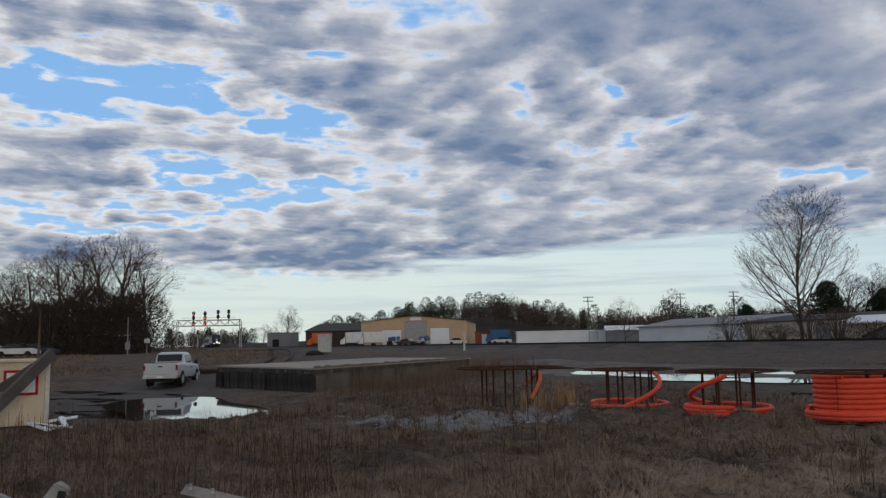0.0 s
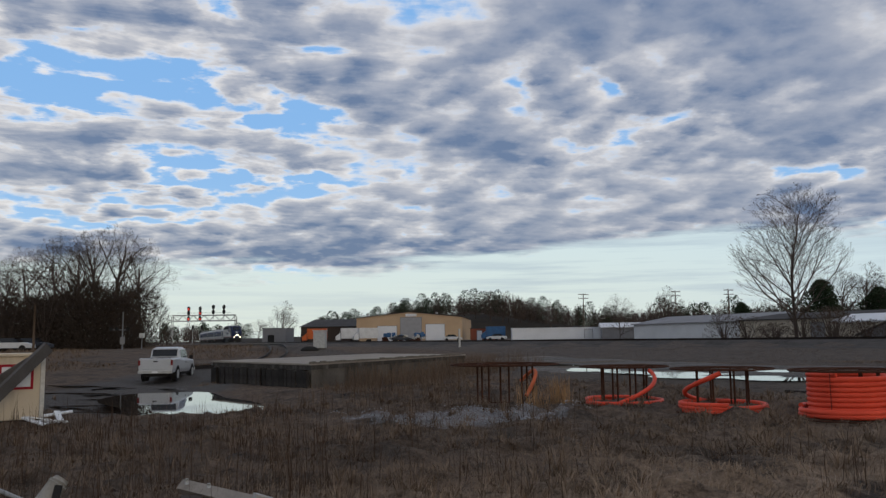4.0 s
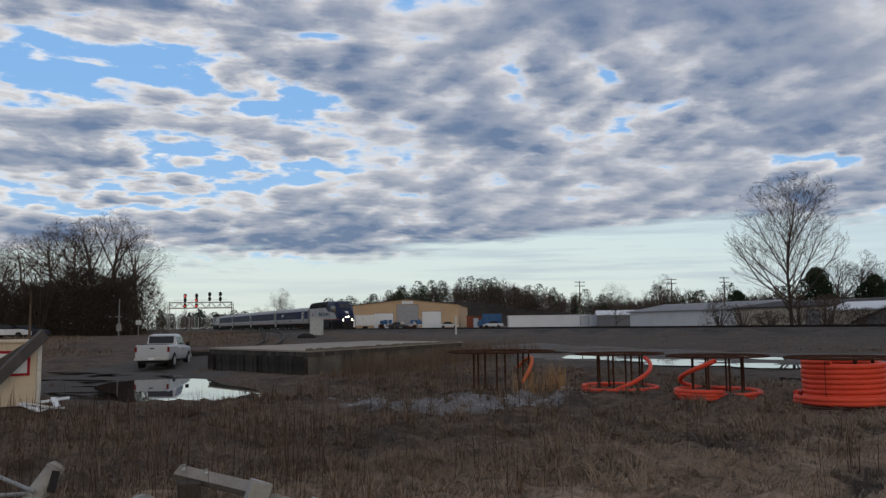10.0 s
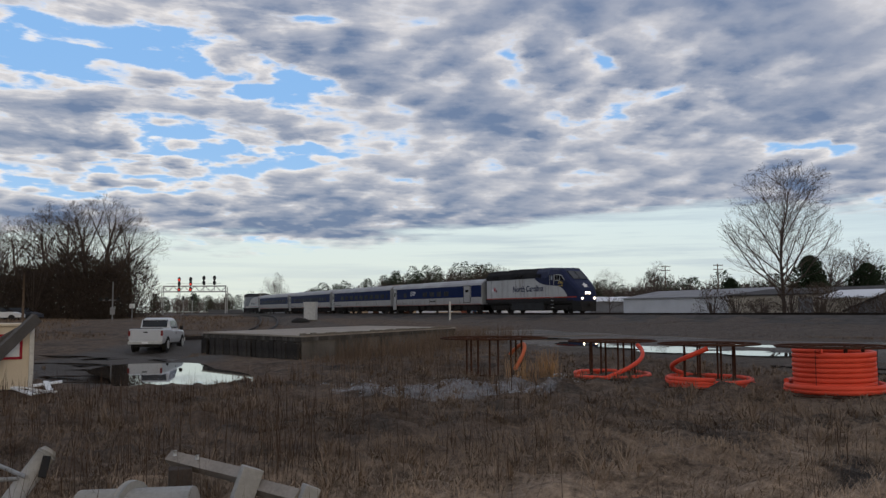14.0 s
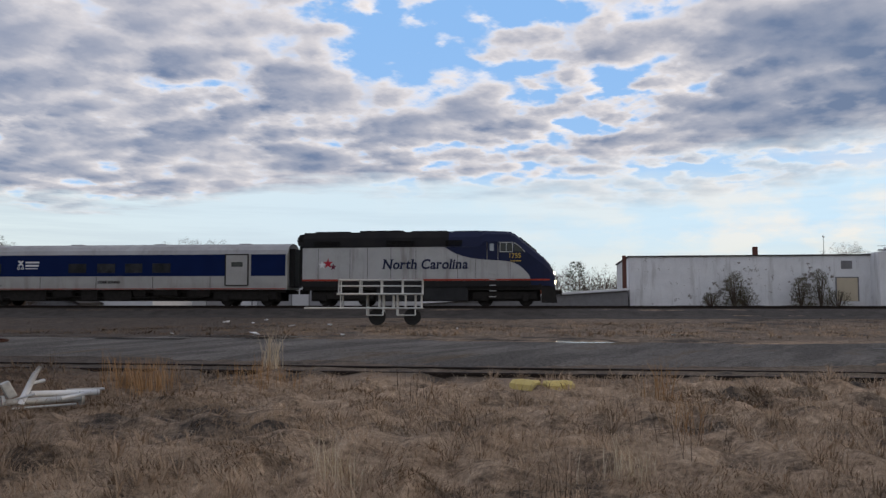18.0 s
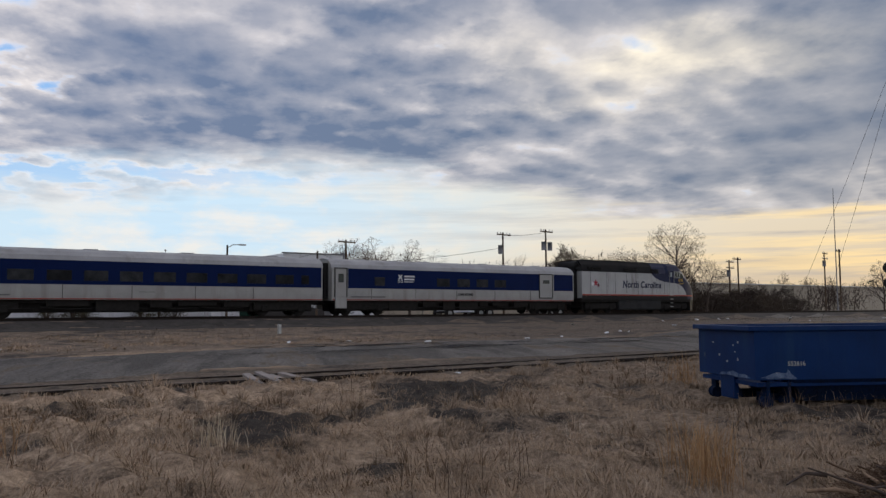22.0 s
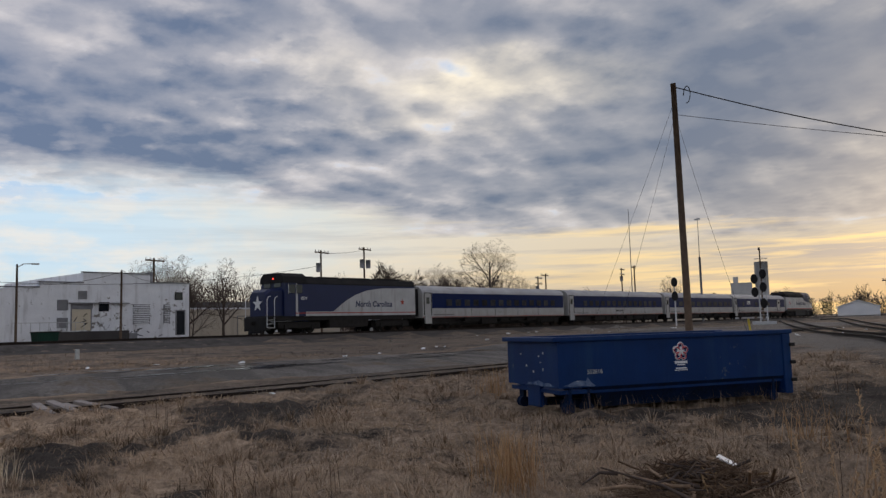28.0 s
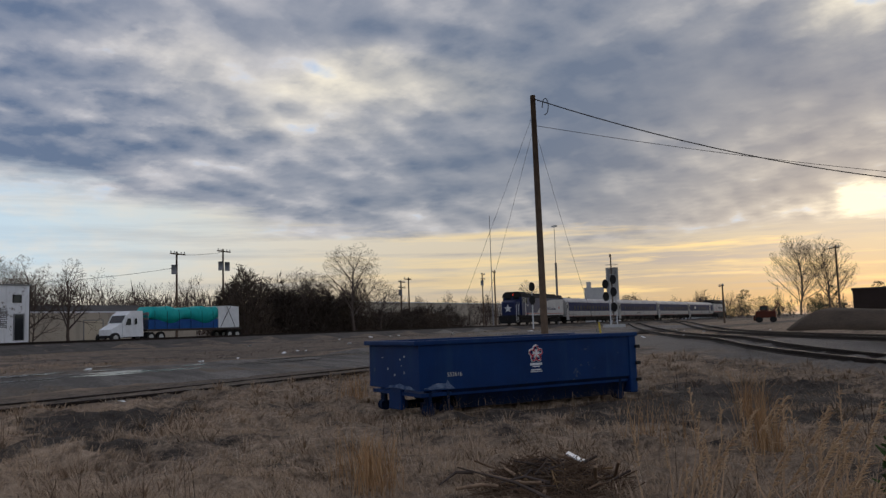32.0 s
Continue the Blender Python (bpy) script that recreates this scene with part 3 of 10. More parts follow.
def ground_material():
    m = bpy.data.materials.new("waste_ground")
    m.use_nodes = True
    nt = m.node_tree
    b = nt.nodes["Principled BSDF"]
    co = nt.nodes.new("ShaderNodeTexCoord").outputs["Object"]
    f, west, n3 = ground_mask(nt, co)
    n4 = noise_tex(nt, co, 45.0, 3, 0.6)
    # the straw's mottling also paints in the dark between matted tufts
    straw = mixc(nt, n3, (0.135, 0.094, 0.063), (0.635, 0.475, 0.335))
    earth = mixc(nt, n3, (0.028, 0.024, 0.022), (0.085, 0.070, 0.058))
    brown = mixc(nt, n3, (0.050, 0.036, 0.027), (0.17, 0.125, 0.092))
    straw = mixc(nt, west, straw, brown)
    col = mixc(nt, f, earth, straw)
    # cinders and soot beside the line
    away = ma(nt, "MULTIPLY", ma(nt, "SUBTRACT", ma(nt, "ADD", TA, ma(nt, "MULTIPLY", N(nt, "ShaderNodeSeparateXYZ", Vector=co).outputs[1], TB)), N(nt, "ShaderNodeSeparateXYZ", Vector=co).outputs[0]), 0.9057)
    soot = ma(nt, "MULTIPLY", ma(nt, "SUBTRACT", 23.0, away), 0.4, clamp=True)
    col = mixc(nt, ma(nt, "MULTIPLY", soot, 0.62), col, mixc(nt, n3, (0.05, 0.045, 0.042), (0.13, 0.112, 0.10)))
    bed = ma(nt, "MULTIPLY", ma(nt, "SUBTRACT", ma(nt, "MULTIPLY_ADD", ma(nt, "SUBTRACT", n3, 0.5), 1.6, 2.5), ma(nt, "ABSOLUTE", ma(nt, "SUBTRACT", away, 32.2))), 1.2, clamp=True)
    col = mixc(nt, ma(nt, "MULTIPLY", bed, 0.75), col, mixc(nt, n3, (0.04, 0.036, 0.033), (0.13, 0.112, 0.096)))
    # gravel lot by the junction, wet lane past the puddles, spilled gravel by the reels
    xyz = N(nt, "ShaderNodeSeparateXYZ", Vector=co).outputs
    rag = ma(nt, "MULTIPLY", ma(nt, "SUBTRACT", noise_tex(nt, co, 0.35, 6, 0.65), 0.5), 7.0)
    grit = noise_tex(nt, co, 6.0, 6, 0.75)
    off = ma(nt, "SUBTRACT", ma(nt, "MULTIPLY", xyz[0], -0.392), ma(nt, "MULTIPLY", ma(nt, "ADD", xyz[1], 16.5), 0.92))
    lot = ma(nt, "MULTIPLY", ma(nt, "MULTIPLY", ma(nt, "ADD", ma(nt, "ADD", off, 0.8), rag), 0.5, clamp=True), ma(nt, "MULTIPLY", ma(nt, "ADD", ma(nt, "SUBTRACT", 10.0, off), rag), 0.4, clamp=True))
    lot = ma(nt, "MULTIPLY", lot, ma(nt, "MULTIPLY", ma(nt, "ADD", xyz[0], 6.0), 0.2, clamp=True))
    col = mixc(nt, ma(nt, "MULTIPLY", lot, 0.9), col, mixc(nt, grit, (0.09, 0.083, 0.075), (0.24, 0.222, 0.203)))
    axis = ma(nt, "ADD", ma(nt, "ADD", xyz[0], 14.2), ma(nt, "MULTIPLY", ma(nt, "SUBTRACT", xyz[1], 40.0), 0.09))
    lane = ma(nt, "MULTIPLY", ma(nt, "ADD", ma(nt, "SUBTRACT", 4.6, ma(nt, "ABSOLUTE", axis)), ma(nt, "MULTIPLY", rag, 0.6)), 0.6, clamp=True)
    lane = ma(nt, "MULTIPLY", lane, ma(nt, "MULTIPLY", ma(nt, "MULTIPLY", ma(nt, "SUBTRACT", xyz[1], 23.0), 0.3, clamp=True), ma(nt, "MULTIPLY", ma(nt, "SUBTRACT", 66.0, xyz[1]), 0.2, clamp=True)))
    col = mixc(nt, ma(nt, "MULTIPLY", lane, 0.9), col, mixc(nt, grit, (0.05, 0.047, 0.045), (0.14, 0.13, 0.122)))
    gx, gy = ma(nt, "DIVIDE", ma(nt, "SUBTRACT", xyz[0], 0.2), 2.5), ma(nt, "DIVIDE", ma(nt, "SUBTRACT", xyz[1], 18.6), 1.35)
    spill = ma(nt, "MULTIPLY", ma(nt, "ADD", ma(nt, "SUBTRACT", 1.0, ma(nt, "ADD", ma(nt, "MULTIPLY", gx, gx), ma(nt, "MULTIPLY", gy, gy))), ma(nt, "MULTIPLY", rag, 0.95)), 2.2, clamp=True)
    col = mixc(nt, ma(nt, "MULTIPLY", spill, 0.7), col, mixc(nt, grit, (0.12, 0.12, 0.125), (0.46, 0.46, 0.48)))
    nt.links.new(col, b.inputs["Base Color"])
    b.inputs["Roughness"].default_value = 0.95
    b.inputs["Specular IOR Level"].default_value = 0.15
    h = ma(nt, "ADD", n3, ma(nt, "MULTIPLY", n4, 0.6))
    bp = N(nt, "ShaderNodeBump", Height=h, Strength=0.9, Distance=0.06)
    nt.links.new(bp.outputs[0], b.inputs["Normal"])
    return m


build_ground()


def strip(name, rows, material, label, category, lift=0.02, kind="structure"):
    """A sheet laid on the land: rows of points across."""
    vs, fs = [], []
    n = len(rows[0])
    for r in rows:
        for k, (x, y) in enumerate(r):
            edge = min(k, n - 1 - k)           # the sides sink into the ground
            vs.append((x, y, float(land_bumps(x, y)) + (lift + 0.015 if edge > 1 else (-0.09, 0.012)[edge])))
    for i in range(len(rows) - 1):
        for k in range(n - 1):
            a = i * n + k
            fs += [a, a + 1, a + n + 1, a + n]
    me = arr_mesh(name, np.array(vs), np.array(fs), np.full(len(fs) // 4, 4), material)
    me.polygons.foreach_set("use_smooth", np.ones(len(fs) // 4, dtype=bool))
    ob = new(name, me)
    return tagged(ob, label, category, kind=kind)


def yard_strip(name, s0, s1, p0, p1, material, label, category, lift, wob=0.5, step=0.8, across=14, seed=1):
    rng = random.Random(seed)
    rows, s = [], s0
    a, b = rng.uniform(0, 6), rng.uniform(0, 6)
    while s <= s1:
        w0, w1 = wob * math.sin(s * 0.21 + a) + wob * 0.5 * math.sin(s * 0.83 + b), wob * math.sin(s * 0.17 + b) + wob * 0.5 * math.sin(s * 0.7 + a)
        w0, w1 = w0 + rng.uniform(-wob, wob) * 0.45, w1 + rng.uniform(-wob, wob) * 0.45
        rows.append([tuple((rail_at if name == "verge" else on_line)(s, p0 + w0 + (p1 + w1 - p0 - w0) * k / across)[:2]) for k in range(across + 1)])
        s += step
    return strip(name, rows, material, label, category, lift)


def road_material():
    m = bpy.data.materials.new("worn_gravel_road")
    m.use_nodes = True
    nt = m.node_tree
    b = nt.nodes["Principled BSDF"]
    co = nt.nodes.new("ShaderNodeTexCoord").outputs["Object"]
    rot = N(nt, "ShaderNodeMapping", Vector=co, Rotation=(0, 0, radians(-TRACK_YAW)), Scale=(0.16, 0.9, 1.0)).outputs[0]
    ruts = noise_tex(nt, rot, 0.8, 6, 0.62, 0.3)
    broad = noise_tex(nt, co, 0.12, 4, 0.6)
    grit = ramp(nt, noise_tex(nt, co, 11.0, 6, 0.78), [(0.36, (0, 0, 0)), (0.64, (1, 1, 1))])
    dry = mixc(nt, grit, (0.115, 0.106, 0.098), (0.32, 0.30, 0.28))
    wet = mixc(nt, grit, (0.06, 0.056, 0.053), (0.19, 0.178, 0.166))
    turf = mixc(nt, grit, (0.07, 0.052, 0.036), (0.20, 0.15, 0.10))
    col = mixc(nt, ramp(nt, ruts, [(0.42, (0, 0, 0)), (0.60, (1, 1, 1))]), wet, dry)
    g = ma(nt, "ADD", ma(nt, "MULTIPLY", broad, 0.5), ma(nt, "MULTIPLY", ruts, 0.5))
    col = mixc(nt, ramp(nt, g, [(0.53, (0, 0, 0)), (0.60, (0.85, 0.85, 0.85))]), col, turf)
    nt.links.new(col, b.inputs["Base Color"])
    b.inputs["Roughness"].default_value = 0.95
    b.inputs["Specular IOR Level"].default_value = 0.1
    bp = N(nt, "ShaderNodeBump", Height=ma(nt, "ADD", grit, ruts), Strength=0.8, Distance=0.05)
    nt.links.new(bp.outputs[0], b.inputs["Normal"])
    return m


M_ROAD = road_material()
yard_strip("road", -75, 75, 31.2, 21.5, M_ROAD, "wet grey gravel service road beside the railway", "road", 0.03, 0.75)
yard_strip("verge", -400, 150, 6.5, -6.5, M_BALLAST, "dark stone ballast bed under the main line", "ballast", 0.02, 0.25, 4.0, 14)


def track(name, pts, z_fn, label, near=(-1e9, 1e9), tie_step=0.55, ties=True):
    """Rails and ties along a polyline of (x, y); z_fn gives the top of rail."""
    t = thing(name, Matrix.Identity(4), label, "railway track", kind="structure")
    P = [Vector((x, y, 0)) for x, y in pts]
    # even steps by Catmull-Rom
    fine = []
    for i in range(len(P) - 1):
        p0, p1, p2, p3 = P[max(i - 1, 0)], P[i], P[i + 1], P[min(i + 2, len(P) - 1)]
        n = max(2, int((p2 - p1).length / 2.5))
        for k in range(n):
            u = k / n
            fine.append(0.5 * ((2 * p1) + (p2 - p0) * u + (2 * p0 - 5 * p1 + 4 * p2 - p3) * u * u + (3 * p1 - p0 - 3 * p2 + p3) * u ** 3))
    fine.append(P[-1])
    for side in (-1, 1):
        bm, secs = B(), []
        for i, q in enumerate(fine):
            d = (fine[min(i + 1, len(fine) - 1)] - fine[max(i - 1, 0)]).normalized()
            nrm = Vector((-d.y, d.x, 0))
            z = z_fn(q.x, q.y)
            c = q + nrm * 0.7525 * side
            prof = [(-0.07, -0.17), (0.07, -0.17), (0.07, -0.155), (0.012, -0.13), (0.012, -0.045), (0.036, -0.035), (0.034, 0), (-0.034, 0), (-0.036, -0.035), (-0.012, -0.045), (-0.012, -0.13), (-0.07, -0.155)]
            secs.append([c + nrm * a + Vector((0, 0, z + h)) for a, h in prof])
        loft(bm, secs)
        part("rail", bm, M_STEEL_RAIL, t)
    if not ties:
        return t
    tie = bpy.data.meshes.new("tie")
    bm = box(B(), -0.11, 0.11, -1.28, 1.28, -0.36, -0.17, 0.012)
    bm.to_mesh(tie)
    bm.free()
    tie.materials.append(M_TIE)
    n = 0
    rng = random.Random(len(pts))
    acc, want = 0.0, 0.0
    for q, r in zip(fine, fine[1:]):
        L = (r - q).length
        while want <= acc + L and n < 300:
            c = q + (r - q) * ((want - acc) / L)
            if near[0] <= want <= near[1]:
                a = math.degrees(math.atan2(r.y - q.y, r.x - q.x)) + rng.uniform(-1.5, 1.5)
                part("tie", tie, M_TIE, t, m=pose(c.x, c.y, z_fn(c.x, c.y) + rng.uniform(-0.015, 0.01), 0, 0, a))
                n += 1
            want += tie_step
        acc += L
    return t


def main_pts(p, s0, s1):
    return [tuple((rail_at if p < 10 else on_line)(s, p)[:2]) for s in np.linspace(s0, s1, 40)]


track("track_main", main_pts(0, -450, 330), lambda x, y: RAIL_Z, "main line railway track on dark ballast", near=(380, 545))
track("track_second", main_pts(-4.3, -450, 330), lambda x, y: RAIL_Z - 0.03, "second main line track on dark ballast", ties=False)
track("track_siding", main_pts(33.0, -42, 45), lambda x, y: float(land(x, y)) + 0.06, "rusty disused siding half sunk in grass", ties=False)
track("track_branch", [(112, -118), (81.5, -86.5), (54.5, -59.3), (33.8, -39.8), (24.2, -31.9), (16.5, -26), (4, -20), (-12, -16)], lambda x, y: float(land(x, y)) + 0.22, "curved branch track joining the main line", ties=False)
track("track_branch_far", [(124, -141), (88, -104), (54, -66.8), (34, -45.8), (22, -35.4), (12, -29.2), (-6, -24.0)], lambda x, y: float(land(x, y)) + 0.22, "second curved branch track beside the mound", ties=False)
track("track_wye", [(-70, 220), (-44, 160), (-25, 105), (-16.5, 78), (-14.5, 62), (-17, 50)], lambda x, y: max(float(land(x, y)) + 0.2, 0.2), "curved connecting track behind the concrete dock", ties=False)

# ---------- the train ----------
CAR_L = 24.7


def side_text(parent, name, body, size, x, z, material, y=-1.56, shear=0.0, bold=0.0):
    me = text_mesh(body, size, 0.004, shear, bold)
    return part(name, me, material, parent, m=pose(x, y, z, 90, 0, 0))


FEET = {"N": ("bl", "tl", "tr"), "o": (), "r": ("bl", "tl"), "t": (), "h": ("bl", "br", "tl"), "C": ("cr",), "a": ("br",), "l": ("bm", "tl"), "i": ("bm", "xl"), "n": ("bl", "br", "tl")}


def serif_lettering(parent, body, size, x, z, material, y, lean=0.16):
    """A line of roman capitals and small letters with slab feet, each letter a part."""
    pen, line = 0.0, []
    for ch in body:
        if ch == " ":
            pen += size * 0.26
            continue
        bm = B()
        bm.from_mesh(text_mesh(ch, size, 0.004, 0.0, size * 0.024))
        xs, ys = [v.co.x for v in bm.verts], [v.co.y for v in bm.verts]
        x0, x1 = min(xs), max(xs)
        base = text_base(ch, size)
        for v in bm.verts:
            v.co.y -= base
            v.co.x -= x0
        w, top = x1 - x0, max(ys) - base
        st, ln = size * 0.036, size * 0.085
        stem = size * 0.06
        for f in FEET.get(ch, ()):
            cx = stem if f[1] == "l" else w - stem if f[1] == "r" else w / 2
            if f[0] == "b":
                box(bm, cx - stem - ln, cx + stem + ln, 0.0, st, -0.004, 0.004)
            elif f[0] == "x":
                box(bm, cx - stem - ln, cx, size * 0.50, size * 0.50 + st, -0.004, 0.004)
            elif f[0] == "t":
                box(bm, cx - stem - ln, cx + (ln + stem) * (ch == "N"), top - st, top, -0.004, 0.004)
            else:
                box(bm, cx - st * 0.3, cx + st * 0.9, top * 0.68, top * 0.98, -0.004, 0.004)
        for v in bm.verts:
            v.co.x += v.co.y * lean
        line.append((bm, pen))
        pen += w + size * (0.03 if ch == "r" else 0.095 if ch in "Nhnli" else 0.06)
    for bm, px in line:
        part("letter", bm, material, parent, m=pose(x - pen / 2 + px, y, z, 90, 0, 0))


def text_base(ch, size):
    """Height of the writing line under a letter that is centred on its own box."""
    low = min(v.co.y for v in text_mesh(ch, size).vertices)
    return low + (size * 0.012 if ch in "oaC" else 0.0)


def bogie(parent, x, n=2, wb=2.7):
    g = new("bogie")
    g.parent = parent
    bm = B()
    for sy in (-1, 1):
        box(bm, -wb / 2 - 0.75, wb / 2 + 0.75, sy * 1.12 - 0.1, sy * 1.12 + 0.1, 0.40, 0.90, 0.05)
        box(bm, -wb / 2 - 0.95, wb / 2 + 0.95, sy * 0.9 - 0.06, sy * 0.9 + 0.06, 0.3, 0.95, 0.03)
        for k in range(n):
            xx = -wb / 2 + wb * k / (n - 1)
            box(bm, xx - 0.2, xx + 0.2, sy * 1.2 - 0.1, sy * 1.2 + 0.1, 0.3, 0.72, 0.03)
        tube(bm, [(0, sy * 1.05, 0.4), (0, sy * 1.05, 0.95)], 0.17, 8)
    box(bm, -0.4, 0.4, -1.1, 1.1, 0.5, 0.9)
    part("bogie_frame", bm, M_UNDER, g)
    wheel = bpy.data.meshes.get("rail_wheel")
    if not wheel:
        bm = B()
        for sy in (-1, 1):
            tube(bm, [(0, sy * 0.72, 0.46), (0, sy * 0.86, 0.46)], 0.46, 20)
            tube(bm, [(0, sy * 0.70, 0.46), (0, sy * 0.725, 0.46)], 0.49, 20)
        tube(bm, [(0, -0.8, 0.46), (0, 0.8, 0.46)], 0.09, 8)
        wheel = bpy.data.meshes.new("rail_wheel")
        bm.to_mesh(wheel)
        bm.free()
        wheel.materials.append(M_UNDER)
    for k in range(n):
        part("wheelset", wheel, M_UNDER, g, m=pose(-wb / 2 + wb * k / (n - 1), 0, 0))
    g.location = (x, 0, 0)
    return g


def coach_sections(x0, x1):
    prof = [(-1.5, 1.05), (-1.53, 1.5), (-1.53, 3.32), (-1.42, 3.62), (-1.1, 3.88), (-0.6, 4.05), (0, 4.11), (0.6, 4.05), (1.1, 3.88), (1.42, 3.62), (1.53, 3.32), (1.53, 1.5), (1.5, 1.05)]
    return [[(x, y, z) for y, z in prof] for x in (x0, x1)]


def coach(label, first, windows, name_bar):
    """Origin under the front end; the car reaches back along -x."""
    c = thing("passenger_coach", Matrix.Identity(4), label, "train car", "train")
    bm = loft(B(), coach_sections(-CAR_L + 0.35, -0.35))
    part("body", bm, M_CAR_SILVER, c, "silver body shell")
    # roof skin and painted band, a few mm proud
    prof = [(-1.536, 3.36), (-1.43, 3.632), (-1.105, 3.892), (-0.602, 4.062), (0, 4.122), (0.602, 4.062), (1.105, 3.892), (1.43, 3.632), (1.536, 3.36)]
    inner = [(y * 0.985, z - 0.03) for y, z in reversed(prof)]
    bm = loft(B(), [[(x, y, z) for y, z in prof + inner] for x in (-CAR_L + 0.3, -0.3)])
    part("roof", bm, M_CAR_ROOF, c, "pale silver roof")
    for sy in (-1, 1):
        y0, y1 = (sy * 1.525, sy * 1.538)
        x_end = -4.5 if first else -0.45
        bm = box(B(), -CAR_L + 1.65, x_end, min(y0, y1), max(y0, y1), 1.94, 3.35)
        part("band", bm, M_CAR_BLUE, c, "dark blue painted band")
        if first:
            part("band", box(B(), -2.75, -0.45, min(y0, y1), max(y0, y1), 1.94, 3.35), M_CAR_BLUE, c, "dark blue painted band")
        part("stripe", box(B(), -CAR_L + 0.4, -0.4, min(y0, y1), max(y0, y1), 1.08, 1.13), M_RED, c, "thin red stripe")
        for wx, ww in windows:
            g = part("window", box(B(), wx - ww / 2, wx + ww / 2, sy * 1.545 - 0.012, sy * 1.545 + 0.012, 2.16, 2.78, 0.01), M_CAR_GLASS, c, "window pane with its reflection painted grey")
            fr = B()
            for a, b, zz0, zz1 in ((wx - ww / 2 - 0.04, wx - ww / 2, 2.12, 2.82), (wx + ww / 2, wx + ww / 2 + 0.04, 2.12, 2.82), (wx - ww / 2, wx + ww / 2, 2.12, 2.16), (wx - ww / 2, wx + ww / 2, 2.78, 2.82)):
                box(fr, a, b, sy * 1.548 - 0.014, sy * 1.548 + 0.014, zz0, zz1)
            part("window_frame", fr, M_CAR_BLUE, g)
        # vestibule door at the tail, with steps
        d = part("door", box(B(), -CAR_L + 0.62, -CAR_L + 1.5, sy * 1.54 - 0.02, sy * 1.54 + 0.02, 1.3, 3.3, 0.02), M_CAR_SILVER, c, "grey vestibule door")
        part("pane", box(B(), -CAR_L + 0.85, -CAR_L + 1.27, sy * 1.56 - 0.008, sy * 1.56 + 0.008, 2.35, 2.95, 0.02), M_GLASS_DARK, d)
        for a0, a1, c0, c1 in ((-CAR_L + 0.54, -CAR_L + 0.60, 1.3, 3.4), (-CAR_L + 1.52, -CAR_L + 1.58, 1.3, 3.4), (-CAR_L + 0.54, -CAR_L + 1.58, 3.34, 3.4)):
            part("door_trim", box(B(), a0, a1, sy * 1.54 - 0.03, sy * 1.54 + 0.03, c0, c1), M_UNDER, d)
        part("step", box(B(), -CAR_L + 0.62, -CAR_L + 1.5, sy * 1.5 - 0.12, sy * 1.5 + 0.03, 0.5, 1.25, 0.02), M_CAR_SILVER, c)
        if first:
            d = part("door", box(B(), -4.42, -2.98, sy * 1.545 - 0.03, sy * 1.545 + 0.03, 1.35, 3.3, 0.02), M_CAR_SILVER, c, "grey baggage door")
            for a0, a1, c0, c1 in ((-4.5, -4.42, 1.32, 3.38), (-2.98, -2.9, 1.32, 3.38), (-4.42, -2.98, 3.3, 3.38), (-4.42, -2.98, 1.29, 1.35)):
                part("door_trim", box(B(), a0, a1, sy * 1.55 - 0.025, sy * 1.55 + 0.025, c0, c1), M_UNDER, d)
            part("pane", box(B(), -4.05, -3.3, sy * 1.58 - 0.008, sy * 1.58 + 0.008, 2.55, 2.85, 0.01), M_GLASS_DARK, d)
    # lettering and the lifesaver panel as plain shapes
    if first:
        for z, h, w in ((2.88, 0.06, 1.34), (2.66, 0.06, 1.30), (2.47, 0.028, 1.2)):
            part("marking", box(B(), -18.25, -18.25 + w * 0.72, -1.545, -1.54, z - h, z + h), M_WHITE, c, "white lettering bar")
        bm = B()
        prism(bm, [(-18.78, 2.95), (-18.71, 3.02), (-18.58, 2.9), (-18.45, 3.02), (-18.38, 2.95), (-18.51, 2.82), (-18.38, 2.69), (-18.45, 2.62), (-18.58, 2.75), (-18.71, 2.62), (-18.78, 2.69), (-18.65, 2.82)], -1.546, -1.54)
        part("emblem", bm, M_WHITE, c, "white crossbuck emblem")
        for dx in (-0.2, 0.2):
            part("emblem_ring", tube(B(), [(-18.58 + dx * 0.7 + 0.085 * math.cos(q), -1.543, 2.5 + 0.085 * math.sin(q)) for q in np.linspace(0, 6.28, 13)[:-1]], 0.025, 4, closed=True), M_WHITE, c)
    side_text(c, "lettering", name_bar, 0.24, -12.4, 1.55, M_BLACK, -1.545, bold=0.0 if "-" in name_bar else 0.012)
    # underframe boxes
    rng = random.Random(len(label))
    x = -5.6
    while x > -CAR_L + 6.5:
        w = rng.uniform(0.7, 2.6)
        h = rng.uniform(0.35, 0.75)
        part("equipment_box", box(B(), x - w, x, -1.3, 1.3, 1.05 - h, 1.06, 0.03), M_UNDER, c, "dark grimy underfloor box")
        x -= w + rng.uniform(0.1, 0.7)
    # the lower box is an added filler that stops daylight showing through
    part("underframe", box(box(B(), -CAR_L + 0.5, -0.5, -1.2, 1.2, 0.86, 1.05, 0.02), -CAR_L + 5.2, -5.2, -0.75, 0.75, 0.30, 0.9, 0.03), M_UNDER, c, "grimy floor frame with an added dark filler below")
    for x in np.arange(-6, -CAR_L + 6, -3.1):
        part("air_pipe", tube(B(), [(x, -1.22, 0.55), (x - 1.6, -1.22, 0.5), (x - 3.0, -1.2, 0.62)], 0.05, 6), M_UNDER, c)
    for x in (-3.2, -CAR_L + 3.2):
        bogie(c, x)
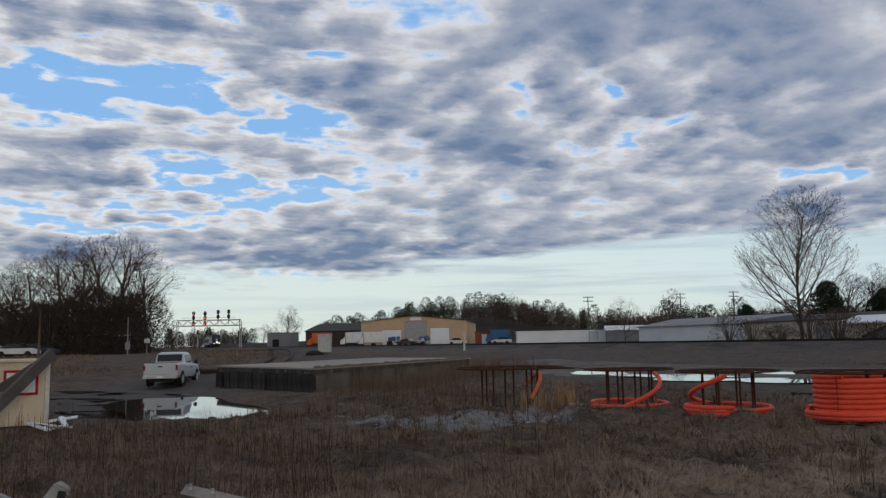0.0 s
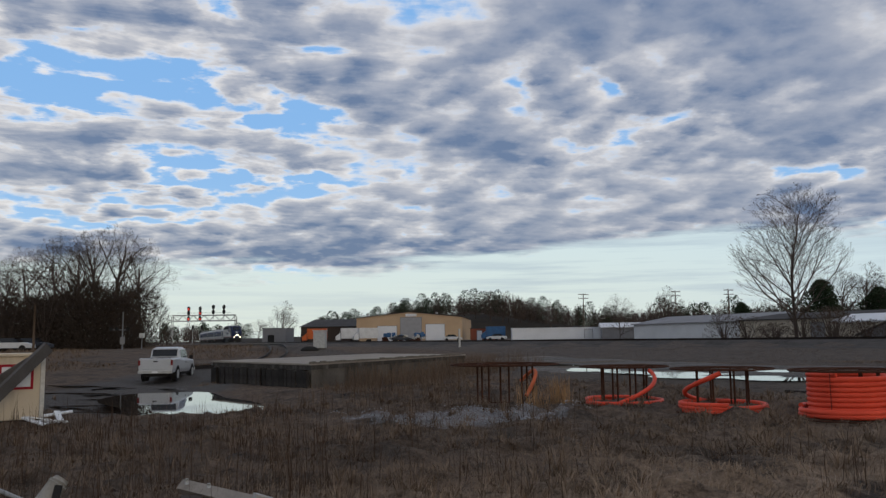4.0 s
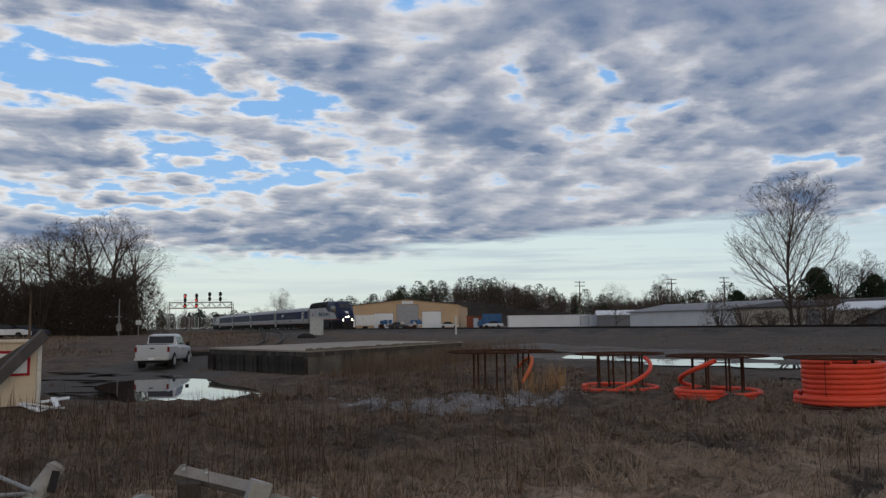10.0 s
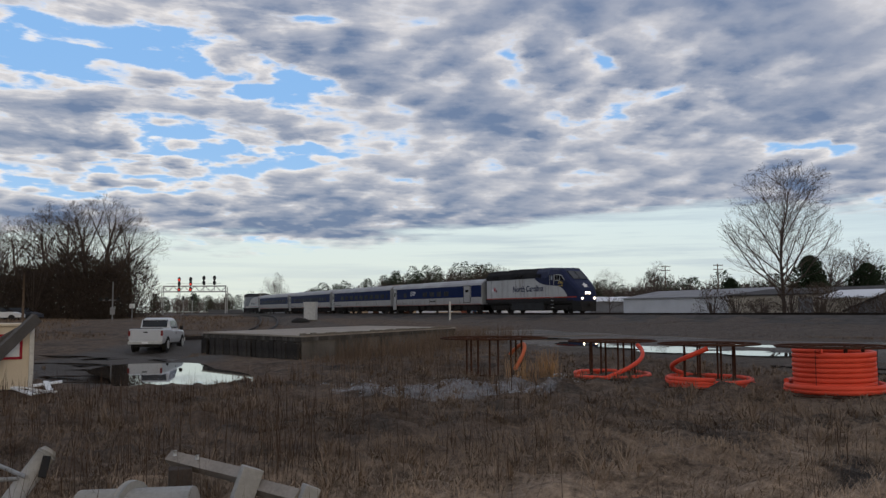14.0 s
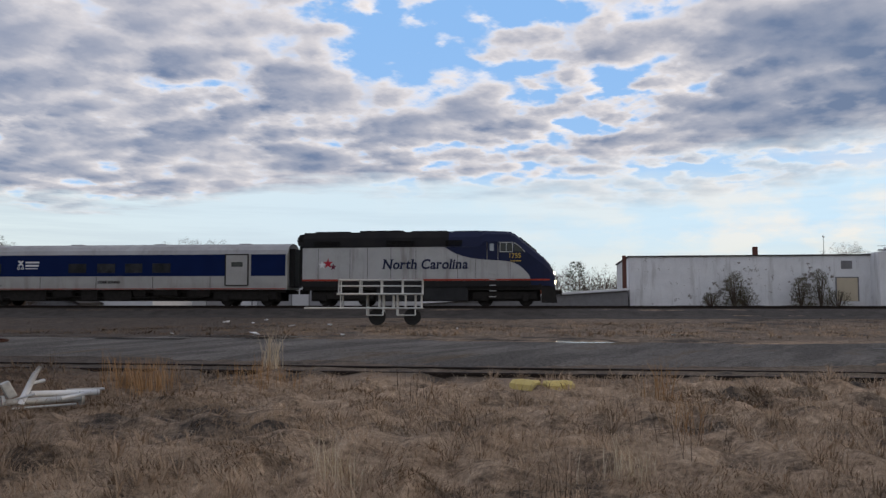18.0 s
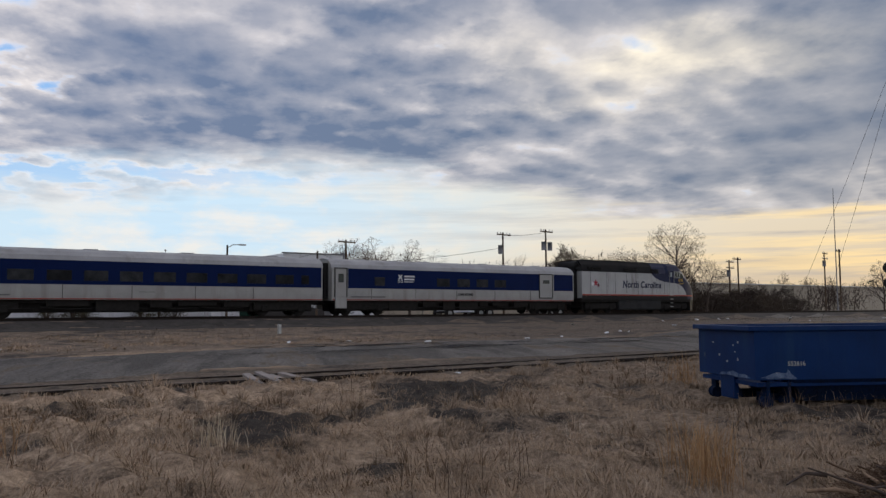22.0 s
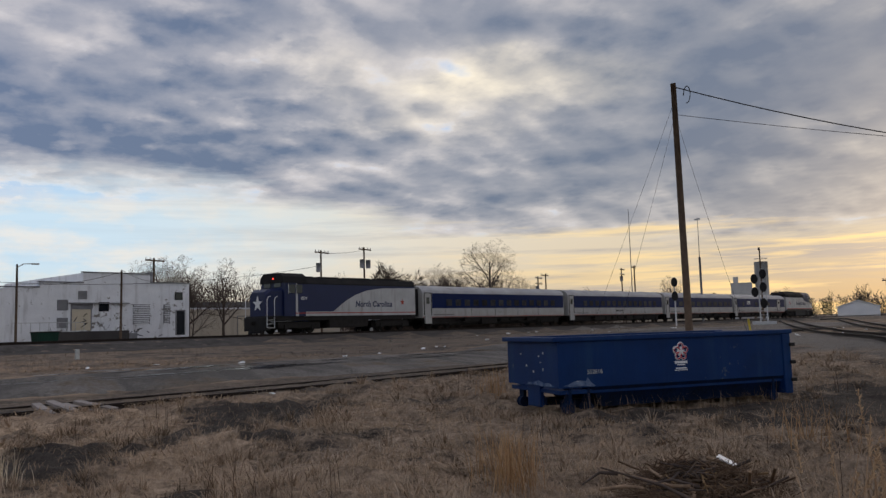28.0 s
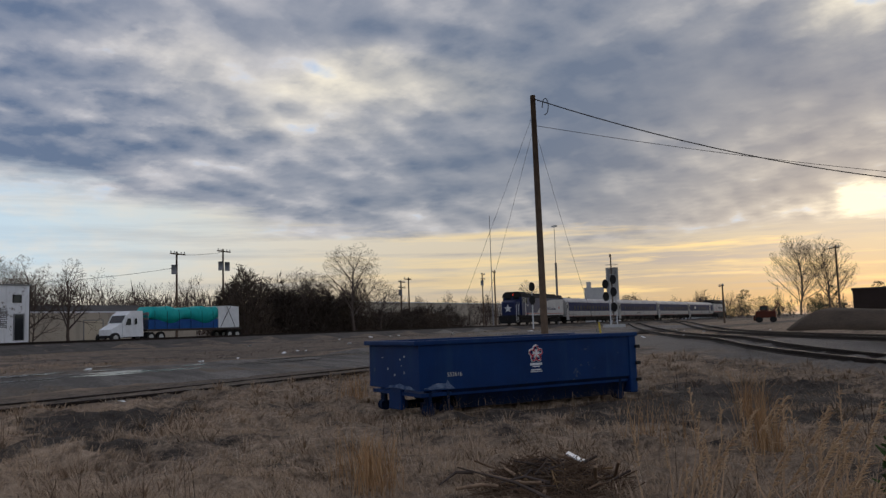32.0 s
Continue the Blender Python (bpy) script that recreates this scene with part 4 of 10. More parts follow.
    for x in (-0.33, -CAR_L + 0.33):
        part("diaphragm", box(B(), x - 0.33, x + 0.33, -0.95, 0.95, 1.2, 3.75, 0.06), M_BLACK, c, "black gangway bellows")
        part("coupler", box(B(), x - 0.32, x + 0.32, -0.14, 0.14, 0.75, 1.0), M_UNDER, c)
    for k in range(4):
        part("roof_vent", box(B(), -4 - k * 5.9, -3.2 - k * 5.9, -0.3, 0.3, 4.08, 4.15, 0.03), M_CAR_ROOF, c)
    for sy in (-1, 1):
        for k in range(5):
            x = -5.5 - 3.9 * k
            part("side_seam", box(B(), x, x + 0.03, sy * 1.533 - 0.006, sy * 1.533 + 0.006, 1.15, 1.93), M_UNDER, c)
        part("marking", box(B(), -CAR_L + 1.9, -CAR_L + 4.8, min(sy * 1.53, sy * 1.542), max(sy * 1.53, sy * 1.542), 1.28, 1.36), M_BOARD_BAR, c, "small dark lettering bar")
    return c


def star_poly(cx, cz, R, r=None, n=5, rot=90):
    r = r or R * 0.4
    return [(cx + (R if k % 2 == 0 else r) * math.cos(radians(rot + 36 * k)), cz + (R if k % 2 == 0 else r) * math.sin(radians(rot + 36 * k))) for k in range(2 * n)]


def lead_locomotive():
    """Streamlined diesel; origin under the nose tip at rail level, body back along -x."""
    e = thing("diesel_locomotive", Matrix.Identity(4), "silver and dark blue streamlined diesel locomotive leading the train", "locomotive", "train")

    def sec(x, hw, z0, zs, zt, tw):
        return [(x, -hw, z0), (x, -hw, zs), (x, -(hw + tw) / 2 - 0.06, (zs + zt) / 2 + 0.12), (x, -tw, zt), (x, tw, zt), (x, (hw + tw) / 2 + 0.06, (zs + zt) / 2 + 0.12), (x, hw, zs), (x, hw, z0)]
    # long hood and cab
    bm = loft(B(), [sec(-17.0, 1.5, 1.35, 3.7, 4.62, 1.0), sec(-16.6, 1.54, 1.35, 3.72, 4.72, 1.05), sec(-4.0, 1.54, 1.35, 3.72, 4.72, 1.05), sec(-2.9, 1.54, 1.35, 3.66, 4.66, 1.0)])
    part("body", bm, M_LOCO_GRAY, e, "silver-grey body sides with grime")
    # blue nose, raked back
    bm = loft(B(), [sec(-2.9, 1.54, 1.35, 4.06, 4.66, 1.1), sec(-2.62, 1.535, 1.35, 3.98, 4.56, 1.08), sec(-2.38, 1.53, 1.35, 3.8, 4.36, 1.06), sec(-1.8, 1.5, 1.33, 3.38, 3.88, 1.04), sec(-1.2, 1.44, 1.3, 2.9, 3.42, 1.0), sec(-0.7, 1.36, 1.27, 2.55, 3.02, 0.96), sec(-0.35, 1.26, 1.24, 2.2, 2.62, 0.9), sec(-0.12, 1.15, 1.2, 1.9, 2.25, 0.82), sec(0.0, 1.05, 1.2, 1.6, 1.85, 0.75)], smooth=False)
    part("nose", bm, M_LOCO_BLUE, e, "dark blue raked nose")
    # dark roof cap
    rs = [[(x, -1.548, 3.74), (x, -1.385, 4.36), (x, -1.07, 4.76), (x, 1.07, 4.76), (x, 1.385, 4.36), (x, 1.548, 3.74)] for x in (-17.0, -12.0, -7.0)]
    part("roof", loft(B(), rs), M_LOCO_ROOF, e, "sooty black roof")
    rs = [[(x, -1.548, 3.74), (x, -1.385, 4.36), (x, -1.07, 4.76), (x, 1.07, 4.76), (x, 1.385, 4.36), (x, 1.548, 3.74)] for x in (-7.0, -4.0)]
    rs.append([(-2.86, -1.552, 3.69), (-2.86, -1.365, 4.31), (-2.86, -1.02, 4.70), (-2.86, 1.02, 4.70), (-2.86, 1.365, 4.31), (-2.86, 1.552, 3.69)])
    part("cab_roof", loft(B(), rs), M_LOCO_BLUE, e, "sooty dark blue cab roof")
    part("cab", loft(B(), [sec(-4.95, 1.546, 3.0, 3.76, 4.775, 1.08), sec(-4.6, 1.548, 3.0, 4.08, 4.78, 1.14), sec(-2.85, 1.546, 3.0, 4.07, 4.70, 1.12)]), M_LOCO_BLUE, e, "dark blue cab sides")
    for x0, x1, h in ((-16.3, -13.9, 4.85), (-13.2, -10.2, 4.88), (-9.6, -7.2, 4.84), (-6.7, -5.0, 4.82)):
        part("roof_hatch", box(B(), x0, x1, -0.85, 0.85, 4.7, h, 0.04), M_LOCO_ROOF, e)
    for x in (-12.6, -11.7, -10.8):
        part("roof_fan", tube(B(), [(x, 0, 4.85), (x, 0, 4.93)], 0.42, 12), M_LOCO_ROOF, e, "black radiator fan")
    for x0, x1 in ((-16.2, -14.4), (-11.2, -9.3), (-7.2, -6.1)):
        for sy in (-1, 1):
            bm = B()
            for k in range(6):
                box(bm, x0, x1, sy * 1.4 - 0.18, sy * 1.4 + 0.18, 3.78 + k * 0.07, 3.81 + k * 0.07)
            part("louvre", bm, M_BLACK, e, "black side louvre")
    for sy in (-1, 1):
        # blue sweep along the side under the roof
        upper = [(-7.25, 3.73), (-6.9, 3.5), (-6.55, 3.32), (-6.1, 3.16), (-5.5, 3.02), (-4.8, 2.93), (-4.0, 2.88), (-3.4, 2.84), (-2.9, 2.78), (-2.9, 3.68), (-4.0, 3.74)]
        y0, y1 = sorted((sy * 1.5405, sy * 1.5485))
        part("blue_sweep", prism(B(), upper, y0, y1), M_LOCO_BLUE, e, "dark blue curved livery sweep")
        secs = []
        for xx, hw, zt in ((-2.89, 1.54, 2.77), (-2.62, 1.535, 2.68), (-2.38, 1.53, 2.56), (-2.1, 1.515, 2.36), (-1.8, 1.5, 2.06), (-1.68, 1.488, 1.88), (-1.62, 1.482, 1.74)):
            secs.append([(xx, sy * (hw - 0.03), 1.7), (xx, sy * (hw + 0.006), 1.7), (xx, sy * (hw + 0.006), zt), (xx, sy * (hw - 0.03), zt)])
        part("silver_sweep", loft(B(), secs), M_LOCO_GRAY, e, "silver livery curve on the nose")
        y0, y1 = sorted((sy * 1.50, sy * 1.548))
        part("sill", box(B(), -17.0, -1.6, y0, y1, 1.22, 1.585), M_BLACK, e, "black lower sill")
        y0, y1 = sorted((sy * 1.53, sy * 1.549))
        part("stripe", box(B(), -17.0, -2.36, y0, y1, 1.59, 1.70), M_RED, e, "dull red stripe")
        part("stripe", loft(B(), [[(xx, sy * (hw - 0.02), 1.59), (xx, sy * (hw + 0.009), 1.59), (xx, sy * (hw + 0.009), 1.69), (xx, sy * (hw - 0.02), 1.69)] for xx, hw in ((-2.36, 1.53), (-1.8, 1.5), (-1.2, 1.44), (-0.7, 1.36), (-0.35, 1.26))]), M_RED, e, "dull red stripe")
        for xx in (-15.9, -13.7, -12.5, -10.9, -9.2, -6.4, -5.2):
            part("panel_seam", box(B(), xx, xx + 0.025, sy * 1.5405 - 0.006, sy * 1.5405 + 0.006, 1.72, 3.70), M_UNDER, e)
        # cab side door and window
        d = part("door", box(B(), -4.4, -3.78, sy * 1.556 - 0.012, sy * 1.556 + 0.012, 2.9, 4.06, 0.02), M_LOCO_BLUE, e, "dark blue cab door")
        part("pane", box(B(), -4.26, -3.98, sy * 1.572 - 0.006, sy * 1.572 + 0.006, 3.46, 3.92, 0.02), M_CAB_PANE, d, "door pane painted pale for its reflection")
        w = part("window", box(B(), -3.55, -2.78, sy * 1.552 - 0.02, sy * 1.552 + 0.02, 3.42, 3.96, 0.02), M_GLASS_DARK, e, "cab side window")
        for a0, a1, c0, c1 in ((-3.6, -3.55, 3.37, 4.01), (-3.19, -3.15, 3.42, 3.96), (-2.78, -2.73, 3.37, 4.01), (-3.55, -2.78, 3.37, 3.42), (-3.55, -2.78, 3.96, 4.01)):
            part("window_frame", box(B(), a0, a1, sy * 1.57 - 0.012, sy * 1.57 + 0.012, c0, c1), M_GALV, w, "pale metal frame")
        w = part("window", prism(B(), [(-2.66, 3.4), (-1.98, 3.4), (-2.4, 3.78), (-2.66, 3.94)], sy * 1.47, sy * 1.556), M_GLASS_DARK, e, "three-cornered quarter window")
        part("window_frame", prism(B(), [(-1.9, 3.36), (-1.98, 3.4), (-2.4, 3.78), (-2.66, 3.94), (-2.66, 4.0), (-2.37, 3.83)], sy * 1.47, sy * 1.562), M_GALV, w, "pale metal frame")
        for k in range(5):
            part("step", box(B(), -4.3, -3.85, sy * 1.53 - 0.05, sy * 1.53 + 0.05, 0.55 + k * 0.36, 0.60 + k * 0.36, 0.01), M_GALV, e)
        for x in (-4.44, -3.72):
            part("grab_rail", tube(B(), [(x, sy * 1.6, 1.75), (x, sy * 1.6, 4.0)], 0.02, 6), M_GALV, e)

    # stars near the rear
    def logo(sx, sz, R, m_):
        part("star", prism(B(), star_poly(sx, sz, R), -1.552, -1.546), m_, e)
    logo(-15.62, 2.62, 0.27, M_WHITE)
    logo(-15.2, 2.72, 0.36, mat("star_red", (0.42, 0.03, 0.05), None, 3, 0.5, bump=0))
    logo(-14.84, 2.5, 0.24, mat("star_maroon", (0.14, 0.02, 0.04), None, 3, 0.5, bump=0))
    part("end_fairing", tube(B(), [(-17.1, -1.1, 4.25), (-17.1, 1.1, 4.25)], 0.42, 12), M_LOCO_ROOF, e, "rounded sooty end fairing")
    serif_lettering(e, "North Carolina", 0.86, -8.55, 2.36, M_LOCO_BLUE, -1.552)
    part("marking", box(B(), -2.9, -2.2, -1.566, -1.558, 2.80, 2.84), mat("gold_lettering", (0.75, 0.52, 0.1), None, 3, 0.5, bump=0), e, "thin gold lettering bar")
    side_text(e, "lettering", "1755", 0.42, -2.62, 3.14, mat("gold_lettering", (0.75, 0.52, 0.1), None, 3, 0.5, bump=0), -1.566)
    # windscreen, following the rake
    for sy in (-1, 1):
        bm = B()
        a, b = sy * 0.04, sy * 0.90
        vs = [bm.verts.new(p) for p in ((-2.34, a, 4.33), (-2.34, b, 4.33), (-1.26, b, 3.47), (-1.26, a, 3.47))]
        bm.faces.new(vs)
        r = bmesh.ops.extrude_face_region(bm, geom=bm.faces[:])
        bmesh.ops.translate(bm, vec=(0.05, 0, 0.05), verts=[g for g in r["geom"] if isinstance(g, bmesh.types.BMVert)])
        bmesh.ops.recalc_face_normals(bm, faces=bm.faces)
        part("windscreen", bm, M_GLASS_DARK, e)
        part("headlight", tube(B(), [(-0.3, sy * 0.2, 2.05), (-0.02, sy * 0.2, 2.05)], 0.11, 12), M_BULB, e, "lit round headlight")
        part("ditch_light", tube(B(), [(-0.2, sy * 0.8, 1.5), (0.03, sy * 0.8, 1.5)], 0.10, 12), M_BULB, e, "lit ditch light")
    # white star on the raked nose
    bm = B()
    pts = star_poly(0, 0, 0.42)
    up = Vector((-0.66, 0, 0.75)).normalized()
    out = Vector((0.75, 0, 0.66)).normalized()
    c = Vector((-0.52, 0, 2.82)) + out * 0.012
    lo = [bm.verts.new(c + Vector((0, 1, 0)) * q[0] + up * q[1]) for q in pts]
    hi = [bm.verts.new(c + out * 0.02 + Vector((0, 1, 0)) * q[0] + up * q[1]) for q in pts]
    bm.faces.new(hi)
    for k in range(10):
        bm.faces.new((lo[k], lo[(k + 1) % 10], hi[(k + 1) % 10], hi[k]))
    bmesh.ops.recalc_face_normals(bm, faces=bm.faces)
    part("star", bm, M_WHITE, e, "white star on the nose")
    # pilot, tank, couplers
    part("pilot", loft(B(), [[(-0.9, -1.35, 0.2), (-0.9, 1.35, 0.2), (-0.9, 1.4, 1.3), (-0.9, -1.4, 1.3)], [(0.12, -0.9, 0.18), (0.12, 0.9, 0.18), (0.0, 1.05, 1.25), (0.0, -1.05, 1.25)]]), M_BLACK, e, "black pilot plough")
    part("fuel_tank", box(B(), -11.9, -5.7, -1.47, 1.47, 0.28, 1.25, 0.12), M_SILL_GRAY, e, "dark grey fuel tank")
    bm = box(B(), -17.0, -0.9, -1.42, 1.42, 1.0, 1.37)
    # low boxes added as fillers to keep the space underneath dark
    box(bm, -12.6, -5.0, -0.9, 0.9, 0.32, 1.1, 0.04)
    box(bm, -16.6, -12.0, -0.62, 0.62, 0.5, 1.1, 0.04)
    box(bm, -5.6, -1.0, -0.62, 0.62, 0.5, 1.1, 0.04)
    box(bm, -17.6, -17.0, -0.15, 0.15, 0.75, 1.05)
    box(bm, 0.05, 0.45, -0.15, 0.15, 0.72, 1.0, 0.03)
    part("underframe", bm, M_UNDER, e)
    bm = box(B(), -17.42, -16.98, -0.9, 0.9, 1.3, 3.9, 0.05)
    tube(bm, [(-17.15, 1.2, 3.9), (-17.15, 1.2, 4.3)], 0.25, 10)
    tube(bm, [(-17.15, -1.2, 3.9), (-17.15, -1.2, 4.3)], 0.25, 10)
    part("end_gear", bm, M_BLACK, e)
    for x in (-14.2, -3.3):
        bogie(e, x, 2, 2.74)
    for c in e.children:                    # squeezed lengthwise to match the camera's view
        c.matrix_basis = Matrix.Diagonal((0.957, 1, 1, 1)) @ c.matrix_basis
    return e


M_UNIT_BLUE = mat("unit_blue", (0.005, 0.012, 0.058), (0.004, 0.009, 0.045), 0.9, 0.4, 0, 0.05, spec=0.3)


def tail_locomotive():
    """Older hood unit running backwards at the tail: origin under its inner end, cab at -x."""
    e = thing("cab_unit", Matrix.Identity(4), "dark blue and silver cab unit at the tail of the train", "locomotive", "train")

    def sec(x, hw, z0, zs, zt, tw):
        return [(x, -hw, z0), (x, -hw, zs), (x, -tw, zt), (x, tw, zt), (x, hw, zs), (x, hw, z0)]
    part("body", loft(B(), [sec(-14.2, 1.52, 1.35, 3.95, 4.4, 1.2), sec(-0.4, 1.52, 1.35, 3.95, 4.4, 1.2)]), M_LOCO_GRAY, e, "silver-grey carbody")
    part("cab", loft(B(), [sec(-15.3, 1.5, 1.35, 4.0, 4.5, 1.2), sec(-13.2, 1.53, 1.35, 4.0, 4.5, 1.25)]), M_UNIT_BLUE, e, "dark blue cab")
    part("cab_roof", loft(B(), [[(x, -1.56, 3.98), (x, -1.42, 4.5), (x, -1.0, 4.78), (x, 1.0, 4.78), (x, 1.42, 4.5), (x, 1.56, 3.98)] for x in (-15.42, -13.1)]), M_LOCO_ROOF, e, "rounded black cab roof")
    part("nose", loft(B(), [sec(-16.75, 1.0, 1.35, 3.0, 3.25, 0.8), sec(-16.4, 1.2, 1.35, 3.3, 3.5, 0.95), sec(-15.25, 1.3, 1.35, 3.4, 3.6, 1.0)]), M_UNIT_BLUE, e, "dark blue snub nose")
    part("roof", loft(B(), [sec(-14.1, 1.535, 3.9, 3.98, 4.43, 1.22), sec(-0.4, 1.535, 3.9, 3.98, 4.43, 1.22)]), M_LOCO_ROOF, e, "sooty black roof")
    bm = B()
    for x0, x1 in ((-13, -11.8), (-11.2, -9.0), (-8.2, -5.4), (-4.6, -1.6)):
        box(bm, x0, x1, -0.8, 0.8, 4.4, 4.6, 0.05)
    part("roof_fan", bm, M_LOCO_ROOF, e)
    part("marker", tube(B(), [(-15.5, -0.25, 4.34), (-15.28, -0.25, 4.34)], 0.07, 10), M_REDLAMP, e, "red marker lamp")
    for sy in (-1, 1):
        poly = [(-14.0, 1.7), (-10.3, 1.7), (-9.8, 2.05), (-8.9, 2.6), (-7.8, 3.1), (-6.4, 3.5), (-4.6, 3.70), (-0.42, 3.78), (-0.42, 3.93), (-14.0, 3.93)]
        y0, y1 = sorted((sy * 1.5205, sy * 1.53))
        part("blue_sweep", prism(B(), poly, y0, y1), M_UNIT_BLUE, e, "dark blue curved livery sweep")
        y0, y1 = sorted((sy * 1.51, sy * 1.532))
        part("stripe", box(B(), -14.2, -0.4, y0, y1, 1.55, 1.62), M_RED, e, "thin red stripe")
        for x0 in (-14.9, -14.15):
            w = part("window", box(B(), x0, x0 + 0.6, sy * 1.535 - 0.02, sy * 1.535 + 0.02, 3.15, 3.85, 0.02), M_GLASS_DARK, e)
            part("window_frame", box(B(), x0 - 0.05, x0 - 0.01, sy * 1.54 - 0.02, sy * 1.54 + 0.02, 3.1, 3.9), M_GALV, w)
        part("window", box(B(), -15.36, -15.28, sy * 0.66 - 0.42, sy * 0.66 + 0.42, 3.65, 4.15, 0.02), M_GLASS_DARK, e, "cab windscreen")
        for x in (-16.9, -16.2):
            bm = tube(B(), [(x, sy * 1.4, 0.5), (x, sy * 1.4, 2.6), (x + 0.12, sy * 1.4, 2.85), (x + 0.35, sy * 1.4, 2.9)], 0.028, 6)
            part("handrail", bm, M_WHITE, e, "white handrail")
        for k in range(3):
            part("step", box(B(), -16.9, -16.25, sy * 1.35 - 0.1, sy * 1.35 + 0.1, 0.45 + 0.3 * k, 0.5 + 0.3 * k), M_GALV, e)
    part("star", prism(B(), star_poly(0, 2.35, 0.62), -16.79, -16.75, "x"), M_WHITE, e, "white star on the nose")
    part("star", prism(B(), star_poly(-2.1, 2.5, 0.3), -1.536, -1.53), M_RED, e)
    serif_lettering(e, "North Carolina", 0.66, -5.6, 2.1, M_UNIT_BLUE, -1.532)
    side_text(e, "lettering", "1871", 0.36, -13.4, 2.75, M_WHITE, -1.536)
    part("pilot", box(B(), -17.1, -16.5, -1.35, 1.35, 0.25, 1.3, 0.05), M_BLACK, e, "black pilot plate")
    bm = box(B(), -16.6, -0.3, -1.4, 1.4, 1.0, 1.37)
    box(bm, -17.45, -17.0, -0.15, 0.15, 0.72, 1.0, 0.03)
    part("underframe", bm, M_UNDER, e)
    part("walkway", box(B(), -16.9, -15.4, -1.45, 1.45, 1.3, 1.4, 0.02), M_BLACK, e)
    part("fuel_tank", box(B(), -10.6, -6.2, -1.35, 1.35, 0.35, 1.3, 0.1), M_UNDER, e)
    for x in (-13.6, -3.1):
        bogie(e, x, 2, 2.74)
    return e


WIN_A = [(-20.4, 0.9), (-14.6, 1.25), (-12.6, 1.25), (-10.7, 1.2), (-8.8, 1.25)]
WIN_B = [(-19.4 + 2.02 * k, 1.35) for k in range(9)] + [(-1.7, 0.6)]
WIN_C = [(-20.6 + 1.38 * k, 0.85) for k in range(14)]
TRAIN = [lead_locomotive(),
         coach("dark blue and silver baggage lounge coach behind the locomotive", True, WIN_A, "CORE SOUND"),
         coach("dark blue and silver passenger coach with long window rows", False, WIN_B, "------ -----"),
         coach("dark blue and silver passenger coach, third in the train", False, WIN_C, "SWEET POTATO"),
         coach("dark blue and silver passenger coach next to the tail unit", False, WIN_C, "------ -----"),
         tail_locomotive()]
TRAIN_OFF = [0.0, 17.0, 41.75, 66.65, 91.6, 116.55]
# seconds and the way of the nose along the line
TRAIN_S = [(t, -59.8 - 16.28 * (16 - t) - 0.0096 * (16 - t) ** 2) for t in (0, 1.5, 3, 4.5, 6, 7, 8, 9, 10, 11, 12, 12.75, 13.5, 14.25, 15, 15.5)]
TRAIN_S += [(16, -59.8), (16.5, -51.0), (17, -42.2), (18, -24.8), (19, -7.6), (20, 9.7), (22, 44.3), (24, 79.2), (28, 147.0), (32, 212.4)]
CAR_SPAN = [14.5, 24.7, 24.7, 24.7, 24.7, 15.0]


def motions():
    for ob, off, span in zip(TRAIN, TRAIN_OFF, CAR_SPAN):
        rows = []
        for t, s in TRAIN_S:
            q, r = rail_at(s - off, 0, RAIL_Z), rail_at(s - off - span, 0, RAIL_Z)
            rows.append((t, pose(q.x, q.y, q.z, 0, 0, math.degrees(math.atan2(q.y - r.y, q.x - r.x)))))
        walk(ob, rows)


# ---------- trees ----------
def grow(seed, H, spread=0.6, r0=0.24, kids=(10, 6, 4, 3), clear=0.25, twig=0.011, up=0.35, ratio=0.72, lead=0.75, slim=1.0):
    """Branches of a bare tree: (p0, p1, r0, r1, level)."""
    rng = random.Random(seed)
    segs = []

    def limb(p, d, L, r, lev):
        n = 7 if lev == 0 else 5 if lev == 1 else 3 if lev == 2 else 2
        q, dd = Vector(p), Vector(d)
        r_end = r * (0.3 if lev == 0 else 0.35)
        marks = []
        for k in range(n):
            dd = (dd + Vector((rng.gauss(0, 0.07), rng.gauss(0, 0.07), rng.gauss(0, 0.04) + up * 0.10))).normalized()
            nq = q + dd * (L / n)
            segs.append((tuple(q), tuple(nq), max(twig, r + (r_end - r) * k / n), max(twig * 0.7, r + (r_end - r) * (k + 1) / n), lev))
            marks.append((q.copy(), nq.copy(), dd.copy(), r + (r_end - r) * (k + 0.5) / n))
            q = nq
        if lev >= len(kids):
            return
        m = kids[lev]
        for c in range(m):
            u = (c + rng.random()) / m
            u = (clear + (1 - clear) * u) if lev == 0 else 0.18 + 0.82 * u
            i = min(n - 1, int(u * n))
            s0, s1, sd, sr = marks[i]
            base = s0.lerp(s1, u * n - i if u < 1 else 1.0)
            a = c * 2.4 + rng.uniform(-0.5, 0.5)
            tilt = spread * rng.uniform(0.7, 1.25) * (1.1 - 0.35 * u)
            x, y = ring_frame(sd)
            nd = sd * math.cos(tilt) + (x * math.cos(a) + y * math.sin(a)) * math.sin(tilt)
            nd.z += up * 0.25
            limb(base, nd.normalized(), L * ratio * rng.uniform(0.75, 1.15) * (1.12 - 0.62 * u), max(twig, sr * slim * rng.uniform(0.5, 0.7)), lev + 1)
    limb((0, 0, -0.15), (0, 0, 1), H * lead, r0, 0)
    k = H / max(s[1][2] for s in segs)
    return [(tuple(np.array(a) * k), tuple(np.array(b) * k), c, d, l) for a, b, c, d, l in segs]


def seg_arrays(segs):
    return np.array([s[0] for s in segs]), np.array([s[1] for s in segs]), np.array([s[2] for s in segs]), np.array([s[3] for s in segs])


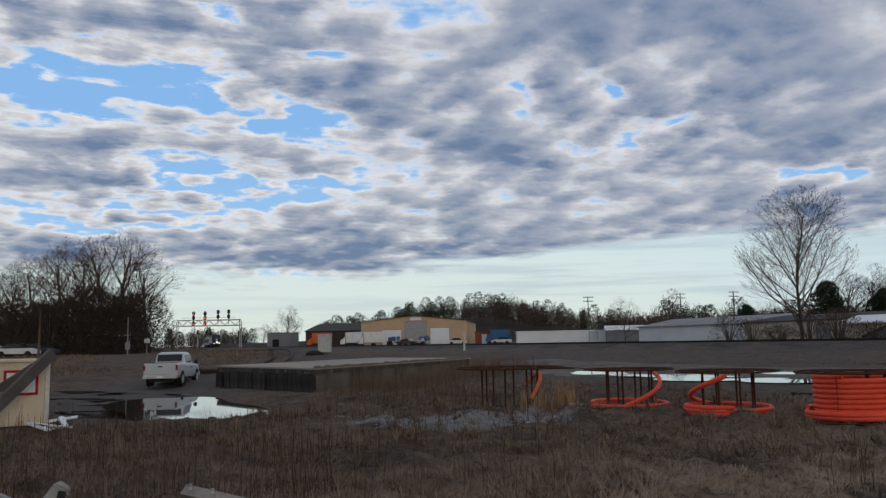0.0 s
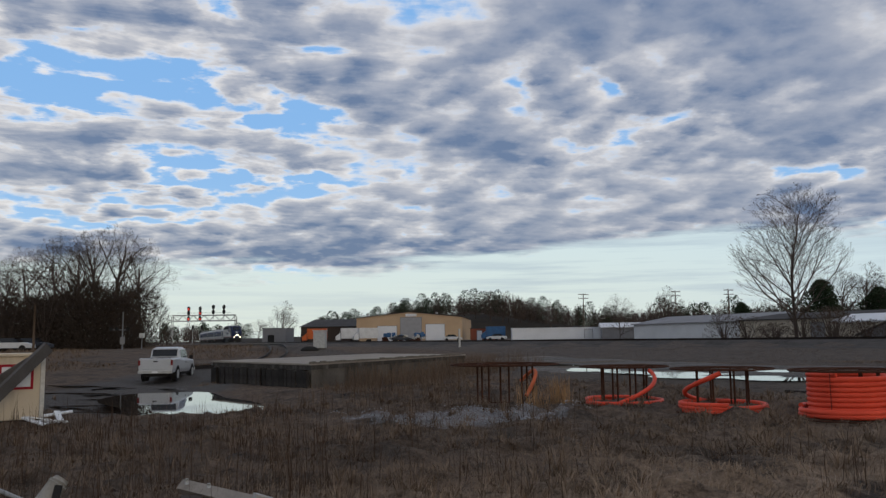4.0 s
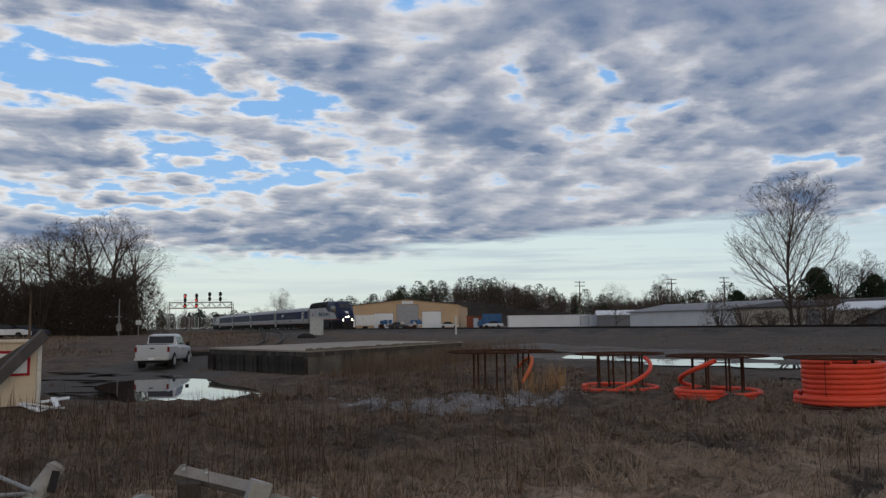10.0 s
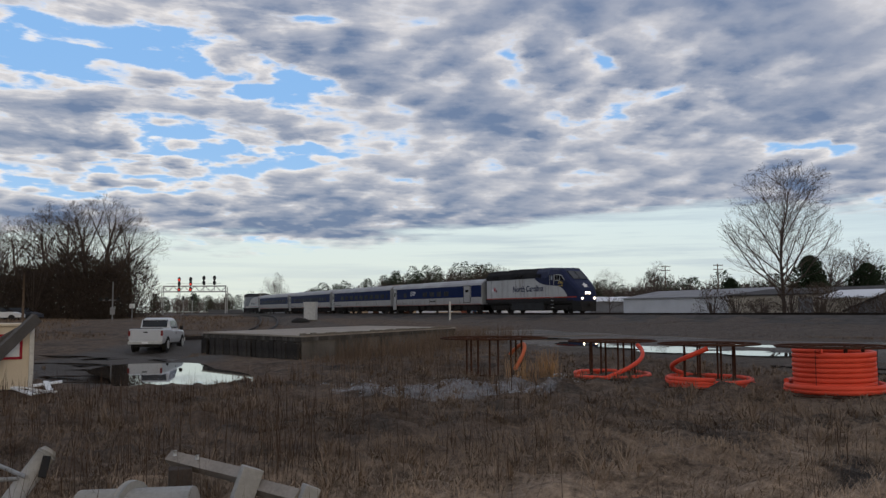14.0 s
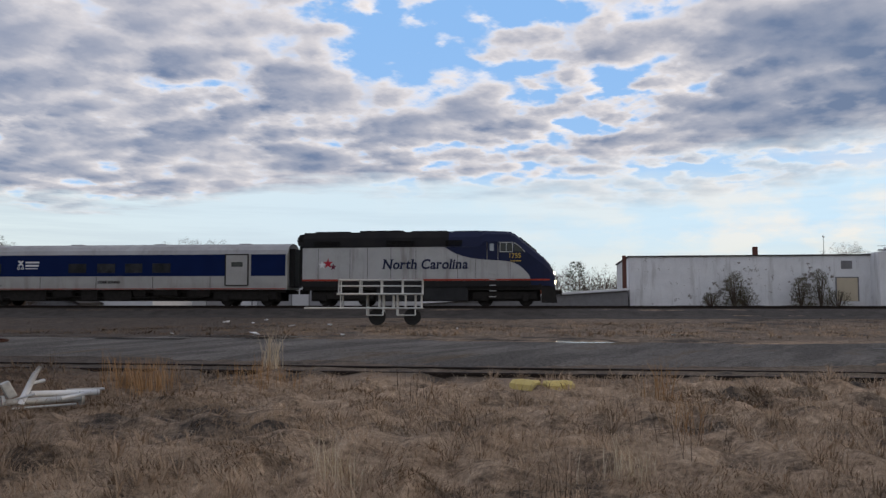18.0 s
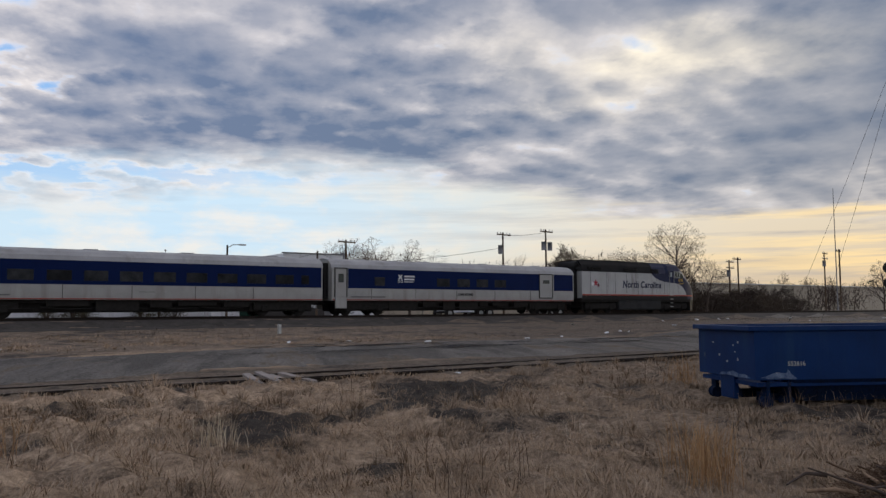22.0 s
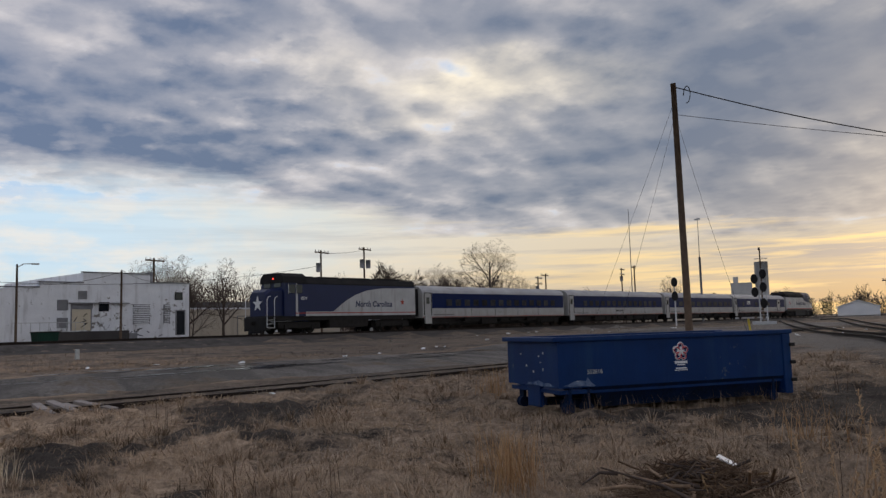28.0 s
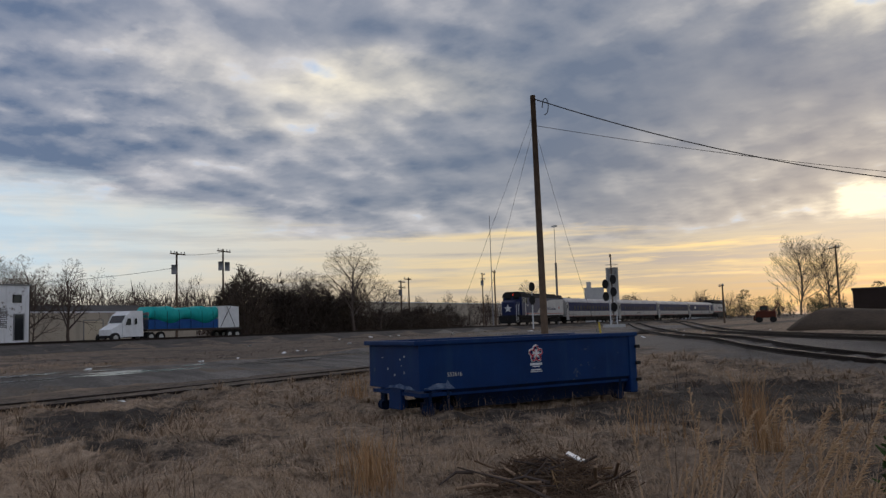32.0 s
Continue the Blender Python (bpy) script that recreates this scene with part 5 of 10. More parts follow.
def seg_mesh(name, segs, material, sides=4):
    return arrays_mesh(name, *seg_arrays(segs), material, sides) if segs else None


def ribbon_arrays(p0, p1, r0, r1, rs):
    """Fine twigs too thin to show a round section: one tapering sliver each."""
    d = p1 - p0
    a = np.cross(d, rs.normal(size=d.shape))
    a /= np.linalg.norm(a, axis=1)[:, None] + 1e-9
    V = np.stack([p0 - a * r0[:, None], p0 + a * r0[:, None], p1 + a * r1[:, None], p1 - a * r1[:, None]], 1).reshape(-1, 3)
    return V, np.arange(len(V)).reshape(-1, 4)


def arrays_mesh(name, p0, p1, r0, r1, material, sides=3):
    V, F = tube_arrays(p0, p1, r0, r1, sides)
    return arr_mesh(name, V, F.ravel(), np.full(len(F), 4), material)


def tube_arrays(p0, p1, r0, r1, sides=3):
    r0, r1 = r0[:, None], r1[:, None]
    d = p1 - p0
    d = d / (np.linalg.norm(d, axis=1)[:, None] + 1e-9)
    ref = np.where(np.abs(d[:, 2:3]) > 0.95, np.array([[1.0, 0, 0]]), np.array([[0, 0, 1.0]]))
    a = np.cross(d, ref)
    a /= np.linalg.norm(a, axis=1)[:, None] + 1e-9
    b = np.cross(d, a)
    vs = []
    for p, r in ((p0, r0), (p1, r1)):
        for k in range(sides):
            t = 2 * math.pi * k / sides
            vs.append(p + (a * math.cos(t) + b * math.sin(t)) * r)
    V = np.stack(vs, 1).reshape(-1, 3)
    base = np.arange(len(p0))[:, None] * (2 * sides)
    q = []
    for k in range(sides):
        k2 = (k + 1) % sides
        q.append(np.concatenate([base + k, base + k2, base + sides + k2, base + sides + k], 1))
    return V, np.stack(q, 1).reshape(-1, 4)


TREE_MESH = {}


def round_crown(segs, H, rx, mid, rz):
    """Draws the outer twigs in to a rounded crown."""
    p = np.array([s[1] for s in segs])
    wide = np.percentile(np.hypot(p[:, 0], p[:, 1]), 96)
    k = rx * H / wide

    def pull(q):
        x, y, z = q[0] * k, q[1] * k, q[2]
        if z < (mid - rz * 0.5) * H:
            return (x, y, z)
        dz = z - mid * H
        rho = math.sqrt((x * x + y * y) / (rx * H) ** 2 + (dz / (rz * H)) ** 2)
        if rho <= 0.7:
            return (x, y, z)
        g = (0.7 + 0.44 * (1 - math.exp(-(rho - 0.7) / 0.55))) / rho * (1 + 0.05 * math.sin(9 * x / H + 4) * math.sin(11 * z / H))
        return (x * g, y * g, mid * H + dz * g)
    return [(pull(a), pull(b), c, d, l) for a, b, c, d, l in segs]


def bare_tree(x, y, H, kind=0, z=None, rz=0.0, label="", group="bare winter trees", name="tree"):
    """kind picks the habit; alike trees share their meshes."""
    specs = {0: dict(spread=0.92, kids=(13, 8, 6, 5), clear=0.2, r0=0.27, ratio=0.66, lead=0.55, up=0.28, twig=0.0065, slim=0.85), 1: dict(spread=0.66, kids=(34, 10, 6, 4), clear=0.12, r0=0.135, up=0.5, ratio=0.54, lead=0.82, twig=0.0055, slim=0.78), 2: dict(spread=1.0, kids=(13, 8, 6, 5), clear=0.25, r0=0.22, ratio=0.68, lead=0.55, up=0.25, twig=0.008, slim=0.85),
             3: dict(spread=0.9, kids=(13, 8, 5, 4), clear=0.18, r0=0.22, ratio=0.64, lead=0.58, up=0.3, twig=0.012), 4: dict(spread=0.7, kids=(12, 6, 4, 3), clear=0.4, r0=0.27, ratio=0.45, lead=0.85), 5: dict(spread=0.95, kids=(14, 6, 4, 2), clear=0.03, r0=0.12, up=0.4, ratio=0.8, lead=0.6)}
    # crown ellipsoid: half-width, middle and half-height as shares of the tree's height
    crown = {0: (0.44, 0.52, 0.48), 1: (0.41, 0.5, 0.58), 2: (0.46, 0.56, 0.44), 3: (0.40, 0.54, 0.46), 4: (0.24, 0.6, 0.4), 5: (0.5, 0.4, 0.6)}
    if kind not in TREE_MESH:
        segs = round_crown(grow(100 + kind, 12.0, **specs[kind]), 12.0, *crown[kind])
        fine = [s for s in segs if s[4] > 2]
        Va, Fa = tube_arrays(*seg_arrays([s for s in segs if s[4] == 2]), 3)
        Vb, Fb = ribbon_arrays(*seg_arrays(fine), np.random.default_rng(kind))
        F = np.concatenate([Fa, Fb + len(Va)])
        TREE_MESH[kind] = (seg_mesh("trunk", [s for s in segs if s[4] <= 1], M_BARK, 6), arr_mesh("crown", np.concatenate([Va, Vb]), F.ravel(), np.full(len(F), 4), M_TWIG))
    z = float(land(x, y)) if z is None else z
    t = thing(name, Matrix.LocRotScale((x, y, z), Euler((0, 0, rz)), (H / 12.0,) * 3), label or "leafless deciduous tree with fine grey-brown twigs", "tree", group)
    part("trunk", TREE_MESH[kind][0], M_BARK, t, "grey-brown trunk and limbs")
    part("crown", TREE_MESH[kind][1], M_TWIG, t, "fine bare twigs")
    return t


def at(bearing, d):
    b = radians(bearing)
    return -math.sin(b) * d, math.cos(b) * d


def needle_clumps(rng, n, fn, size):
    """Clumps of small leaf blades about points given by fn."""
    pts = np.array([fn(rng) for _ in range(n)])
    c = np.repeat(pts, 5, axis=0)
    rs = np.random.default_rng(rng.randint(0, 9999))
    v = rs.normal(size=(len(c), 3, 3)) * size
    V = (c[:, None, :] + v).reshape(-1, 3)
    F = np.arange(len(V))
    return V, F


M_NEEDLE = mat("dark_evergreen", (0.020, 0.032, 0.018), (0.035, 0.05, 0.026), 0.6, 0.9, bump=0, fine=5)
M_SHRUB = mat("winter_shrub", (0.10, 0.074, 0.055), (0.055, 0.043, 0.034), 0.6, 0.95, bump=0, fine=4)
M_THICKET = mat("dark_thicket", (0.06, 0.046, 0.036), (0.034, 0.027, 0.022), 0.6, 0.95, bump=0, fine=4)
M_SHRUB_G = mat("grey_green_shrub", (0.15, 0.138, 0.092), (0.085, 0.078, 0.055), 0.6, 0.95, bump=0, fine=4)


def conifer(x, y, H, R, seed=1, z=None, cone=False):
    rng = random.Random(seed)
    z = float(land(x, y)) if z is None else z
    t = thing("conifer", pose(x, y, z), "dark green cedar tapering to a ragged tip" if cone else "dark green pine with a broad uneven crown", "tree")
    part("trunk", tube(B(), [(0, 0, -0.2), (0, 0, H * 0.9)], R * 0.09, 8, 0.05), M_BARK, t)

    def fn(r):
        u = r.random() ** 0.8
        h = H * (0.08 + 0.92 * u)
        a = r.uniform(0, 6.283)
        lump = 0.78 + 0.22 * math.sin(h * 2.3 + 2 * math.sin(2 * a + seed)) + 0.16 * math.sin(3 * a + h * 0.9 + seed)
        rad = R * ((1.02 - u) if cone else 0.86 * math.sqrt(max(0.0, 1 - u ** 2.2))) * lump * r.random() ** 0.45 + 0.1
        return (rad * math.cos(a), rad * math.sin(a), h - 0.12 * rad)
    V, F = needle_clumps(rng, 2600, fn, H * 0.0135)
    part("crown", arr_mesh("crown", V, F, np.full(len(F) // 3, 3), M_NEEDLE), M_NEEDLE, t, "dark green foliage")


def shrub(x, y, H, R, material, seed, n=900, name="shrub", label="dense leafless brown shrub", z=None, ragged=0.4):
    """Twiggy bush: stems with a haze of fine twigs."""
    rng = random.Random(seed)
    z = float(land(x, y)) if z is None else z
    t = thing(name, pose(x, y, z), label, "shrub", "shrubs along the line")
    segs, tw = [], []
    for k in range(14):
        a, tilt = rng.uniform(0, 6.28), rng.uniform(0.1, 0.75)
        top = Vector((math.cos(a) * math.sin(tilt) * R * 1.2, math.sin(a) * math.sin(tilt) * R * 1.2, H * rng.uniform(0.6, 1.0) * math.cos(tilt * 0.6)))
        segs.append(((0, 0, -0.1), tuple(top), 0.05, 0.015, 0))
    ph = [rng.uniform(0, 6.28) for _ in range(3)]
    for k in range(n):
        a, u = rng.uniform(0, 6.28), rng.random() ** 0.5
        h = H * rng.random() ** (0.8 + 0.5 * ragged)
        rad = R * u * math.sqrt(max(0.05, 1 - (h / H) ** 2 * 0.85)) * (1 - 0.2 * ragged * h / H)
        p = np.array((rad * math.cos(a), rad * math.sin(a), h * 0.97))
        # uneven tops: separate sprays rise higher than the hollows between
        p[2] *= 1 - 0.22 * ragged * (1 + math.sin(1.9 * p[0] + ph[0]) * math.sin(1.7 * p[1] + ph[1]) + 0.5 * math.sin(3.7 * (p[0] + p[1]) + ph[2]))
        d = np.array((rng.gauss(0, 0.5) + 0.3 * math.cos(a), rng.gauss(0, 0.5) + 0.3 * math.sin(a), rng.uniform(0.1, 1.1))) * H * 0.08
        tw.append((tuple(p), tuple(p + d), 0.024 + 0.002 * H, 0.007, 1))
    part("stem", seg_mesh("stem", segs, M_BARK, 5), M_BARK, t)
    V, F = ribbon_arrays(*seg_arrays(tw), np.random.default_rng(seed))
    part("crown", arr_mesh("crown", V, F.ravel(), np.full(len(F), 4), material), material, t)["kind"] = "stuff"


WOOD_T = []


def woods(name, bearings, d0, d1, count, h0, h1, base, seed, label, ever=0.15, fine=False):
    """Far woods: many thin trees in one object; fine gives nearer rows more and thinner twigs."""
    rs = np.random.default_rng(seed)
    if not WOOD_T:
        for k in range(4):
            segs = round_crown(grow(300 + k, 1.0, spread=0.85, r0=0.016, kids=(9, 5, 4), clear=0.16, twig=0.0026, ratio=0.62, lead=0.62, up=0.3), 1.0, 0.36, 0.55, 0.45)
            WOOD_T.append((seg_arrays([q for q in segs if q[4] <= 1]), seg_arrays([q for q in segs if q[4] > 1])))
        for k in range(4):
            segs = round_crown(grow(320 + k, 1.0, spread=0.85, r0=0.015, kids=(9, 5, 4, 3), clear=0.16, twig=0.0013, ratio=0.62, lead=0.62, up=0.3), 1.0, 0.38, 0.55, 0.45)
            WOOD_T.append((seg_arrays([q for q in segs if q[4] <= 1]), seg_arrays([q for q in segs if q[4] > 1])))
    P0, P1, R0, R1, ev = [], [], [], [], []
    T0_, T1_, S0_, S1_ = [], [], [], []
    for k in range(count):
        b, d = rs.uniform(min(bearings), max(bearings)), rs.uniform(d0, d1)
        x, y = at(b, d)
        z, H = base(b, d), rs.uniform(h0, h1)
        if rs.random() < ever:
            m = 620
            u = rs.random(m)
            a = rs.uniform(0, 6.28, m)
            R = H * 0.27 * np.sqrt(np.maximum(0.03, 1 - (u * 1.55 - 0.62) ** 2)) * rs.random(m) ** 0.4
            c = np.stack([x + R * np.cos(a), y + R * np.sin(a), z + H * (0.12 + 0.86 * u)], 1)
            ev.append((c[:, None, :] + rs.normal(size=(m, 3, 3)) * H * 0.019).reshape(-1, 3))
            continue
        (p0, p1, r0, r1), (t0, t1, s0, s1) = WOOD_T[k % 4 + 4 * fine]
        t = rs.uniform(0, 6.28)
        rot = np.array([[math.cos(t), math.sin(t), 0], [-math.sin(t), math.cos(t), 0], [0, 0, 1]])
        wide = np.array((rs.uniform(0.8, 1.25), rs.uniform(0.8, 1.25), 1.0))
        off = np.array((x, y, z))
        P0.append(p0 @ rot * H * wide + off)
        P1.append(p1 @ rot * H * wide + off)
        R0.append(r0 * H)
        R1.append(r1 * H)
        T0_.append(t0 @ rot * H * wide + off)
        T1_.append(t1 @ rot * H * wide + off)
        S0_.append(s0 * H)
        S1_.append(s1 * H)
        m = 170 if fine else 150
        q = np.stack([x + rs.normal(0, H * 0.32, m), y + rs.normal(0, H * 0.32, m), z - 0.5 + rs.uniform(0, H * 0.66, m)], 1)
        T0_.append(q)
        T1_.append(q + rs.normal(0, 1, (m, 3)) * H * 0.06 + np.array((0, 0, H * 0.09)))
        S0_.append(np.full(m, H * (0.009 if fine else 0.011)))
        S1_.append(np.full(m, H * 0.002))
    Va, Fa = tube_arrays(np.concatenate(P0), np.concatenate(P1), np.concatenate(R0), np.concatenate(R1))
    Vb, Fb = ribbon_arrays(np.concatenate(T0_), np.concatenate(T1_), np.concatenate(S0_), np.concatenate(S1_), rs)
    Fc = np.concatenate([Fa, Fb + len(Va)])
    ob = new(name, arr_mesh(name, np.concatenate([Va, Vb]), Fc.ravel(), np.full(len(Fc), 4), M_TWIG))
    tagged(ob, label, "woods", kind="stuff")
    if ev:
        Vv = np.concatenate(ev)
        ob = new("evergreens", arr_mesh("evergreens", Vv, np.arange(len(Vv)), np.full(len(Vv) // 3, 3), M_NEEDLE))
        tagged(ob, "dark pines standing among the far bare woods", "woods", kind="stuff")


# left grove
rng = random.Random(5)
for k, (b, d, H, kind) in enumerate([(22.5, 128, 19.2, 0), (20.9, 124, 15.2, 0), (24.6, 126, 18.3, 2), (26.2, 132, 16.8, 0), (27.6, 126, 15.2, 2), (28.9, 130, 13.6, 0), (30.6, 124, 13.0, 2), (23.6, 131, 18.6, 0), (33.0, 130, 13, 3), (35, 128, 12, 0)]):
    x, y = at(b, d)
    bare_tree(x, y, H, kind, rz=k * 1.3, label="large leafless oak in a dense roadside grove")
for k in range(26):
    b = 20.7 + 14.0 * k / 25 + rng.uniform(-0.3, 0.3)
    x, y = at(b, rng.uniform(112, 126))
    shrub(x, y, rng.uniform(6.0, 9.6) * (1.0 if b < 28 else 0.75), rng.uniform(3.0, 4.4), M_THICKET, 40 + k, 2800, label="tall dark leafless thicket under the oaks")
# the lone tree beyond the line, and others
x, y = on_line(-81.5, -11)[:2]
bare_tree(x, y, 16.1, 1, label="tall upright leafless tree standing alone beyond the line")
for k in range(10):
    q = on_line(-90 + k * 2.3, -10 - k % 3)
    shrub(q.x, q.y, rng.uniform(1.8, 3.9), rng.uniform(1.5, 2.6), M_SHRUB, 80 + k, 700, label="low leafless scrub at the foot of a tree")
for b, d, H, kind in [(11.6, 260, 14, 3), (9.0, 270, 9, 0), (13.3, 330, 10, 2), (-11.8, 150, 9, 5), (-14.9, 160, 10.5, 3), (-25.8, 140, 11, 0), (-27.2, 140, 12, 3), (-28.6, 150, 11, 2), (-35.6, 150, 9.5, 3), (-37.4, 150, 11.6, 2), (-39.2, 148, 12.2, 0), (-41.4, 152, 12.4, 2), (-43.2, 150, 10.8, 3), (-45.4, 156, 10.5, 0)]:
    x, y = at(b, d)
    bare_tree(x, y, H, kind, rz=b)
for b, d, H, R in [(-24.6, 135, 8.6, 4.4), (-27.9, 138, 7.4, 4.2), (-19.8, 170, 6.6, 3.2)]:
    x, y = at(b, d)
    conifer(x, y, H, R, int(abs(b * 10)))
q = on_line(-54.7, -110)
conifer(q.x, q.y, 12.6, 6.6, 7, 1.3, True)
q = on_line(-48.0, -108)
conifer(q.x, q.y, 8.4, 5.0, 8, 1.3)


def hill(b, d):
    return 1.5 + 10.2 * math.exp(-((b + 1.4) / 7.0) ** 2) + 1.5 * math.exp(-((b + 13) / 7.0) ** 2)


def wooded_hill():
    """The low hill under the far woods."""
    bs, ds = np.arange(16, -26, -1.0), np.array([300, 316, 330, 350, 380, 420, 460])
    prof = np.array([0.0, 0.25, 0.55, 0.85, 1.0, 0.9, 0.0])
    V, F = [], []
    for b_ in bs:
        for d_, k_ in zip(ds, prof):
            x_, y_ = at(b_, d_)
            V.append((x_, y_, 0.4 + (hill(b_, d_) + 1.2) * k_))
    nd = len(ds)
    for i in range(len(bs) - 1):
        for j in range(nd - 1):
            a = i * nd + j
            F += [a, a + 1, a + nd + 1, a + nd]
    me = arr_mesh("hill", np.array(V), np.array(F), np.full(len(F) // 4, 4), mat("leaf_litter_slope", (0.05, 0.04, 0.03), (0.028, 0.024, 0.02), 0.15, 0.95, bump=0.5, fine=1.5))
    me.polygons.foreach_set("use_smooth", np.ones(len(F) // 4, dtype=bool))
    tagged(new("hill", me), "low wooded hill rising beyond the yard", "hill", kind="structure")


wooded_hill()
woods("far_woods", (9.5, -16), 330, 430, 280, 7.8, 11.5, hill, 11, "bare winter woods on a low hill beyond the yard", 0.3)
woods("tree_belt", (-14, -34), 230, 300, 175, 8, 12.0, lambda b, d: 1.5, 12, "belt of bare trees behind the warehouses", 0.25)
woods("tree_row", (-33, -72), 190, 250, 104, 7, 12.5, lambda b, d: 1.5, 13, "row of leafless trees behind the sheds", 0.2, True)
woods("near_belt", (-26, -50), 165, 195, 46, 5.5, 8.5, lambda b, d: 1.4, 19, "low dark leafless belt behind the white sheds", 0.12, True)
woods("tree_line", (-92, -111), 150, 210, 48, 8, 12.5, lambda b, d: 2.0, 14, "leafless tree line beyond the railway", 0.0, True)
woods("scrub_line", (-110, -128), 150, 210, 60, 4.5, 7.5, lambda b, d: 2.0, 18, "low leafless scrub beyond the railway", 0.0)
woods("horizon_woods", (-126, -172), 260, 340, 130, 5, 10, lambda b, d: 1.5, 15, "low distant leafless woods on the horizon", 0.3)
woods("skyline_scrub", (-117, -176), 225, 262, 130, 3.2, 5.6, lambda b, d: 1.2, 21, "dark evergreen and leafless scrub along the skyline", 0.7)
woods("lane_woods", (13.5, 19.5), 420, 560, 60, 8, 12, lambda b, d: 1.5, 16, "distant bare trees along the line", 0.35)
woods("edge_woods", (26, 48), 150, 200, 40, 9, 14, lambda b, d: 1.5, 17, "bare trees at the edge of the yard", 0.05)
for k, (s, p, H, kind) in enumerate([(30.6, -44, 11.2, 0), (28.0, -46, 10.6, 3), (9.0, -50, 8.2, 2), (23.5, -26, 9.6, 3), (26.6, -24, 9.2, 3), (21.4, -28, 8.5, 2), (24.6, -27, 7.5, 5), (40, -52, 9.5, 3), (46, -56, 9, 0), (33, -60, 9, 2)]):
    q = on_line(s, p)
    bare_tree(q.x, q.y, H, kind, rz=k * 2.1)
for k, (x, y, H, kind) in enumerate([(84.1, -44.9, 11.8, 2), (87.5, -40, 8.5, 1), (91.5, -44, 8, 3), (86.0, -49.5, 7.0, 2)]):
    bare_tree(x + 3, y, H, kind, rz=k * 1.7)
for k in range(30):
    s = 40 + 46 * k / 29
    q = on_line(s, -12 - (k % 4) * 2.6)
    H = rng.uniform(4.8, 7.8) if s < 63 else rng.uniform(2.2, 4.2)
    shrub(q.x, q.y, H, rng.uniform(2.4, 3.6), M_THICKET if k % 3 else M_SHRUB, 120 + k, 3000, label="dense dark brown thicket on the railway bank", ragged=0.6)
for k, (b, d, H, kind) in enumerate([(-147.3, 128, 12.0, 1), (-149.0, 130, 11.6, 1)]):
    x, y = at(b, d)
    bare_tree(x, y, H, kind, rz=k, z=1.8, label="spreading leafless tree on the far bank")
x, y = at(-129.6, 150)
bare_tree(x, y, 9, 3)

# ---------- buildings ----------


def bframe(s, p, z=1.25):
    q = on_line(s, p)
    return pose(q.x, q.y, z, 0, 0, TRACK_YAW)


M_WALL_WHITE = mat("peeling_white_wall", (0.74, 0.75, 0.77), (0.62, 0.63, 0.65), 0.9, 0.85, bump=0.2, fine=9, stain=(0.28, 0.27, 0.26), stain_amt=0.42)
peel(M_WALL_WHITE, (0.20, 0.185, 0.17), 1.6, 0.575)
M_WALL_TAN = mat("tan_sheet_wall", (0.50, 0.36, 0.23), (0.42, 0.30, 0.19), 0.3, 0.7, bump=0.1, fine=5)
M_WALL_GRAY = mat("grey_sheet_wall", (0.60, 0.605, 0.61), (0.50, 0.505, 0.51), 0.3, 0.6, bump=0.1, fine=4)
M_WALL_CREAM = mat("cream_block_wall", (0.50, 0.44, 0.35), (0.42, 0.37, 0.30), 0.4, 0.85, bump=0.15, fine=6, stain=(0.2, 0.18, 0.15), stain_amt=0.4)
M_BRICK = mat("red_brick_wall", (0.26, 0.085, 0.05), (0.19, 0.06, 0.04), 0.6, 0.9, bump=0.3, fine=8)
M_ROOF_WHITE = mat("white_sheet_roof", (0.72, 0.73, 0.75), (0.62, 0.63, 0.65), 0.3, 0.5, bump=0.05, fine=3)
M_ROOF_DULL = mat("dull_grey_roof", (0.26, 0.26, 0.27), (0.18, 0.18, 0.185), 0.3, 0.7, bump=0.05, fine=3)
M_ROOF_DARK = mat("dark_roof_felt", (0.045, 0.042, 0.042), (0.07, 0.066, 0.064), 0.5, 0.85, bump=0.2)
M_DOOR_CREAM = mat("cream_door", (0.55, 0.48, 0.36), (0.47, 0.41, 0.31), 1, 0.7, bump=0.1)
M_DOOR_GRAY = mat("grey_roller_door", (0.33, 0.33, 0.34), (0.27, 0.27, 0.28), 1, 0.6, bump=0.1)
M_BOARD = mat("boarded_grey", (0.22, 0.22, 0.23), (0.16, 0.16, 0.165), 2, 0.85)


def gable_shed(name, m, L, D, eave, ridge, wall, roof, label, along=True, over=0.3):
    """Ridge along x if along, else along y. Front at y = 0."""
    b = thing(name, m, label, "building")
    if along:
        poly = [(0, 0), (D, 0), (D, eave), (D / 2, ridge), (0, eave)]
        part("wall", prism(B(), poly, 0, L, "x"), wall, b)
        for y0, y1 in ((-over, D / 2), (D + over, D / 2)):
            k = (ridge - eave) / (D / 2)
            z0 = eave - k * over
            part("roof", prism(B(), [(y0, z0), (y1, ridge), (y1, ridge + 0.14), (y0, z0 + 0.14)], -over, L + over, "x"), roof, b)
    else:
        poly = [(0, 0), (L, 0), (L, eave), (L / 2, ridge), (0, eave)]
        part("wall", prism(B(), poly, 0, D), wall, b)
        k = (ridge - eave) / (L / 2)
        for x0, x1 in ((-over, L / 2), (L + over, L / 2)):
            z0 = eave - k * over
            part("roof", prism(B(), [(x0, z0), (x1, ridge), (x1, ridge + 0.14), (x0, z0 + 0.14)], -over, D + over), roof, b)
    return b


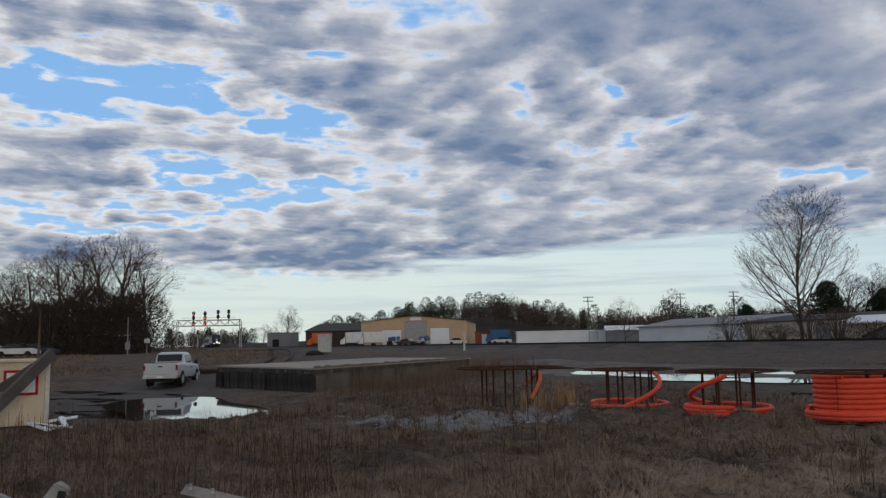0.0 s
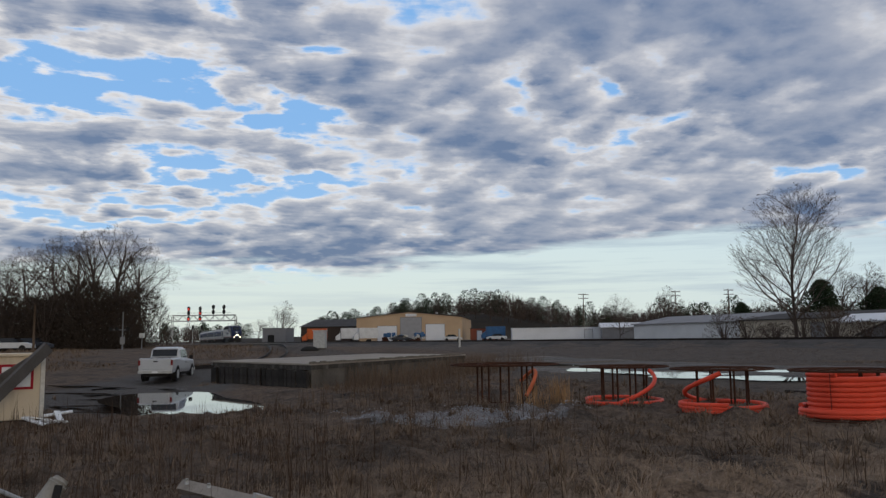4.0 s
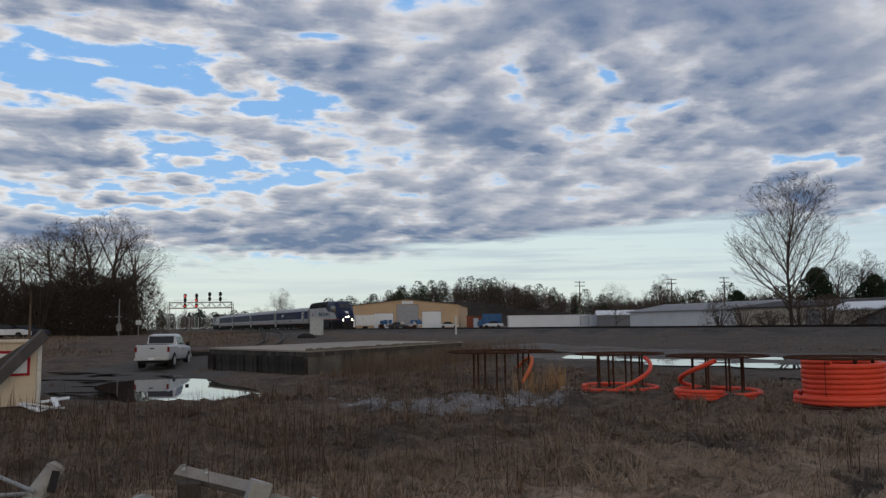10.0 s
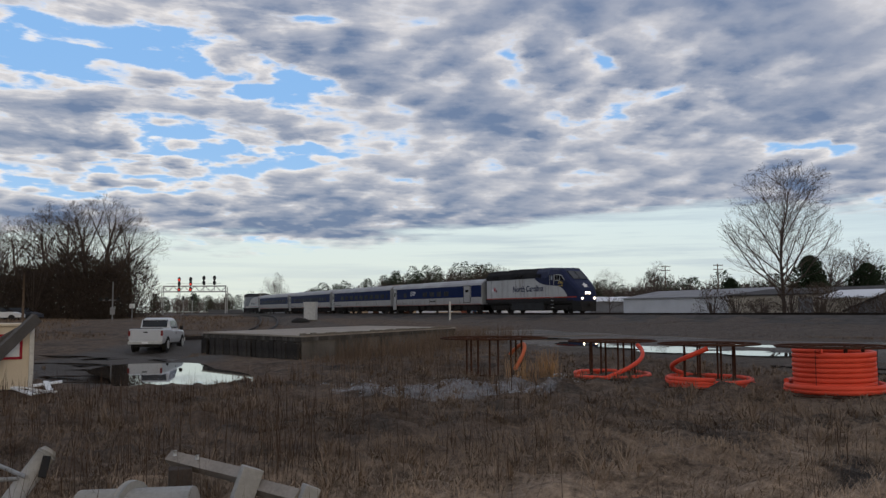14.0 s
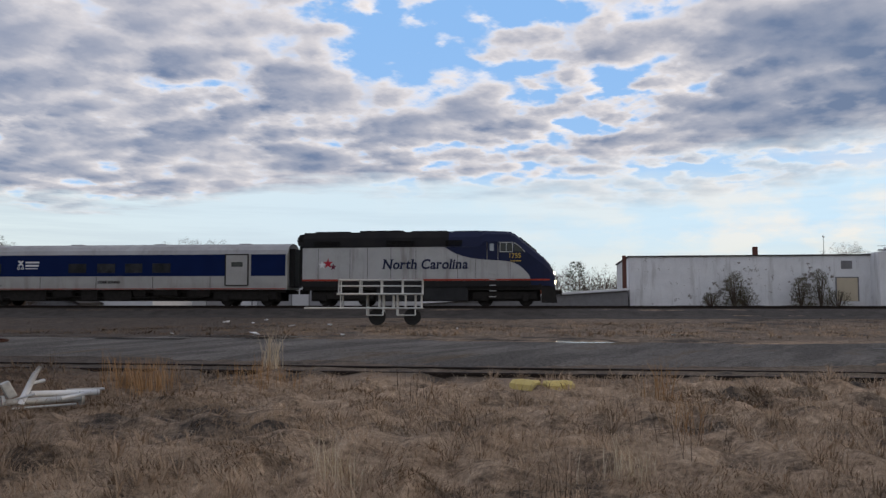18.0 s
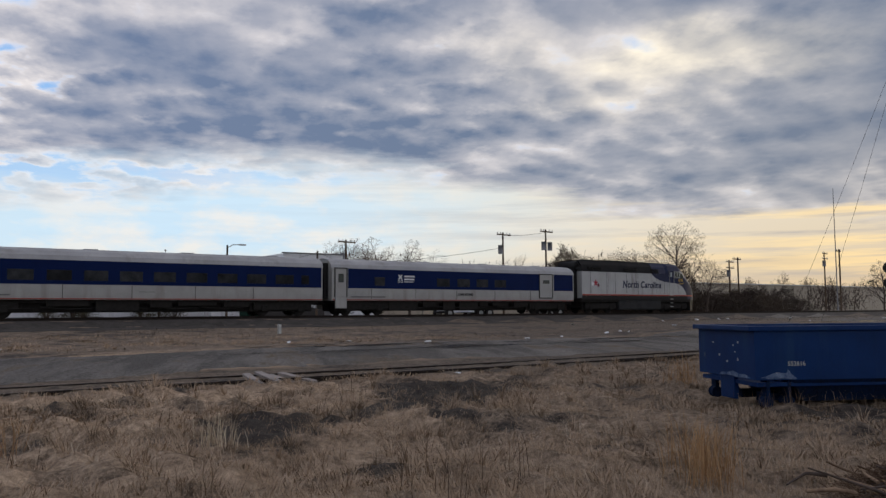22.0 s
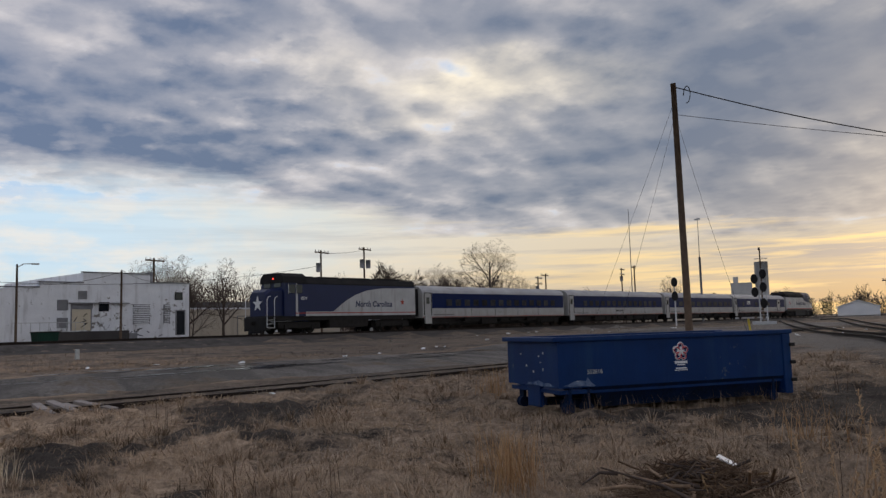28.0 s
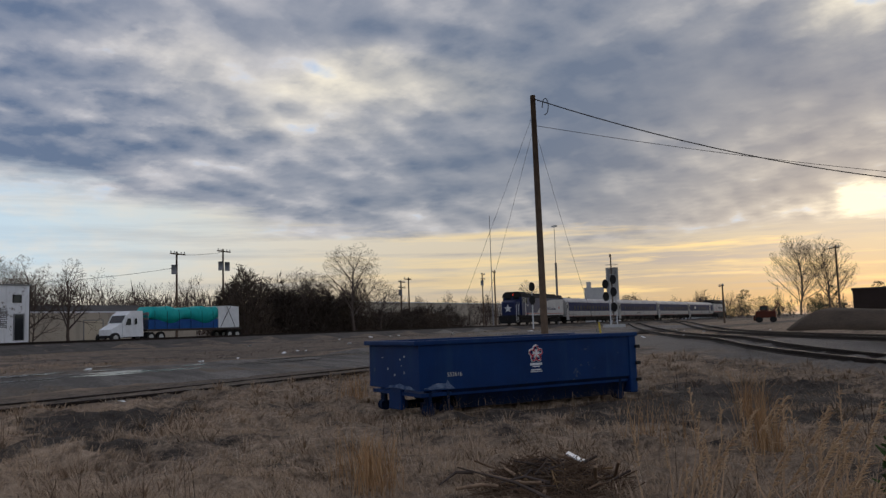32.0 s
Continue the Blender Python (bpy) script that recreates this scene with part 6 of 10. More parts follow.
def flat_block(name, m, L, D, H, wall, label, roof=None, cap=0.15):
    b = thing(name, m, label, "building")
    part("wall", box(B(), 0, L, 0, D, 0, H), wall, b)
    part("roof", box(B(), -0.12, L + 0.12, -0.12, D + 0.12, H, H + cap), roof or M_ROOF_DARK, b)
    return b


def opening(b, x0, x1, z0, z1, material, name="door", label="", frame_mat=None, y=0.0, ribs=False):
    d = part(name, box(B(), x0, x1, y - 0.035, y + 0.02, z0, z1), material, b, label)
    fm = frame_mat or M_BOARD
    bm = B()
    for a0, a1, c0, c1 in ((x0 - 0.1, x0, z0, z1 + 0.1), (x1, x1 + 0.1, z0, z1 + 0.1), (x0, x1, z1, z1 + 0.1)):
        box(bm, a0, a1, y - 0.06, y + 0.02, c0, c1)
    part("frame", bm, fm, d)
    if ribs:
        bm = B()
        z = z0 + 0.25
        while z < z1 - 0.05:
            box(bm, x0, x1, y - 0.045, y - 0.034, z, z + 0.03)
            z += 0.3
        part("slat", bm, material, d)
    return d


# grey shed with white roof
b = gable_shed("metal_shed", bframe(-67.5, -25), 31, 12, 2.25, 3.05, M_WALL_GRAY, M_ROOF_WHITE, "long grey metal shed with white sheet roof")
for x0 in (2.5, 7.8, 13.2, 18.5, 24.0):
    opening(b, x0, x0 + 3.4, 0.0, 1.9, M_DOOR_GRAY, "door", "grey roller door", ribs=True)
opening(b, 11.4, 12.5, 0.1, 1.9, M_WHITE)
# low white sheds before it
b = flat_block("white_store", bframe(-73.5, -17), 12.2, 8, 2.25, M_ROOF_WHITE, "low white metal store with blank walls", M_ROOF_WHITE)
b = gable_shed("lean_shed", bframe(-76.6, -13.5), 10.2, 3.2, 0.4, 2.2, M_BOARD, M_ROOF_DARK, "low dark gabled shed with grey boarded front", along=False)
b = gable_shed("pale_hut", bframe(-83, -18), 10, 6, 1.7, 2.4, M_WALL_CREAM, M_ROOF_WHITE, "low pale hut with white roof")
# brick gable far off
b = gable_shed("brick_hall", bframe(-48.4, -120, 1.0), 22, 30, 4.3, 5.9, M_BRICK, M_ROOF_DARK, "red brick hall with shallow dark gable roof", along=False)
# long lean-to
b = thing("lean_to", bframe(-37, -20), "long low dark lean-to with white sheet roof edge", "building")
part("wall", prism(B(), [(0, 0), (18.4, 0), (18.4, 1.5), (0, 0.35)], 0, 7), M_BOARD, b)
part("roof", prism(B(), [(-0.4, 0.36), (18.45, 1.54), (18.45, 1.74), (-0.4, 0.52)], -0.3, 7.3), M_ROOF_WHITE, b)
# white works, two builds
b = flat_block("white_works", bframe(-18.3, -22), 20.4, 16, 4.55, M_WALL_WHITE, "long white painted works with peeling walls", M_ROOF_DARK, 0.12)
part("chimney", box(B(), 10.75, 11.15, 0.1, 0.5, 3.9, 5.4, 0.03), mat("flue_brick", (0.13, 0.06, 0.05), None, 3, 0.9), b, "dark red brick flue")
part("chimney", box(B(), -0.6, -0.25, -0.2, 0.2, 0.2, 4.7, 0.03), MATS["flue_brick"], b, "dark red brick flue")
part("vent", box(B(), 18.0, 18.9, -0.05, 0.03, 3.4, 4.1), M_BOARD, b)
opening(b, 17.6, 19.3, 0.6, 2.6, M_DOOR_CREAM)
for x0 in (4.0, 9.1, 13.0):
    part("damp_stain", box(B(), x0, x0 + 2.4, -0.02, 0.01, 0.0, 0.22), M_BOARD, b)
for k, (s, h) in enumerate([(-11.5, 1.6), (-9.5, 3.4), (-8.6, 2.0), (-4.0, 3.0), (-2.4, 3.3), (-1.0, 1.6)]):
    q = on_line(s, -20.8)
    shrub(q.x, q.y, h, 0.9 + 0.2 * (k % 3), M_SHRUB_G, 200 + k, 650, "vine", "bare climbing vine on a white wall")
b = thing("white_depot", bframe(2.1, -20), "white painted depot with stepped parapet and graffiti", "building")
part("wall", prism(B(), [(0, 0), (17.8, 0), (17.8, 5.45), (13.6, 5.5), (13.6, 6.35), (7.1, 6.25), (7.1, 5.35), (3.3, 5.3), (3.3, 4.9), (0, 4.75)], 0, 18), M_WALL_WHITE, b, "peeling white front")
bm = B()
for x0, x1, z in ((3.2, 7.1, 5.32), (7.0, 13.7, 6.28), (13.6, 17.9, 5.45), (0, 3.3, 4.85)):
    box(bm, x0, x1, -0.08, 0.3, z, z + 0.1)
part("coping", bm, M_BOARD, b, "dark coping line")
opening(b, 6.1, 7.8, 1.05, 2.95, M_DOOR_CREAM, "door", "cream loading door with scrawls", M_BOARD)
rr = random.Random(17)
for k in range(9):
    gx, gz, col = rr.choice((rr.uniform(3.6, 5.6), rr.uniform(8.4, 12.8))), rr.uniform(0.7, 1.5), (M_BLACK, M_LOCO_BLUE, M_BOARD)[k % 3]
    pts = [(gx + 0.11 * j + rr.uniform(-0.08, 0.08), -0.012, gz + rr.uniform(-0.28, 0.28)) for j in range(6)]
    part("scrawl", tube(B(), pts, 0.022, 4), col, b, "sprayed scrawl stroke")
part("canopy", box(B(), 5.8, 11.4, -0.25, 0.02, 3.45, 3.55), M_BOARD, b)
part("panel", box(B(), 6.0, 8.0, -0.03, 0.01, 3.0, 3.45), M_BOARD, b)
for x0, x1, z0, z1, mm in ((4.9, 5.65, 2.85, 3.7, M_BOARD), (4.9, 5.65, 1.3, 2.1, M_BOARD), (6.75, 7.35, 3.85, 4.5, M_BOARD), (8.65, 9.4, 2.75, 3.5, M_GLASS_DARK), (16.3, 16.95, 3.85, 4.5, M_GLASS_DARK)):
    opening(b, x0, x1, z0, z1, mm, "window", frame_mat=M_BLACK if mm is M_GLASS_DARK else M_BOARD)
for x0, x1 in ((11.8, 13.65), (14.95, 15.75)):
    part("louvre_back", box(B(), x0 + 0.05, x1 - 0.05, -0.03, 0.01, 1.5, 3.4), M_BOARD, b, "flat dark panel behind the slats")
    for k in range(11):
        w0, w1 = rr.uniform(0.0, 0.22), rr.uniform(0.0, 0.22)
        part("louvre", box(B(), x0 + w0, x1 - w1, -0.06, -0.028, 1.5 + k * 0.175, 1.585 + k * 0.175), M_WALL_WHITE, b, "peeling white slat")
# dark panel on the wall stands in for the unlit inside
opening(b, 16.4, 17.25, 0.4, 2.75, M_GLASS_DARK, "door", "flat dark panel drawn as an open doorway", M_BOARD)
opening(b, 11.2, 12.2, 0.05, 0.6, M_BOARD, "vent")
part("dock", box(B(), 3.3, 10.4, -2.2, -0.02, -0.2, 0.95, 0.03), M_ROOF_DARK, b, "dark loading platform")
bm = B()
for k in range(9):
    tube(bm, [(0.3 + k * 0.75, -2.0, 0.9), (0.3 + k * 0.75, -2.0, 1.75)], 0.025, 5)
tube(bm, [(0.3, -2.0, 1.75), (6.3, -2.0, 1.75)], 0.025, 5)
part("railing", bm, M_GALV, b)
rg = random.Random(9)
for k in range(22):
    x, z = rg.uniform(8.2, 15.6), rg.uniform(0.35, 1.25)
    if k > 15:
        x, z = rg.uniform(6.3, 7.7), rg.uniform(1.3, 2.5)
    a = rg.uniform(-70, 70)
    me = B()
    bmesh.ops.create_cube(me, size=1.0, matrix=pose(x, -0.045 if k > 15 else -0.012, z, 0, a, 0) @ Matrix.Diagonal((rg.uniform(0.25, 0.6), 0.012, 0.07, 1)))
    part("graffiti", me, M_BLACK if k % 3 else M_LOCO_BLUE, b)
b = thing("skip", bframe(2.0, -13, 1.15), "dark green steel waste skip beside the depot", "skip")
part("bin", prism(B(), [(0.6, 0.15), (2.0, 0.15), (2.1, 1.0), (0.5, 1.0)], 0, 1.5), mat("dark_green_paint", (0.010, 0.040, 0.028), None, 2, 0.6), b)
part("lid", box(B(), 0.45, 2.15, -0.05, 1.55, 1.0, 1.08, 0.02), M_BLACK, b)
# cream store, red roof beyond
b = flat_block("cream_store", bframe(20.5, -32), 30, 10, 3.3, M_WALL_CREAM, "low cream block store beside the railway", M_WHITE, 0.18)
opening(b, 13.4, 15.8, 0.0, 2.4, M_DOOR_CREAM)
b = gable_shed("dark_roof_shed", bframe(30, -50, 1.4), 30, 14, 3.6, 5.0, M_WALL_CREAM, M_ROOF_DARK, "shed with a dark roof behind the store")
b = gable_shed("long_warehouse", bframe(88, -30, 1.5), 90, 30, 4.6, 5.4, M_WALL_CREAM, M_ROOF_WHITE, "long low pale warehouse behind the bank")
# tan warehouse group, seen end on
x, y = at(6.55, 191)
wd = pose(x, y, 1.5, 0, 0, -5.0)
b = gable_shed("tan_warehouse", wd, 24.8, 34, 5.3, 6.6, M_WALL_TAN, M_ROOF_DARK, "tan sheet metal warehouse with three roller doors", along=False)
opening(b, 5.0, 9.5, 0, 3.4, M_ROOF_WHITE, "door", "white roller door", M_BOARD, ribs=True)
opening(b, 10.4, 15.3, 0, 5.3, M_DOOR_GRAY, "door", "tall grey roller door", M_BOARD, ribs=True)
opening(b, 16.3, 20.7, 0, 3.7, M_ROOF_WHITE, "door", "white roller door", M_BOARD, ribs=True)
part("sign", box(B(), 11.6, 14.2, -0.12, -0.02, 5.55, 6.2), M_WHITE, b, "pale blank sign board")
for xx in (2.0, 6.8, 18.5):
    part("roof_vent", tube(B(), [(xx, 4, 5.6), (xx, 4, 6.6)], 0.3, 8), M_GALV, b)
x, y = at(10.4, 205)
b = gable_shed("dark_shed", pose(x, y, 1.5, 0, 0, -8), 15.5, 24, 3.6, 5.6, mat("dark_brown_wall", (0.06, 0.045, 0.038), None, 0.6, 0.85), M_ROOF_DARK, "dark brown shed beside the warehouse")
x, y = at(13.0, 236)
b = flat_block("block_hut", pose(x, y, 1.3, 0, 0, -12), 7.0, 6, 4.0, M_BOARD, "small grey block hut with open front")
# black panel painted in for the hut's dark open front
opening(b, 1.6, 3.6, 0, 2.2, M_BLACK)
x, y = at(-1.5, 186)
b = flat_block("red_office", pose(x, y, 1.4, 0, 0, 0), 6.3, 6, 2.6, M_BRICK, "small dark red office by the warehouse")
opening(b, 1.4, 2.5, 0, 2.1, M_WHITE)
part("sign", box(B(), 3.4, 5.6, -0.1, -0.02, 1.2, 2.0), mat("green_board", (0.02, 0.12, 0.07), None, 2, 0.7), b, "green board")
x, y = at(-4.4, 176)
b = flat_block("white_office", pose(x, y, 1.4, 0, 0, -2), 19, 7, 2.35, M_ROOF_WHITE, "long low white modular office", M_ROOF_WHITE)
opening(b, 15.5, 17.2, 0.2, 2.0, M_WALL_GRAY)
x, y = at(-10.6, 172)
b = gable_shed("low_white_shed", pose(x, y, 1.4, 0, 0, -8), 10, 9, 2.3, 3.2, M_BOARD, M_ROOF_WHITE, "low shed with pale roof behind the scrub")
b = gable_shed("grey_warehouse", bframe(-141, -38, 1.2), 28, 16, 2.6, 3.9, M_WALL_GRAY, M_ROOF_DULL, "wide grey warehouse with pale shallow roof")
b = gable_shed("pale_warehouse", bframe(-110, -32, 1.2), 34, 16, 2.5, 3.4, M_WALL_CREAM, M_ROOF_DARK, "pale warehouse with a dark roof edge")
opening(b, 12, 14, 0.2, 2.0, M_BOARD)
# scenery to the east
x, y = at(-135.35, 215)
b = thing("silo", pose(x, y, 1.2), "pale concrete silo with a head house", "silo")
part("drum", tube(B(), [(0, 0, 0), (0, 0, 14.2)], 1.6, 20), mat("pale_concrete", (0.45, 0.45, 0.45), (0.36, 0.36, 0.36), 0.5, 0.9), b)
part("rail", tube(B(), [(1.6 * math.cos(a), 1.6 * math.sin(a), 15) for a in np.linspace(0, 6.28, 17)[:-1]], 0.05, 4, closed=True), M_GALV, b)
x, y = at(-133.4, 213)
b = flat_block("plant", pose(x, y, 1.2, 0, 0, -134), 5, 6, 9.0, MATS["pale_concrete"], "pale blocky plant building by the silo", MATS["pale_concrete"])
part("tower", box(B(), 0.6, 1.8, 1, 3, 9.1, 10.7), MATS["pale_concrete"], b)
x, y = at(-139.7, 238)
b = gable_shed("white_barn", pose(x, y, 1.2, 0, 0, -140), 10, 10, 2.6, 4.2, M_ROOF_WHITE, M_ROOF_WHITE, "low white shed past the junction", along=False)
# bank with rough grass
bm = B()
secs = []
for k, (cx, cy, w, h) in enumerate([(35.5, -54.5, 0.4, 0.05), (34.4, -54.8, 1.8, 0.8), (32.8, -55, 3.0, 1.42), (30.5, -55.5, 3.6, 1.25), (26, -57, 4, 1.0), (18, -59, 4, 0.9), (8, -62, 4, 0.8)]):
    n = Vector((0.2, 0.98, 0))
    secs.append([(cx + n.x * w * u, cy + n.y * w * u, 0.75 + h * v) for u, v in ((-1.5, -0.3), (-1, 0.3), (-0.55, 0.85), (0, 1), (0.55, 0.85), (1, 0.3), (1.5, -0.3))])
loft(bm, secs, smooth=True)
M_BANK = mat("rough_bank", (0.075, 0.055, 0.04), (0.04, 0.032, 0.024), 0.5, 0.95, bump=0.8, fine=6)
tagged(part("bank", bm, M_BANK), "rough grassy earth bank beside the branch track", "bank", kind="structure")
x, y = at(-150.4, 96)
b = flat_block("dark_hut", pose(x, y, 1.7, 0, 0, -150), 9, 6, 2.5, mat("dark_cladding", (0.035, 0.025, 0.022), None, 1, 0.85), "dark clad hut on the bank")


def water_tower():
    q = on_line(-42.7, -180)
    t = thing("water_tower", pose(q.x, q.y, 1.0), "rusty steel water tower on legs above the trees", "water tower")
    M_TANK = mat("rusty_tank", (0.20, 0.17, 0.13), (0.12, 0.095, 0.075), 0.8, 0.8, stain=(0.07, 0.045, 0.03), stain_amt=0.8)
    part("tank", tube(B(), [(0, 0, 14.4), (0, 0, 18.6)], 2.35, 24), M_TANK, t)
    part("roof", tube(B(), [(0, 0, 18.6), (0, 0, 19.3)], 2.45, 24, 0.3), M_TANK, t)
    part("bowl", tube(B(), [(0, 0, 12.9), (0, 0, 14.4)], 0.9, 20, 2.3), M_TANK, t)
    part("walkway", tube(B(), [(2.7 * math.cos(a), 2.7 * math.sin(a), 14.5) for a in np.linspace(0, 6.28, 21)[:-1]], 0.09, 4, closed=True), M_RUST, t)
    for k in range(4):
        a = 0.6 + k * math.pi / 2
        part("leg", tube(B(), [(2.9 * math.cos(a), 2.9 * math.sin(a), 0), (2.1 * math.cos(a), 2.1 * math.sin(a), 14.4)], 0.16, 6), M_RUST, t)
    part("riser", tube(B(), [(0, 0, 0), (0, 0, 13)], 0.3, 8), M_RUST, t)


water_tower()

# ---------- the yard ----------
M_WATER = mat("puddle_water", (0.02, 0.02, 0.02), (0.03, 0.028, 0.025), 0.8, 0.03, bump=0.0, spec=0.6)
MATS["puddle_water"].node_tree.nodes["Principled BSDF"].inputs["Roughness"].default_value = 0.02
for _l in list(MATS["puddle_water"].node_tree.links):
    if _l.to_socket.name == "Roughness":
        MATS["puddle_water"].node_tree.links.remove(_l)

M_WET = mat("wind_ruffled_water", (0.03, 0.027, 0.025), (0.02, 0.018, 0.017), 1.5, 0.09, bump=0.18, fine=9, spec=0.9)


def puddle(cx, cy, rx, ry, rz, z, seed, label="shallow rain puddle reflecting the evening sky", wob=0.3, n=44, material=None, tilt=0.0):
    r = random.Random(seed)
    ph = [(r.uniform(0, 6.28), r.uniform(0.3, 1.0)) for _ in range(6)]
    vs = [(0, 0, 0)]
    for k in range(n):
        a = 2 * math.pi * k / n
        w = 1 + wob * sum(A * math.sin((j + 2) * a + p) / (j + 1.5) for j, (p, A) in enumerate(ph))
        vs.append((rx * w * math.cos(a), ry * w * math.sin(a), 0))
    F = []
    for k in range(n):
        F += [0, 1 + k, 1 + (k + 1) % n]
    me = arr_mesh("puddle", np.array(vs), np.array(F), np.full(n, 3), material or M_WATER)
    ob = new("puddle", me)
    ob.matrix_basis = pose(cx, cy, z) @ pose(0, 0, 0, 0, 0, rz) @ pose(0, 0, 0, tilt, 0, 0)
    tagged(ob, label, "puddle", "puddles", "structure")


def lz(x, y):
    return float(land(x, y))


puddle(-8.9, 26.8, 6.3, 2.5, 112, -0.25, 1, wob=0.3)
for _k, (_x, _y, _a, _b, _r) in enumerate(((-15.6, 33.4, 2.6, 0.42, 170), (-13.6, 30.6, 1.9, 0.3, 165), (-14.4, 36.6, 2.2, 0.5, 160), (-12.6, 27.2, 1.3, 0.3, 170), (-17.2, 38.4, 2.0, 0.5, 150), (-11.4, 24.2, 1.2, 0.22, 165))):
    puddle(_x, _y, _a, _b, _r, lz(_x, _y) + 0.05, 300 + _k, "shallow water lying in muddy wheel ruts", wob=0.6)
puddle(-19.5, 62.0, 4.0, 1.6, 100, lz(-19.5, 62) + 0.05, 3)
for _k, (_x, _y, _a, _b) in enumerate(((6.9, 37.6, 2.6, 1.1), (9.2, 32.6, 2.7, 1.5), (11.7, 28.6, 2.3, 1.1), (12.9, 33.4, 1.6, 0.7))):
    puddle(_x, _y, _a, _b, -64.9 + 9 * (_k % 2), lz(_x, _y) + 0.055, 60 + _k, tilt=1.2, wob=0.55)
puddle(5.5, 45.5, 3.2, 0.8, -62, lz(5.5, 45.5) + 0.06, 6)
_rp = random.Random(77)
STREAKS = []
for _s, _p, _a, _b in [(-1.2, 24.4, 3.4, 1.6), (-8.8, 22.2, 3.0, 0.9), (8, 25, 4.2, 1.2), (15, 25.5, 4.4, 1.0), (20, 26.2, 5.0, 1.0), (24, 24.5, 5.0, 0.8), (29, 25.6, 4.0, 0.9), (-38, 21.6, 4.0, 1.0)]:
    for _j in range(7):
        STREAKS.append((_s + _rp.uniform(-_a, _a), _p + _rp.uniform(-_b, _b), _rp.uniform(0.6, 2.0), _rp.uniform(0.07, 0.27)))
STREAKS += [(-11.5, 25.25, 3.0, 0.07), (-8.2, 25.45, 2.6, 0.09), (-5.3, 25.4, 1.7, 0.22), (-4.3, 25.9, 1.4, 0.16), (-3.4, 25.2, 1.6, 0.2), (-0.6, 25.9, 3.0, 0.09), (3.6, 25.5, 3.2, 0.08), (-9.5, 26.3, 2.4, 0.05), (-1.8, 20.5, 1.3, 0.12),
            (-40.6, 23.1, 1.5, 0.34), (-42.2, 22.5, 1.0, 0.2), (-23.7, 23.5, 1.0, 0.26), (-24.8, 22.9, 0.8, 0.14), (-46.0, 22.3, 1.4, 0.25)]
for k, (s, p, rx, ry) in enumerate(STREAKS):
    q = on_line(s, p)
    puddle(q.x, q.y, rx, ry, TRACK_YAW, lz(q.x, q.y) + 0.062, 20 + k, "thin streak of standing water on the wet gravel road", material=M_WET, tilt=1.0, wob=0.5, n=24)
# pale gravel patch
M_PALE = mat("pale_gravel", (0.42, 0.43, 0.45), (0.25, 0.25, 0.26), 1.2, 0.9, bump=0.6, fine=20)


def gravel_spill():
    rs = np.random.default_rng(31)
    n = 1500
    a, u = rs.uniform(0, 6.28, n), rs.random(n) ** 0.6
    X = 0.2 + 2.7 * u * np.cos(a) * (1 + 0.25 * np.sin(3 * a))
    Y = 18.7 + 1.5 * u * np.sin(a) * (1 + 0.25 * np.cos(2 * a))
    Z = land_bumps(X, Y)
    unit = np.array([(1, 0, 0), (0.3, 0.95, 0), (-0.8, 0.6, 0), (-0.8, -0.6, 0), (0.3, -0.95, 0), (0.1, 0.1, 0.8), (0, 0, -0.4)])
    tri = np.array([(0, 1, 5), (1, 2, 5), (2, 3, 5), (3, 4, 5), (4, 0, 5), (1, 0, 6), (2, 1, 6), (3, 2, 6), (4, 3, 6), (0, 4, 6)])
    S = rs.uniform(0.008, 0.024, n) * (1 + 0.9 * (rs.random(n) < 0.05))
    V = unit[None] * S[:, None, None] * rs.uniform(0.7, 1.3, (n, 7, 1)) + np.stack([X, Y, Z + 0.02], 1)[:, None, :]
    F = (tri[None] + np.arange(n)[:, None, None] * 7).ravel()
    ob = new("gravel_spill", arr_mesh("gravel_spill", V.reshape(-1, 3), F, np.full(len(F) // 3, 3), M_PALE))
    tagged(ob, "patch of spilled pale gravel on the earth", "gravel", kind="stuff")


gravel_spill()


